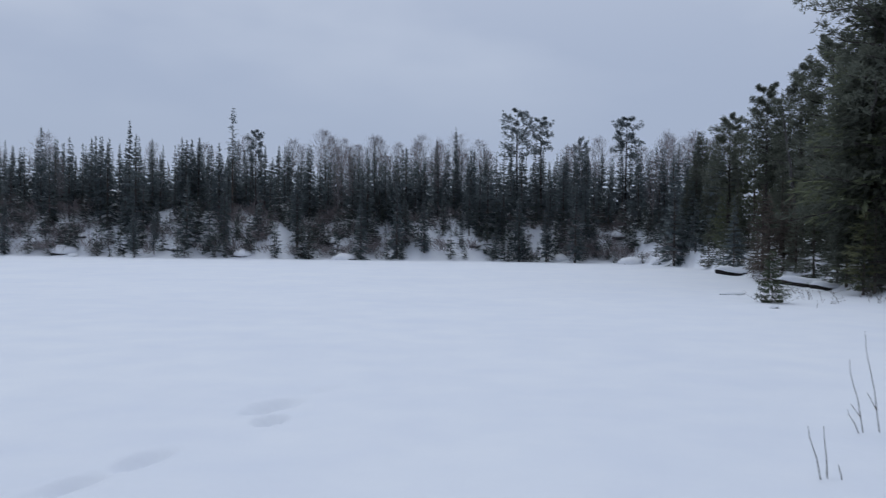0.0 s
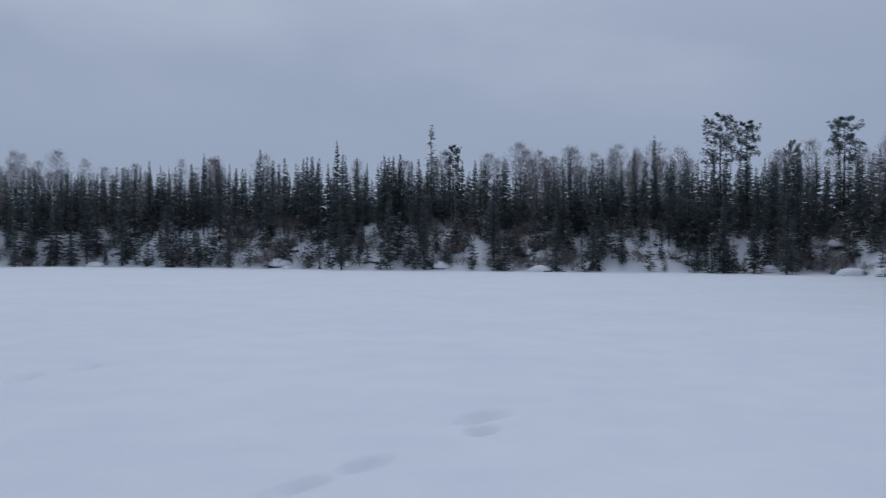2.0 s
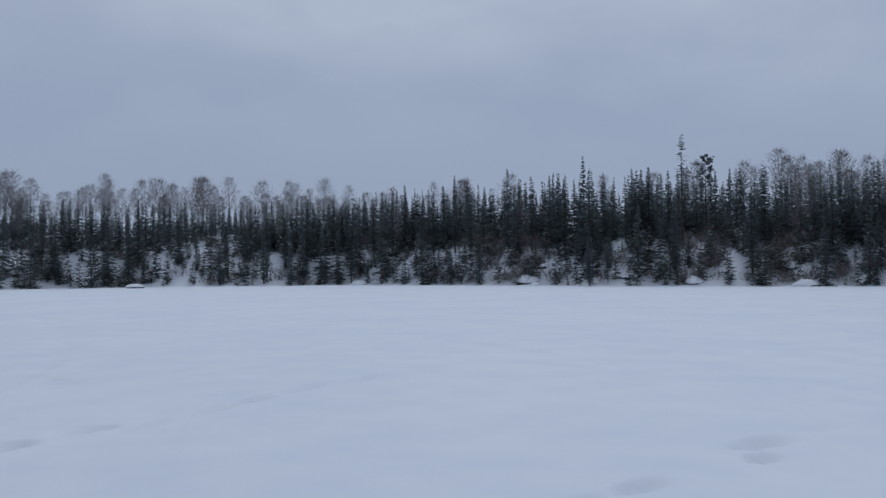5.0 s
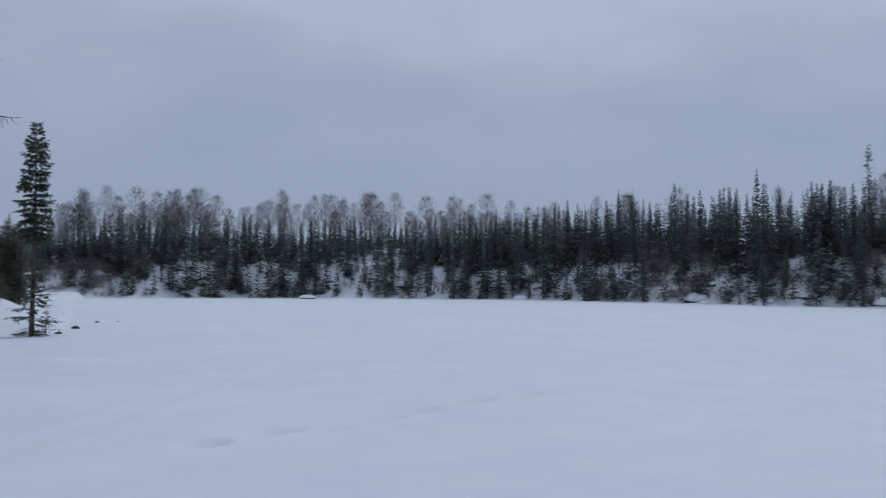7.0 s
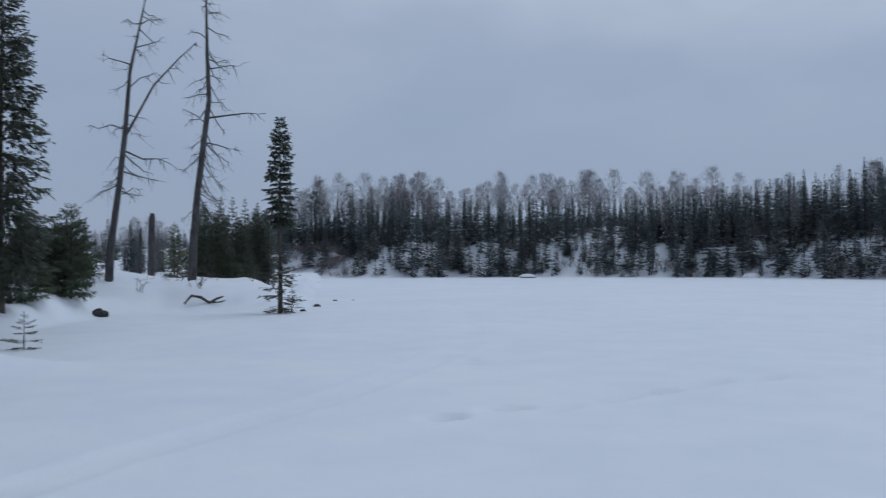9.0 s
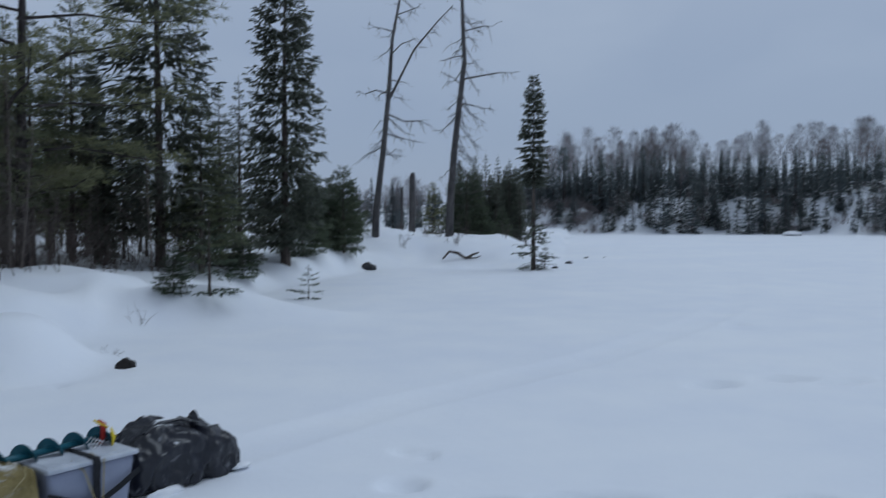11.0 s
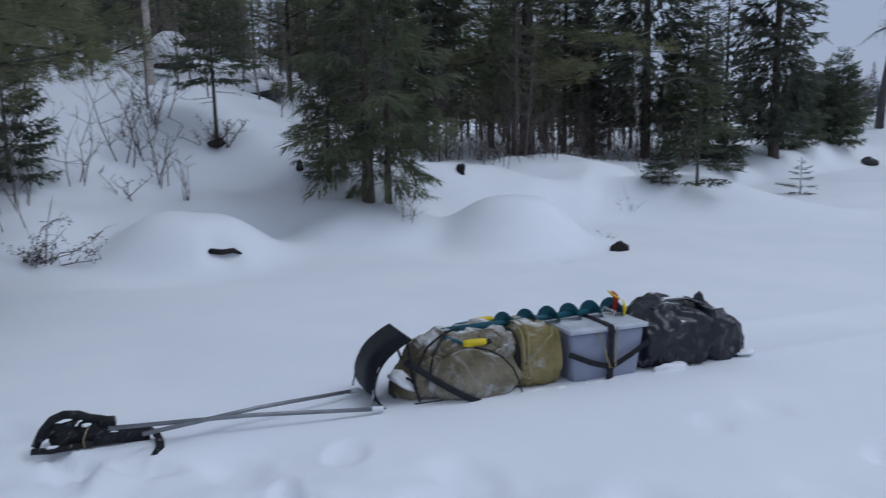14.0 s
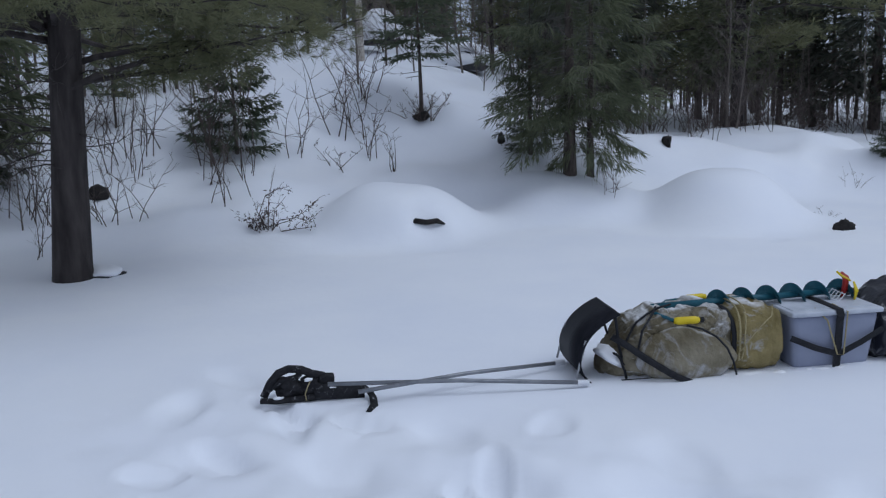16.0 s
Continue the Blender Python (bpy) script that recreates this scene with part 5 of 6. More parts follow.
def right_shore():
    rng = np.random.RandomState(71)
    put("shore_pine_a", -18.7, 50, 7.6, 40)
    put("shore_pine_b", -20.9, 46, 8.2, 100)
    put("shore_pine_b", -22.9, 42, 8.5, 200)
    put("shore_pine_a", -24.6, 38, 8.8, 300)
    put("great_pine", -27.4, 29.5, 13.5, 150, wide=0.9)
    put("great_pine", -30.5, 31, 12.0, 30)
    put("brown_fir", -21.05, 37.0, 3.7, 0, wide=1.1)
    put("brown_fir", -22.3, 37, 3.2, 90)
    put("green_pine", -26.3, 28.6, 2.9, 0)
    put("young_fir", -21.1, 23.8, 1.45, 0, wide=0.78, label="small sparse pine sapling rising from lake snow")
    for az, r, h, k in ((-17.0, 60, 7.0, "bank_spruce_b"), (-18.0, 56, 6.2, "bank_spruce_a"), (-19.4, 53, 6.6, "bank_spruce_a"), (-20.2, 50, 6.0, "bank_spruce_d"), (-21.6, 46, 6.5, "bank_spruce_b"), (-22.4, 44, 6.2, "bank_spruce_a"),
                        (-23.6, 41, 6.6, "bank_spruce_a"), (-24.4, 39, 6.0, "bank_spruce_d"), (-25.4, 36, 7.5, "bank_spruce_a"), (-26.4, 34, 8.0, "bank_spruce_a"), (-27.6, 33, 9.0, "bank_spruce_b"), (-28.6, 31, 8.0, "bank_spruce_d"),
                        (-19.9, 47, 3.0, "bank_spruce_c"), (-18.3, 52, 3.2, "bank_spruce_c"), (-17.4, 56, 3.6, "bank_spruce_c"), (-23.0, 38, 3.2, "bank_spruce_c"), (-24.6, 35, 3.6, "bank_spruce_c"), (-25.8, 33, 4.2, "bank_spruce_c"), (-27.4, 30.5, 4.0, "bank_spruce_c"),
                        (-28.8, 29, 3.6, "bank_spruce_d"), (-21.8, 40, 4.2, "bank_spruce_c"), (-16.3, 62, 5.5, "bank_spruce_c"), (-17.6, 57, 5.0, "bank_spruce_a"), (-18.6, 50, 4.6, "bank_spruce_d"), (-19.2, 47, 4.0, "bank_spruce_c"), (-16.7, 59, 5.6, "bank_spruce_a"), (-17.9, 54, 4.0, "bank_spruce_c"), (-26.8, 30.5, 10.5, "bank_spruce_a"), (-28.0, 30, 11.5, "bank_spruce_a"), (-27.3, 33, 11.5, "bank_spruce_d"), (-29.2, 30, 11, "bank_spruce_d"), (-25.6, 38, 8.0, "bank_spruce_d"), (-24.0, 43, 7.2, "bank_spruce_d"), (-23.8, 46, 6.6, "bank_spruce_b"), (-26.0, 42, 7.8, "bank_spruce_b"), (-21.0, 54, 7.0, "bank_spruce_b"), (-22.2, 52, 7.0, "bank_spruce_a")):
        put(k, az, r, h, rng.uniform(0, 360), wide=rng.uniform(0.95, 1.3), group="evergreens of the lake's wooded shore")
    for az, r, h, k in ((-18.4, 48.5, 2.6, "bank_spruce_c"), (-19.3, 45.5, 2.2, "bank_spruce_c"), (-20.4, 41.5, 2.8, "bank_spruce_c"), (-21.9, 37.2, 3.0, "brown_fir"), (-20.7, 40.5, 4.0, "brown_fir"),
                        (-22.6, 35.5, 2.6, "bank_spruce_c"), (-23.6, 34.0, 3.0, "bank_spruce_c"), (-24.9, 31.5, 2.6, "bank_spruce_c"), (-25.4, 30.6, 3.4, "bank_spruce_a"), (-26.9, 28.6, 3.0, "bank_spruce_c"), (-17.5, 52.5, 2.8, "bank_spruce_c")):
        put(k, az, r, h, rng.uniform(0, 360), wide=rng.uniform(1.1, 1.4), group="evergreens of the lake's wooded shore")
    x, y = polar(-22.6, 40)
    dead_tree(x, y, [(0, 0, 0), (0.0, 0, 2.0), (-0.25, 0.1, 4.0), (-0.6, 0.1, 6.2)], [0.10, 0.09, 0.06, 0.02], [(0.6, 200, 0.8, 0.4), (0.8, 20, 0.6, 0.4)], 72, "pale crooked dead stem among spruces")


right_shore()


# ---------------------------------------------------------------- shrubs, stems, rocks
def shrub(x, y, h, spread, stems, seed, label, mat=M_TWIG, forks=4, r=0.006, buds=0, lean=0.0):
    rng = np.random.RandomState(seed)
    ob = thing("shrub", label, "shrub", m=pose(x, y, on_land(x, y) - 0.03))
    leaf = []
    r = r * 0.74
    for _ in range(stems):
        a, o = rng.uniform(0, 6.28), rng.normal(0, spread * 0.20, 2)
        l, c, s = h * rng.uniform(0.5, 1.15), math.cos(a), math.sin(a)
        w = spread * rng.uniform(0.1, 0.8)
        p, q = [], np.array([o[0], o[1], 0.0])
        d = np.array([c * w * 0.5, s * w * 0.5, l]) / 5
        for k in range(6):
            p.append(q)
            d = d + rng.normal(0, 0.035, 3) * l * [1, 1, 0.3] + np.array([c, s, 0]) * w * 0.03
            q = q + d
        wood = [tube(p, [r * (1 - 0.15 * k) for k in range(6)], 4, cap=False)]
        for _k in range(forks + 2):
            i = rng.randint(1, 6)
            q = p[i]
            side = np.array([rng.normal(0, 0.6), rng.normal(0, 0.6), rng.uniform(0.3, 1.0)])
            e = q + side * l * rng.uniform(0.14, 0.34)
            m = (q + e) / 2 + rng.normal(0, 0.02, 3)
            wood.append(tube([q, m, e], [r * 0.55, r * 0.4, r * 0.2], 3, cap=False))
            for _j in range(2):
                wood.append(tube([m, m + (side + rng.normal(0, 0.5, 3)) * l * 0.10], [r * 0.3, r * 0.15], 3, cap=False))
            if buds:
                leaf += [e + rng.normal(0, 0.03, 3) for _b in range(buds)]
        part("stem", joined(wood), mat, ob)
    if leaf:
        leaf = np.array(leaf)
        d = rng.normal(0, 1, leaf.shape)
        d /= np.linalg.norm(d, axis=1, keepdims=True)
        part("foliage", blades(leaf, d, np.full(len(leaf), 0.045), np.full(len(leaf), 0.016), np.array([[0.1, 0.0, 1.0]]), rng.uniform(-1, 1, len(leaf))), M_TWIG, ob)
    return ob


def leafy_shrub(x, y, turn):
    """Arching stems with dry curled leaves; x along the bank, z up."""
    rng = np.random.RandomState(81)
    ob = thing("shrub", "low arching shrub with dry curled leaves in snow", "shrub", m=pose(x, y, on_land(x, y) - 0.02, 0, 0, turn))
    leaf = []
    for path, leafy in (([(-0.24, 0, 0.0), (-0.05, 0.03, 0.05), (0.2, 0.0, 0.11), (0.36, -0.03, 0.20), (0.50, 0.0, 0.30)], 26), ([(-0.06, 0, 0), (-0.11, 0.02, 0.2), (-0.04, 0.05, 0.38), (0.12, 0.02, 0.47), (0.26, 0.0, 0.42)], 30),
                        ([(0.0, 0, 0), (0.10, -0.05, 0.13), (0.28, -0.08, 0.15), (0.42, -0.06, 0.08)], 16), ([(0.1, 0, 0), (0.25, -0.1, 0.03), (0.48, -0.12, 0.05)], 10),
                        ([(-0.03, 0, 0), (0.0, 0.0, 0.36), (0.08, 0.02, 0.66)], 0), ([(-0.02, 0, 0), (-0.13, 0.04, 0.22), (-0.16, 0.06, 0.34)], 14), ([(0.02, 0, 0), (0.05, 0.1, 0.22), (0.18, 0.14, 0.36)], 14)):
        path = [np.array(p) for p in path]
        wood = [tube(path, [0.007 * (1 - 0.75 * k / (len(path) - 1)) for k in range(len(path))], 5, cap=False)]
        for _ in range(7):
            k = rng.randint(1, len(path))
            q = path[k - 1] + (path[k] - path[k - 1]) * rng.rand()
            e = q + rng.normal(0, 0.06, 3) + [0.04, 0, 0.05]
            wood.append(tube([q, (q + e) / 2 + rng.normal(0, 0.008, 3), e], [0.003, 0.0024, 0.001], 3, cap=False))
            if leafy:
                leaf += [e + rng.normal(0, 0.012, 3) for _k in range(2)]
        for _ in range(leafy):
            k = rng.randint(len(path) - 2, len(path))
            leaf.append(path[k - 1] + (path[k] - path[k - 1]) * rng.rand() + rng.normal(0, 0.018, 3))
        part("stem", joined(wood), M_TWIG, ob)
    leaf = np.array(leaf)
    d = rng.normal(0, 1, leaf.shape) + [0.2, 0, 0.5]
    d /= np.linalg.norm(d, axis=1, keepdims=True)
    part("foliage", blades(leaf, d, rng.uniform(0.03, 0.06, len(leaf)), np.full(len(leaf), 0.017), np.array([[0.1, 0.0, 1.0]]), rng.uniform(-1, 1, len(leaf))), M_TWIG, ob)


def shrubs():
    leafy_shrub(-7.52, -5.97, 129)
    bare = "bare brown twiggy shrub rising from bank snow"
    shrub(-7.44, -6.12, 0.17, 0.22, 4, 82, "low shrub tip with dry leaves in snow", buds=8)
    shrub(-10.01, -6.32, 0.76, 0.49, 4, 83, bare, r=0.010)
    shrub(-10.27, -6.73, 1.24, 0.87, 7, 84, bare, r=0.012, forks=6)
    shrub(-10.86, -6.89, 1.17, 0.74, 7, 85, bare, r=0.011)
    shrub(-9.73, -5.72, 0.50, 0.14, 5, 86, "small tuft of dry stems behind a snow mound", forks=1, r=0.008)
    shrub(-9.45, -6.47, 0.30, 0.71, 4, 87, bare, r=0.010)
    shrub(-8.22, -8.38, 1.19, 0.79, 8, 88, bare, r=0.010)
    shrub(-8.45, -7.64, 1.31, 0.51, 8, 89, bare, r=0.011)
    shrub(-6.93, -7.60, 0.87, 0.60, 5, 90, bare, r=0.008)
    shrub(-6.44, -8.17, 1.02, 0.65, 8, 91, bare, r=0.009)
    shrub(-7.60, -8.74, 1.33, 0.89, 9, 92, bare, r=0.010)
    shrub(-9.31, -7.11, 1.19, 0.60, 6, 93, bare, r=0.009)
    shrub(-9.78, -8.65, 1.57, 1.09, 9, 94, bare, r=0.011)
    shrub(-5.76, -7.32, 0.72, 0.41, 4, 95, bare)
    shrub(-12.7, -0.50, 0.36, 0.22, 5, 96, "small tuft of dry stems in snow", forks=1, r=0.004)
    shrub(-10.9, -0.75, 0.12, 0.3, 4, 97, "flattened dry stems lying on snow", forks=2, r=0.004)
    shrub(-9.99, -2.95, 0.42, 0.49, 6, 98, "dry twigs under a spruce", r=0.005)
    shrub(-11.00, -4.76, 0.43, 0.13, 2, 99, "thin bent twig beside a stump", forks=1)
    rng = np.random.RandomState(101)
    for i in range(18):
        x, y = polar(rng.uniform(129, 148), rng.uniform(9.8, 14.0))
        tagged(shrub(x, y, rng.uniform(0.6, 1.4), rng.uniform(0.4, 0.9), 5, 440 + i, "thin leafless brush in deep bank snow", forks=4, r=0.008), group="brush on the wooded bank")
    rng = np.random.RandomState(100)
    for i in range(100):      # the brush under the forest's edge
        az = rng.uniform(86, 112)
        r = float(np.interp(az, SHORE_AZ, SHORE_R)) + rng.uniform(2.8, 7.0)
        x, y = polar(az, r)
        tagged(shrub(x, y, rng.uniform(0.55, 1.3), rng.uniform(0.5, 1.2), 5, 400 + i, "tangle of bare brush under the forest edge", forks=3, r=0.009), group="brush under the forest")
    for i in range(12):
        x, y = polar(rng.uniform(67, 76), rng.uniform(29, 33))
        tagged(shrub(x, y, rng.uniform(0.3, 0.7), 0.4, 4, 500 + i, "dry brush on the snowy point", r=0.012), group="brush on the point")
    for i in range(14):
        az = rng.uniform(60, 68)
        x, y = polar(az, 87 + rng.uniform(1, 9))
        tagged(shrub(x, y, rng.uniform(0.8, 1.8), 1.2, 5, 560 + i, "bare brush on a snowy far slope", r=0.022), group="brush on the far slope")
    for i in range(7):
        x, y = polar(rng.uniform(-28, -20.5), rng.uniform(24, 31))
        tagged(shrub(x, y, rng.uniform(0.3, 0.6), 0.5, 5, 520 + i, "dry brush at the wooded shore", r=0.008), group="brush at the wooded shore")
    x, y = polar(-21.1, 23.7)
    shrub(x, y, 0.45, 0.9, 9, 530, "dry brown brush round a pine sapling", r=0.007)
    for i, (x, y, h, lean) in enumerate(((3.54, 7.26, 0.84, -0.17), (3.40, 7.24, 0.62, -0.22), (3.36, 7.22, 0.22, -0.5), (2.43, 5.85, 0.37, -0.26), (2.48, 5.88, 0.36, -0.05), (2.56, 5.85, 0.12, -0.1), (2.86, 5.87, 0.2, 0.4), (8.97, 20.5, 0.25, 0.1))):
        rng = np.random.RandomState(540 + i)
        ob = thing("grass_stem", "thin dry stem standing in lake snow", "dry grass", "dry stems in lake snow", m=pose(x, y, on_land(x, y) - 0.03))
        part("stem", tube([(0, 0, 0), (lean * h * 0.35, 0, h * 0.45), (lean * h * 0.75, 0.02, h * 0.8), (lean * h * 0.8, 0.03, h)], [0.0042, 0.0034, 0.0024, 0.0012], 5), M_GRASS, ob)
        if h > 0.5:
            part("side_twig", tube([(lean * h * 0.2, 0, h * 0.25), (lean * h * 0.2 - 0.08, 0, h * 0.42)], [0.004, 0.002], 4), M_GRASS, ob)


shrubs()


def lump(rng, sx, sy, sz, rough=0.25, detail=3, flat_bottom=True):
    bm = bmesh.new()
    bmesh.ops.create_icosphere(bm, subdivisions=detail, radius=1.0)
    o = Vector(rng.uniform(-50, 50, 3))
    for v in bm.verts:
        d = 1 + rough * noise.noise(v.co * 1.3 + o) + rough * 0.5 * noise.noise(v.co * 3.1 + o)
        v.co = Vector((v.co.x * sx, v.co.y * sy, v.co.z * sz)) * d
        if flat_bottom:
            v.co.z = max(v.co.z, -0.35 * sz)
    return bm


def rock(x, y, size, turn, seed, label, cap=0.0, lift=0.0, tilt=0.0, mat=None, seat=0.55):
    rng = np.random.RandomState(seed)
    ob = thing("rock", label, "rock", m=pose(x, y, on_land(x, y) + lift, tilt, 0, turn))
    core = part("stone" if mat is None else "wood", lump(rng, *size, 0.45), mat or M_ROCK, ob, smooth=True)
    if cap:
        c = part("snow_cap", lump(rng, size[0] * 1.10, size[1] * 1.10, size[2] * 0.55 + cap, 0.15, 3), M_SNOWCAP, core, "thick rounded cap of snow", smooth=True)
        c.location = (0, 0, size[2] * seat)
    return ob


def rocks():
    rock(-9.98, -0.49, (0.085, 0.10, 0.11), 30, 601, "dark stump end showing through lake snow", mat=M_STUMP)
    ob = thing("branch", "dark curved branch end showing in a snow hollow", "branch", m=pose(-8.27, -4.47, on_land(-8.27, -4.47) + 0.012, 0, 0, 118) @ Matrix.Scale(1.12, 4))
    part("wood", tube([(-0.17, 0.03, -0.01), (-0.10, -0.01, 0.035), (0.0, -0.02, 0.02), (0.10, -0.01, 0.03), (0.17, 0.03, -0.01)], [0.012, 0.028, 0.026, 0.026, 0.010], 8), M_STUMP, ob, smooth=True)
    rock(-12.04, -2.79, (0.080, 0.060, 0.120), 30, 604, "dark broken stump on a snow ridge", mat=M_STUMP)
    rock(-11.05, -4.80, (0.054, 0.049, 0.109), 10, 605, "small dark stump in bank snow", mat=M_STUMP)
    rock(-11.10, -6.06, (0.15, 0.12, 0.09), 40, 606, "dark rock in a hollow round a fir", mat=M_STUMP)
    rock(-13.32, -8.06, (0.36, 0.33, 0.34), 10, 607, "boulder heaped with snow on the slope", cap=0.20, lift=0.24, seat=0.25)
    shrub(-11.08, -6.05, 0.36, 0.60, 20, 606, "dark low scrub in a hollow round a fir", r=0.010)
    rock(-14.2, -6.9, (0.60, 0.30, 0.20), 60, 608, "dark ledge of rock under snow", cap=0.06, lift=0.02, seat=0.42)
    rock(-14.9, -7.3, (0.50, 0.30, 0.20), 20, 609, "dark ledge of rock under snow", cap=0.07, lift=0.03, seat=0.42)
    rock(-5.64, -6.36, (0.20, 0.14, 0.05), 70, 610, "bark-strewn snow lump at a pine's foot", cap=0.025)
    rock(-7.25, -8.27, (0.143, 0.121, 0.121), 0, 611, "dark stump among shrubs", mat=M_STUMP)
    for az, r, long, thick, turn, label in ((-19.0, 43.0, 1.7, 0.19, -12, "dark fallen log under a slab of snow at the shore"), (-23.2, 33.0, 2.3, 0.15, -20, "long fallen log under snow at the shore"), (-24.4, 31.0, 1.3, 0.12, 8, "short fallen log under snow at the shore")):
        x, y = polar(az, r)
        ob = thing("fallen_log", label, "log", m=pose(x, y, on_land(x, y) + thick * 0.8, 0, 3, turn))
        along = [(-long / 2 + long * k / 6, 0.03 * math.sin(2.1 * k), 0.03 * math.sin(1.3 * k)) for k in range(7)]
        part("wood", tube(along, [thick * f for f in (0.5, 0.75, 0.8, 0.75, 0.7, 0.6, 0.4)], 8), M_STUMP, ob, smooth=True)
        part("snow_cap", tube([(px, py + 0.02, pz + thick * 0.75) for px, py, pz in along], [thick * f for f in (0.4, 1.1, 1.5, 1.35, 1.45, 1.1, 0.3)], 10, 0.62), M_SNOWCAP, ob, "rounded strip of snow", smooth=True)
    x, y = polar(-18.8, 27.2)
    rock(x, y, (0.42, 0.2, 0.05), 20, 614, "dark bump through lake snow", cap=0.04)
    x, y = polar(-21.2, 21.9)
    rock(x, y, (0.10, 0.08, 0.05), 20, 615, "small lump in lake snow", cap=0.04)
    x, y = polar(77.8, 26.6)
    rock(x, y, (0.22, 0.2, 0.16), 20, 616, "dark stone at the shore", lift=0.05)
    x, y = polar(48.2 + 2.0, 84.5)
    rock(x, y, (0.8, 0.5, 0.3), 20, 617, "dark rock at the far water's edge", cap=0.08)
    for az, r, s in ((64.4, 30.0, 0.13), (63.2, 34.5, 0.08), (62.0, 36.0, 0.09), (65.3, 27.5, 0.10)):
        x, y = polar(az, r)
        rock(x, y, (s, s * 0.7, s * 0.5), az * 7 % 180, 620 + int(s * 100), "dark bit of wood in lake snow", lift=0.02)
    rng = np.random.RandomState(630)
    for i in range(34):
        az = rng.uniform(-16, 60)
        x, y = polar(az, float(np.interp(az, SHORE_AZ, SHORE_R)) + rng.uniform(0.2, 9))
        s = rng.uniform(0.4, 1.1)
        tagged(rock(x, y, (s, s * 0.8, s * 0.5), rng.uniform(0, 180), 640 + i, "snow-heaped boulder on the far shore", cap=s * 0.25, lift=-0.25 * s), group="boulders of the far shore")


rocks()


def fallen_branch(x, y, turn, seed):
    rng = np.random.RandomState(seed)
    ob = thing("fallen_branch", "dark crooked fallen branch lying on snow", "branch", m=pose(x, y, on_land(x, y), 0, 0, turn))
    part("limb", tube([(-0.62, 0, 0.0), (-0.4, 0.05, 0.26), (-0.1, 0.0, 0.20), (0.15, 0.0, 0.02), (0.4, -0.04, 0.16), (0.6, 0.0, 0.22)], [0.03, 0.045, 0.05, 0.045, 0.04, 0.02], 6), M_BARK, ob)
    part("fork", tube([(0.15, 0, 0.05), (0.45, 0.06, 0.02), (0.66, 0.08, 0.10)], [0.04, 0.03, 0.012], 6), M_BARK, ob)
    part("twig", tube([(-0.4, 0.05, 0.26), (-0.55, 0.12, 0.12)], [0.03, 0.01], 5), M_BARK, ob)


fallen_branch(*polar(71.6, 28.6), 72, 701)


def birch_pole():
    x, y = polar(122.4, 15.0)
    ob = thing("birch_tree", "pale thin birch trunk among dark boughs", "bare tree", m=pose(x, y, on_land(x, y) - 0.1))
    part("trunk", tube([(0, 0, 0), (0.03, 0, 2.0), (0.0, 0.05, 5.0), (0.05, 0, 7.5)], [0.06, 0.05, 0.04, 0.01], 8), material("birch_bark", (0.34, 0.30, 0.26), (0.62, 0.58, 0.52), 14, 0.7, bump=0.3, stretch=(1, 1, 3)), ob)
    part("branch", tube([(0.02, 0, 2.2), (0.6, 0.3, 2.5), (1.1, 0.5, 2.8)], [0.02, 0.015, 0.006], 5), M_BIRCH, ob)


birch_pole()


# ---------------------------------------------------------------- the loaded toboggan
# local axes: x along the toboggan from its front to its tail, y to the lake side, z up
SLED = Matrix.Translation((-4.73, -1.43, -0.045)) @ pose(0, 0, 0, 0, 0, math.degrees(math.atan2(0.811, -0.585)))
# here the lake side (towards the standing place) is -y
LAKE = -1.0


def strip(path, width, thick, y0=0.0):
    """A band of some width along a profile in x and z."""
    bm = bmesh.new()
    rows = []
    pts = [Vector((p[0], 0, p[1])) for p in path]
    for i, p in enumerate(pts):
        d = (pts[min(i + 1, len(pts) - 1)] - pts[max(i - 1, 0)]).normalized()
        n = Vector((-d.z, 0, d.x)) * thick
        rows.append([bm.verts.new(p + Vector((0, y0 + s * width / 2, 0)) + k * n) for s in (-1, 1) for k in (0, 1)])
    for a, b in zip(rows[:-1], rows[1:]):
        for i, j in ((0, 1), (1, 3), (3, 2), (2, 0)):
            bm.faces.new((a[i], a[j], b[j], b[i]))
    for q in (rows[0], rows[-1]):
        bm.faces.new((q[0], q[1], q[3], q[2]))
    bmesh.ops.recalc_face_normals(bm, faces=bm.faces)
    return bm


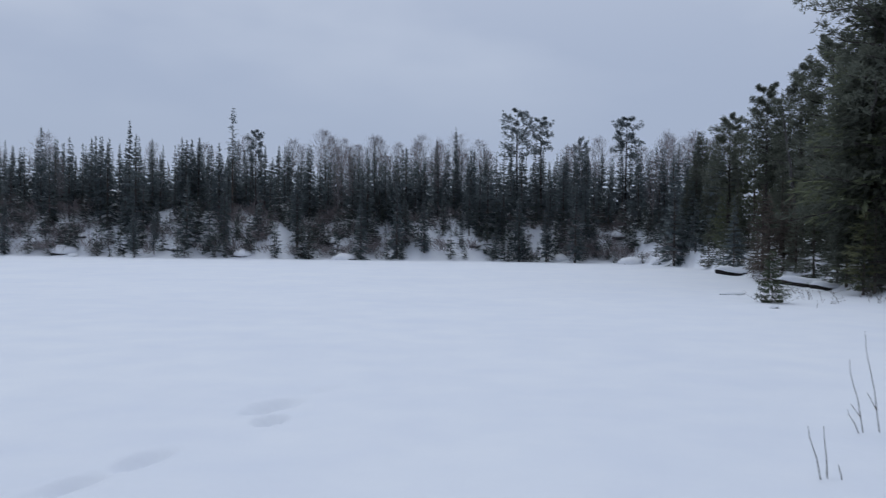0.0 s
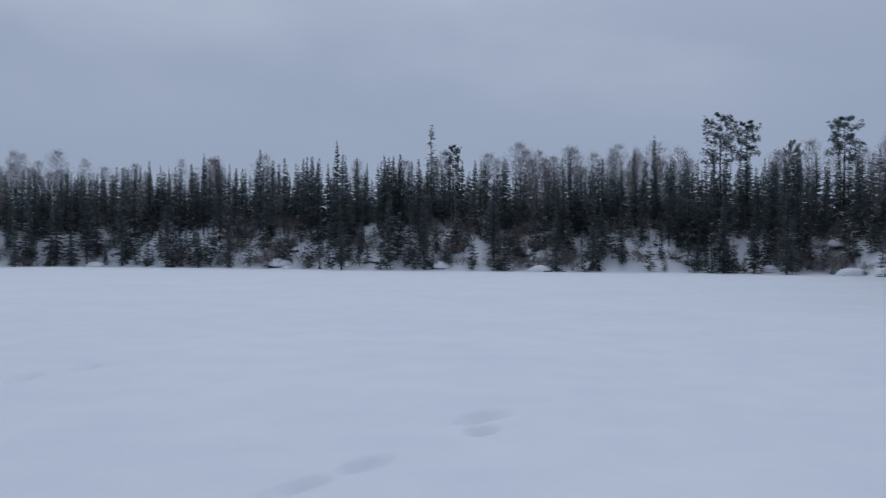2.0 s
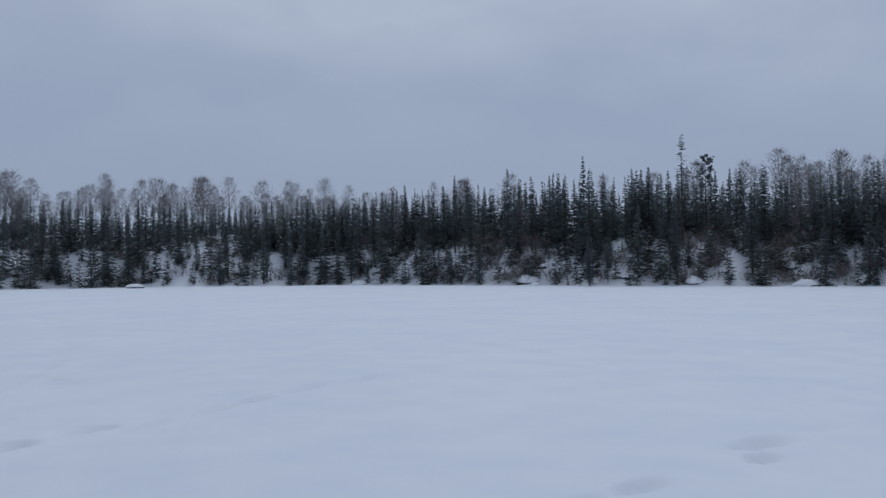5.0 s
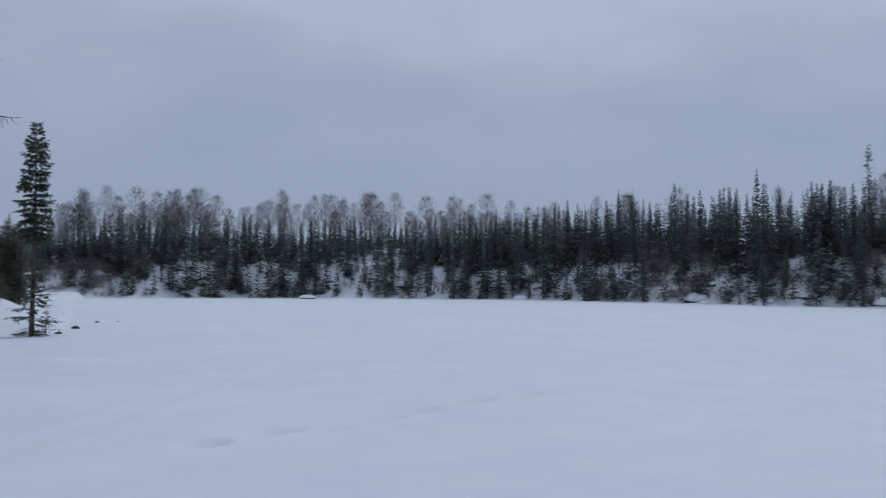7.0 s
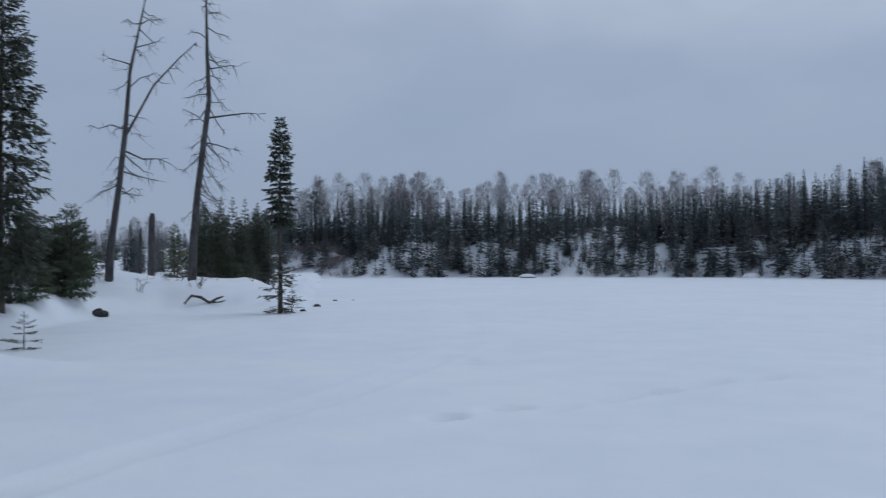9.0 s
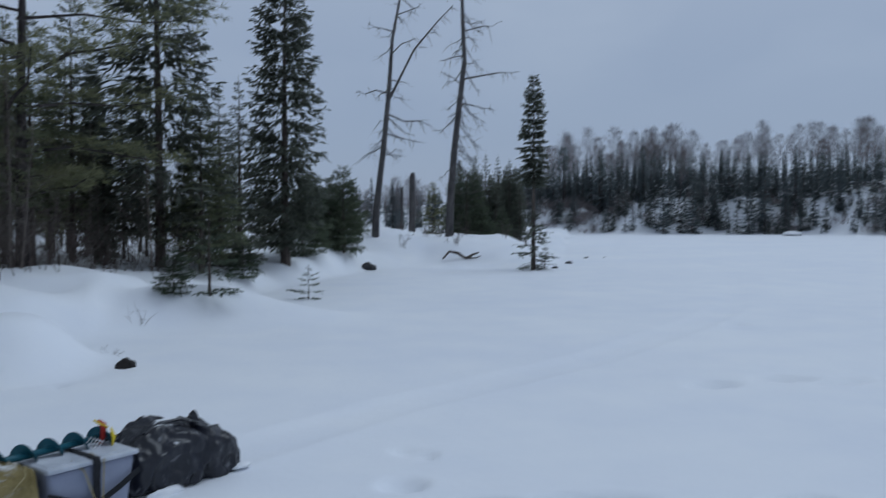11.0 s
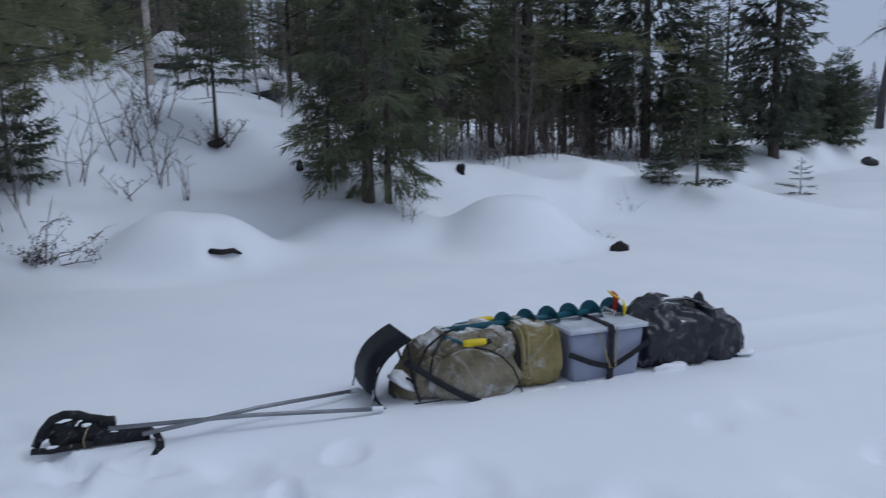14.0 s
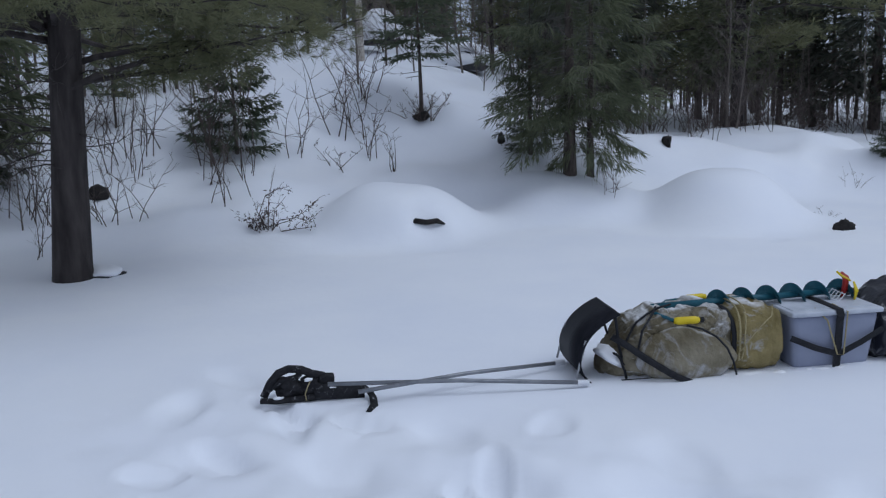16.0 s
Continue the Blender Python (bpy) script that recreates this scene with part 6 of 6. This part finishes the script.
def toboggan():
    ob = thing("toboggan", "long black plastic toboggan with a curled front, on snow", "sled", m=SLED)
    nose = [(0.30, 0.012), (0.08, 0.012), (-0.05, 0.014), (-0.13, 0.030), (-0.185, 0.075), (-0.212, 0.14), (-0.200, 0.22), (-0.150, 0.30), (-0.075, 0.36), (-0.005, 0.395)]
    path = [(2.14, 0.016), (1.8, 0.012), (1.0, 0.012)]
    for k in range(len(nose) - 1):          # a smooth line through the nose's points
        p0, p1, p2, p3 = nose[max(k - 1, 0)], nose[k], nose[k + 1], nose[min(k + 2, len(nose) - 1)]
        for t in (0.0, 0.25, 0.5, 0.75):
            path.append(tuple(0.5 * (2 * b + (c - a) * t + (2 * a - 5 * b + 4 * c - d) * t * t + (3 * b - a - 3 * c + d) * t ** 3) for a, b, c, d in zip(p0, p1, p2, p3)))
    path.append(nose[-1])
    deck = part("deck", strip(path, 0.38, 0.008), M_SLED, ob, smooth=True)
    rng = np.random.RandomState(790)
    for x0, x1 in ((0.05, 0.34), (0.36, 0.92), (0.98, 1.28), (1.33, 1.62), (1.66, 2.18)):
        n = 9
        pts = [(x0 + (x1 - x0) * k / n, -0.205 - rng.uniform(0, 0.03), 0.022) for k in range(n + 1)]
        part("snow_drift", tube(pts, [0.006] + [rng.uniform(0.022, 0.040) for _ in range(n - 1)] + [0.006], 8, 0.7), M_SNOWCAP, deck, "snow heaped along the deck's edge", smooth=True)
    for y in (-0.19, 0.19):
        part("side_rope", tube([(0.0, y, 0.05), (0.7, y * 1.02, 0.035), (1.4, y * 1.02, 0.03), (2.05, y, 0.03)], 0.005, 6), M_STRAP, ob)
    part("bow_cord", tube([(-0.02, -0.15, 0.375), (0.0, -0.15, 0.22), (0.02, -0.15, 0.13), (0.06, -0.14, 0.09)], 0.007, 6), M_STRAP, ob)
    part("bow_cord", tube([(-0.02, 0.12, 0.375), (0.03, 0.10, 0.2), (0.08, 0.08, 0.12)], 0.007, 6), M_STRAP, ob)
    for y in (-0.18, 0.18):
        part("bracket", tube([(-0.185, y, 0.27), (-0.215, y, 0.16), (-0.235, y, 0.075)], 0.006, 6), M_STEEL, deck, "small steel bracket")


toboggan()


BAG = [(-0.07, 0.05, 0.10), (-0.03, 0.13, 0.15), (0.03, 0.17, 0.23), (0.10, 0.195, 0.31), (0.22, 0.21, 0.36), (0.38, 0.22, 0.375), (0.54, 0.215, 0.37), (0.60, 0.20, 0.345), (0.66, 0.215, 0.375), (0.80, 0.22, 0.372), (0.87, 0.21, 0.355), (0.895, 0.16, 0.28)]
BUNDLE = [(1.425, 0.12, 0.20), (1.46, 0.20, 0.30), (1.55, 0.225, 0.36), (1.70, 0.235, 0.385), (1.84, 0.235, 0.365), (1.90, 0.205, 0.32), (1.95, 0.225, 0.345), (2.05, 0.225, 0.32), (2.12, 0.20, 0.25), (2.18, 0.15, 0.15), (2.22, 0.08, 0.06)]


def on_load(stations, u, a, grow=0.0):
    """A point on a stuffed load: u along it, a from 0 at the lake side over the top (90) to the far side (180)."""
    us = [q[0] for q in stations]
    w, h = np.interp(u, us, [q[1] for q in stations]) + grow, np.interp(u, us, [q[2] for q in stations]) + grow
    c, t = math.cos(radians(a)), math.sin(radians(a))
    return Vector((u, -w * math.copysign(abs(c) ** 0.55, c), h * (0.5 + 0.5 * math.copysign(abs(t) ** 0.65, t)) if t < 0 else h * (0.42 + 0.58 * abs(t) ** 0.65)))


def load(stations, seed, folds, sharp, nu=90, na=72):
    """A lofted bundle with drapery folds."""
    o = Vector((seed * 3.1, seed * 1.7, seed * 0.9))
    u0, u1 = stations[0][0], stations[-1][0]
    vs, fs = [], []
    for i in range(nu + 1):
        u = u0 + (u1 - u0) * i / nu
        for k in range(na):
            a = 360.0 * k / na - 90
            p = on_load(stations, u, a)
            d = (Vector((0, p.y, p.z - 0.15))).normalized()
            q = Vector((p.x * 5.0 + p.z * 3.0, p.y * 5.0, p.z * 5.0 - p.x * 2.0)) + o
            f = noise.noise(q) * 0.9 + 0.5 * noise.noise(q * 2.3)
            if sharp:
                f = 0.6 * f - 1.5 * abs(noise.noise(q * 1.1 - o)) - 0.7 * abs(noise.noise(q * 2.3 + o)) + 0.55
            else:
                f = 0.6 * f - 2.6 * max(0.0, 0.22 - abs(noise.noise(Vector((p.x * 3 - p.z * 5, p.y * 1.5, p.z * 3)) * 1.4 + o))) - 2.6 * max(0.0, 0.14 - abs(noise.noise(Vector((p.x * 5 + p.z * 6, p.y * 3, p.z * 4)) * 2.1 + o))) - 1.6 * max(0.0, 0.10 - abs(noise.noise(Vector((p.x * 11 - p.z * 14, p.y * 5, p.z * 6)) * 1.8 - o)))
            p = p + d * folds * f
            p.z = max(p.z, 0.0)
            vs.append(tuple(p))
    for i in range(nu):
        for k in range(na):
            b, c = i * na + k, i * na + (k + 1) % na
            fs.append((b, b + na, c + na, c))
    fs.append(tuple(range(na)))
    fs.append(tuple(range(len(vs) - 1, len(vs) - na - 1, -1)))
    return vs, fs


def tan_bag():
    ob = thing("canvas_bag", "lumpy tan canvas bag frosted with snow, lashed on a toboggan", "bag", m=SLED @ pose(0, 0, 0.02))
    body = part("body", load([q for q in BAG if q[0] < 0.63], 3, 0.038, False, 120, 110), M_CANVAS, ob, smooth=True)
    part("end_pocket", load([(0.60, 0.17, 0.30), (0.62, 0.20, 0.345)] + [q for q in BAG if q[0] > 0.63], 4, 0.024, False, 60, 80), M_CANVAS_BARE, ob, "bare olive canvas end", smooth=True)
    part("flap", lump(np.random.RandomState(6), 0.255, 0.078, 0.15, 0.16, 4, False), M_CANVAS, body, "bulging canvas flap", smooth=True).matrix_basis = pose(0.335, -0.190, 0.135, 0, 6, 0)
    part("snow_dust", lump(np.random.RandomState(5), 0.09, 0.10, 0.05, 0.35, 3), M_SNOWCAP, body, "snow clinging to canvas", smooth=True).matrix_basis = pose(-0.02, -0.06, 0.115, 0, 30, 0)


def ribbon(points, outs, width, thick=0.004):
    """A flat strap along points, lying against a surface whose outward directions are given."""
    vs, fs = [], []
    pts = [Vector(p) for p in points]
    for i, p in enumerate(pts):
        d = (pts[min(i + 1, len(pts) - 1)] - pts[max(i - 1, 0)]).normalized()
        n = (Vector(outs[i]) - d * Vector(outs[i]).dot(d)).normalized()
        side = d.cross(n).normalized()
        for k, h in ((-0.5, 0), (0.5, 0), (0.5, 1), (0.15, 1.6), (-0.15, 1.6), (-0.5, 1)):
            vs.append(tuple(p + side * width * k + n * thick * h))
    for i in range(len(pts) - 1):
        for k in range(6):
            a, b = i * 6 + k, i * 6 + (k + 1) % 6
            fs.append((a, b, b + 6, a + 6))
    fs += [tuple(range(5, -1, -1)), tuple(range(len(vs) - 6, len(vs)))]
    return vs, fs


def over(stations, track, grow=0.006):
    return [on_load(stations, u, a, grow) for u, a in track]


def lashings():
    rows = (("strap", [(0.605, -20), (0.605, 20), (0.60, 60), (0.60, 90), (0.60, 130), (0.60, 200)], 0.015, M_STRAP, "black strap round a canvas bag", -0.01),
            ("strap", [(0.02, 40), (0.08, 62), (0.16, 72), (0.30, 80)], 0.007, M_STRAP, "thin black strap over a canvas bag", 0.010),
            ("strap", [(0.08, 10), (0.11, 40), (0.17, 62), (0.22, 80)], 0.007, M_STRAP, "thin black strap over a canvas bag", 0.010),
            ("strap", [(-0.04, 70), (-0.01, 30), (0.02, -10), (0.04, -50)], 0.008, M_STRAP, "thin black strap at a bag's nose", 0.008),
            ("cord", [(0.625, -20), (0.63, 20), (0.635, 60), (0.64, 90), (0.64, 200)], 0.005, M_ROPE, "tan cord round a canvas bag", 0.004),
            ("cord", [(0.64, -20), (0.66, 30), (0.67, 60), (0.66, 95), (0.66, 200)], 0.004, M_ROPE, "tan cord round a canvas bag", 0.004),
            ("cord", [(0.62, -8), (0.72, 15), (0.80, 35), (0.83, 60)], 0.003, M_ROPE, "thin tan cord across a bag's end", 0.010))
    for name, track, r, mat, label, grow in rows:
        ob = thing(name, label, "strap", "lashings of the load", m=SLED @ pose(0, 0, 0.02))
        fine = []
        for (ua, aa), (ub, ab) in zip(track[:-1], track[1:]):
            fine += [(ua + (ub - ua) * k / 4, aa + (ab - aa) * k / 4) for k in range(4)]
        fine.append(track[-1])
        pts = over(BAG, fine, grow + 0.008)
        if mat is M_STRAP:
            part("band", ribbon(pts, [Vector((0, p.y, p.z - 0.16)) for p in pts], 1.6 * r, 0.005), mat, ob)
        else:
            part("band", tube(pts, r, 6), mat, ob)
    ob = thing("strap", "wide black strap slanting down a canvas bag", "strap", "lashings of the load", m=SLED @ pose(0, 0, 0.02))
    slant = [(-0.03, -0.13, 0.245), (0.03, -0.195, 0.210), (0.10, -0.238, 0.158), (0.18, -0.265, 0.105), (0.26, -0.276, 0.055), (0.35, -0.262, 0.010)]
    part("band", ribbon(slant, [(-0.3, -0.8, 0.5)] + [(0, -1, 0.25)] * 5, 0.034, 0.005), M_STRAP, ob)
    # no strap here: a dark band stands in for shade at the flap's edge
    ob = thing("strap", "thin dark band drawn for the shade along a canvas flap", "strap", "lashings of the load", m=SLED @ pose(0, 0, 0.02))
    flap_shade = [(0.33, -0.222, 0.305), (0.40, -0.252, 0.290), (0.47, -0.270, 0.250), (0.53, -0.272, 0.185), (0.57, -0.262, 0.110), (0.60, -0.242, 0.030)]
    part("band", ribbon(flap_shade, [(0, -0.8, 0.6), (0, -1, 0.4), (0.1, -1, 0.3), (0.2, -1, 0.1), (0.2, -1, 0), (0.2, -1, 0)], 0.010, 0.004), M_STRAP, ob)
    ob = thing("strap", "wide black strap round a plastic tote", "strap", "lashings of the load", m=SLED)
    y, z = LAKE * 0.232, 0.351
    lake, up, back = (0, LAKE, 0), (0, 0, 1), (0, -LAKE, 0)
    part("band", ribbon([(1.172, y * 0.93, 0.02), (1.172, y * 0.96, 0.12), (1.172, y * 1.0, 0.30), (1.172, y * 1.02, z - 0.03), (1.172, y * 0.98, z), (1.172, 0, z + 0.002), (1.172, -y * 0.98, z), (1.172, -y * 1.02, z - 0.03), (1.172, -y * 0.95, 0.02)],
                         [lake, lake, lake, lake, up, up, up, back, back], 0.042), M_STRAP, ob)
    part("diagonal", ribbon([(0.905, y * 0.97, 0.215), (1.04, y * 1.0, 0.155), (1.165, y * 1.0, 0.115)], [lake] * 3, 0.032), M_STRAP, ob)
    part("diagonal", ribbon([(1.18, y * 1.0, 0.115), (1.30, y * 1.0, 0.17), (1.425, y * 0.98, 0.235)], [lake] * 3, 0.032), M_STRAP, ob)
    ob = thing("cord", "thin tan cord drawn to a point on a tote's side", "cord", "lashings of the load", m=SLED)
    part("band", tube([(1.07, y * 0.7, z), (1.10, y * 1.02, 0.30), (1.16, y * 1.05, 0.115), (1.195, y * 1.05, 0.11), (1.212, y * 1.02, 0.34), (1.20, y * 0.5, z + 0.003)], 0.004, 6), M_ROPE, ob)


def rounded_box(x0, x1, y0, y1, z0, z1, bevel, taper=0.0):
    bm = bmesh.new()
    bmesh.ops.create_cube(bm, size=1.0)
    for v in bm.verts:
        k = 1 - taper * (0.5 - v.co.z)
        v.co = Vector(((x0 + x1) / 2 + v.co.x * (x1 - x0) * k, (y0 + y1) / 2 + v.co.y * (y1 - y0) * k, (z0 + z1) / 2 + v.co.z * (z1 - z0)))
    bmesh.ops.bevel(bm, geom=bm.edges[:], offset=bevel, segments=3, profile=0.6, affect="EDGES")
    return bm


def tote():
    ob = thing("storage_tote", "cloudy plastic storage tote with a frosted lid, lashed on a toboggan", "plastic box", m=SLED @ pose(1.168, 0, 0.022) @ Matrix.Diagonal((0.90, 1.0, 0.98, 1)))
    tub = part("bin", rounded_box(-0.275, 0.275, -0.215, 0.215, 0.0, 0.310, 0.04, 0.13), M_TOTE, ob, smooth=True)
    lid = part("lid", rounded_box(-0.288, 0.288, -0.228, 0.228, 0.304, 0.332, 0.012), M_LID, ob, "frosted snap-on lid", smooth=True)
    for x in (-0.14, 0.14):
        part("lid_panel", rounded_box(x - 0.12, x + 0.12, -0.18, 0.18, 0.326, 0.336, 0.004), M_LID, lid)
    for x in (-0.289, 0.289):
        part("latch", rounded_box(x - 0.006, x + 0.006, -0.06, 0.06, 0.27, 0.318, 0.004), M_LID, tub)


def black_bag():
    ob = thing("tarp_bundle", "crumpled black tarp bundle dusted with snow at a toboggan's tail", "bundle", m=SLED @ pose(0, 0, 0.02))
    body = part("body", load(BUNDLE, 9, 0.046, True, 130, 110), M_BLACKBAG, ob, smooth=True)
    part("knot", lump(np.random.RandomState(12), 0.035, 0.035, 0.05, 0.6, 2, False), M_BLACKBAG, ob).location = (1.91, -0.06, 0.375)
    part("fold", tube([(1.54, -0.10, 0.365), (1.65, -0.06, 0.405), (1.80, -0.08, 0.405), (1.90, -0.12, 0.365)], [0.012, 0.03, 0.026, 0.012], 8, 0.5), M_BLACKBAG, ob)
    part("snow_dust", lump(np.random.RandomState(13), 0.12, 0.03, 0.035, 0.4, 3), M_SNOWCAP, body, "snow caught in folds", smooth=True).location = (1.60, -0.225, 0.03)
    part("snow_dust", lump(np.random.RandomState(14), 0.07, 0.03, 0.02, 0.4, 3), M_SNOWCAP, body, "snow caught in folds", smooth=True).location = (2.16, -0.20, 0.05)


def auger():
    a, b = Vector((0.28, 0.01, 0.370)), Vector((1.40, 0.03, 0.388))
    m = SLED @ Matrix.Translation(a) @ (b - a).to_track_quat("Z", "Y").to_matrix().to_4x4()
    L = (b - a).length
    ob = thing("ice_auger", "teal ice auger with yellow crank grips, lying on a load", "ice auger", m=m)
    part("shaft", tube([(0, 0, -0.05), (0, 0, L * 0.35), (0, 0, L)], [0.020, 0.020, 0.016], 12), M_AUGER, ob, smooth=True)
    vs, fs, n, turns, z0, z1 = [], [], 150, 5.7, 0.30, L
    for i in range(n + 1):
        t = i / n
        w, z = 2 * math.pi * turns * t, z0 + (z1 - z0) * t
        r = 0.066
        for rad, dz in ((0.016, 0), (r, 0), (r, 0.004), (0.016, 0.004)):
            vs.append((rad * math.cos(w), rad * math.sin(w), z + dz))
    for i in range(n):
        for k in range(4):
            p, q = 4 * i + k, 4 * i + (k + 1) % 4
            fs.append((p, q, q + 4, p + 4))
    part("flighting", (vs, fs), M_AUGER, ob, smooth=False)
    ob2 = ob
    # the crank: two bends of rod with yellow grips
    inv = m.inverted() @ SLED
    def way(pts):
        return [tuple(inv @ Vector(p)) for p in pts]
    near = part("crank", tube(way([(0.28, 0.01, 0.368), (0.20, -0.10, 0.372), (0.28, -0.185, 0.345)]), 0.009, 8), M_AUGER, ob2)
    back = part("crank", tube(way([(0.28, 0.01, 0.368), (0.36, 0.11, 0.372), (0.60, 0.15, 0.372)]), 0.009, 8), M_AUGER, ob2)
    part("grip", tube(way([(0.28, -0.185, 0.343), (0.30, -0.19, 0.343), (0.39, -0.195, 0.343), (0.41, -0.195, 0.343)]), [0.015, 0.020, 0.020, 0.015], 14), M_YELLOW, near, "yellow plastic grip", smooth=True)
    part("grip", tube(way([(0.48, 0.135, 0.372), (0.50, 0.14, 0.372), (0.59, 0.15, 0.372), (0.61, 0.15, 0.372)]), [0.014, 0.019, 0.019, 0.014], 14), M_YELLOW, back, "yellow plastic grip", smooth=True)
    part("ferrule", tube(way([(0.415, -0.195, 0.343), (0.435, -0.195, 0.343)]), 0.014, 10), M_STRAP, near)


def blade_cover():
    ob = thing("blade_cover", "yellow and red plastic blade cover on a tote lid", "cover", m=SLED @ pose(1.345, 0.0, 0.350))
    part("shell", tube([(0.0, 0.02, 0.0), (0.01, 0.01, 0.05), (0.0, -0.01, 0.11), (-0.03, -0.01, 0.145)], [0.020, 0.034, 0.030, 0.012], 10, 0.5), M_RED, ob, smooth=True)
    part("wing", tube([(0.03, -0.05, 0.0), (0.035, -0.055, 0.05), (0.02, -0.05, 0.10)], [0.012, 0.022, 0.010], 10, 0.45), M_YELLOW, ob, "yellow plastic wing", smooth=True)
    part("wing", tube([(-0.05, 0.0, 0.15), (-0.02, -0.01, 0.125), (0.02, -0.02, 0.10)], [0.012, 0.020, 0.010], 10, 0.45), M_YELLOW, ob, "yellow plastic wing", smooth=True)


def skimmer():
    ob = thing("wire_skimmer", "small wire ice skimmer lying on a tote lid", "skimmer", m=SLED @ pose(1.25, -0.04, 0.360, 20, -25, 30) @ Matrix.Scale(0.7, 4))
    for i in range(5):
        part("wire", tube([(0, -0.05 + 0.025 * i, 0), (0.11, -0.05 + 0.025 * i, 0.0)], 0.0035, 6), M_WHITE, ob)
    part("cross_wire", tube([(0.0, -0.055, 0), (0.0, 0.055, 0)], 0.0035, 6), M_WHITE, ob)
    part("cross_wire", tube([(0.10, -0.055, 0), (0.10, 0.055, 0)], 0.0035, 6), M_WHITE, ob)


def black_pouch():
    ob = thing("black_pouch", "small black pouch lying on a tote lid", "pouch", m=SLED @ pose(1.40, 0.10, 0.358))
    part("body", lump(np.random.RandomState(15), 0.09, 0.05, 0.025, 0.2, 3), M_STRAP, ob, smooth=True)


tan_bag()
lashings()
tote()
black_bag()
auger()
blade_cover()
skimmer()
black_pouch()


# ---------------------------------------------------------------- traces and harness
def trace(p, q, name_label):
    ob = thing("pulling_pole", name_label, "pole", "pulling poles of the toboggan")
    d = Vector(q) - Vector(p)
    mid = Vector(p) + d * 0.5 + Vector((0, 0, 0.015))
    shaft = part("shaft", tube([p, mid, q], [0.0105, 0.0105, 0.0105], 10), M_POLE, ob, smooth=True)
    part("ferrule", tube([Vector(q) - d.normalized() * 0.05, Vector(q) + d.normalized() * 0.01], 0.015, 10), M_WHITE, shaft, "white end fitting")
    return ob


trace((-3.712, -2.355, 0.09), (-4.655, -1.665, 0.035), "grey metal pulling pole from toboggan to harness")
trace((-3.721, -2.541, 0.10), (-4.42, -1.452, 0.025), "grey metal pulling pole lying across its twin")


def harness():
    """x along the belt, y away from the lake, z up."""
    ob = thing("pulling_harness", "black padded hauling harness dropped on trampled snow", "harness", m=pose(-3.745, -2.685, on_land(-3.735, -2.70), 0, 0, 128) @ Matrix.Scale(0.86, 4))
    rng = np.random.RandomState(801)
    lake = (0.0, -1.0, 0.25)
    part("shoulder_strap", ribbon([(-0.25, 0.0, 0.03), (-0.21, 0.0, 0.11), (-0.16, 0.0, 0.165), (-0.10, 0.0, 0.185), (-0.03, 0.0, 0.175), (0.03, 0.0, 0.145), (0.10, 0.0, 0.125)], [lake] * 7, 0.045, 0.014), M_HARNESS, ob, "wide padded shoulder strap", smooth=True)
    part("shoulder_strap", ribbon([(-0.27, -0.05, 0.02), (-0.18, -0.06, 0.012), (-0.08, -0.06, 0.014), (0.04, -0.06, 0.02)], [(0, -0.4, 1)] * 4, 0.04, 0.010), M_HARNESS, ob, "wide padded shoulder strap", smooth=True)
    part("shoulder_strap", ribbon([(-0.02, 0.01, 0.17), (-0.06, 0.0, 0.13), (-0.14, -0.01, 0.12), (-0.22, 0.0, 0.07)], [lake] * 4, 0.035, 0.010), M_HARNESS, ob, "wide padded shoulder strap", smooth=True)
    part("hip_pad", lump(rng, 0.115, 0.055, 0.060, 0.5, 4, False), M_HARNESS, ob, "folded black hip pad", smooth=True).matrix_basis = pose(-0.09, 0.01, 0.060, 0, 8, 0)
    part("hip_pad", lump(rng, 0.085, 0.05, 0.065, 0.45, 4, False), M_HARNESS, ob, "folded black hip pad", smooth=True).matrix_basis = pose(0.03, 0.0, 0.065, 0, 0, 0)
    part("pole_socket", rounded_box(0.06, 0.15, -0.035, 0.04, 0.045, 0.140, 0.014), M_HARNESS, ob, "stiff black pole socket", smooth=True).matrix_basis = pose(0, 0, 0, 0, 4, 0)
    belt = part("belt", ribbon([(0.04, -0.04, 0.045), (0.12, -0.05, 0.045), (0.20, -0.055, 0.042), (0.28, -0.06, 0.040), (0.325, -0.06, 0.038)], [(0, -1, 0.3)] * 5, 0.088, 0.018), M_HARNESS, ob, smooth=True)
    part("belt_end", ribbon([(0.32, -0.065, 0.055), (0.35, -0.10, 0.04), (0.365, -0.16, 0.018), (0.36, -0.26, 0.010), (0.325, -0.36, 0.004)], [(0.4, -0.3, 1)] * 5, 0.045, 0.008), M_HARNESS, ob, smooth=True)
    part("buckle", rounded_box(0.295, 0.325, -0.075, -0.055, 0.05, 0.09, 0.005), M_SLED, belt, "black plastic buckle")
    part("cord", tube([(0.02, -0.06, 0.125), (0.0, -0.075, 0.09), (-0.015, -0.078, 0.05), (-0.01, -0.08, 0.01)], 0.0035, 6), M_ROPE, ob, "thin tan cord")
    for x, z in ((0.01, 0.13), (0.145, 0.07), (0.22, 0.012), (-0.17, 0.035)):
        part("snow_dust", lump(rng, 0.028, 0.012, 0.010, 0.5, 2, False), M_SNOWCAP, ob, "snow clinging to webbing", smooth=True).location = (x, -0.062, z)


harness()
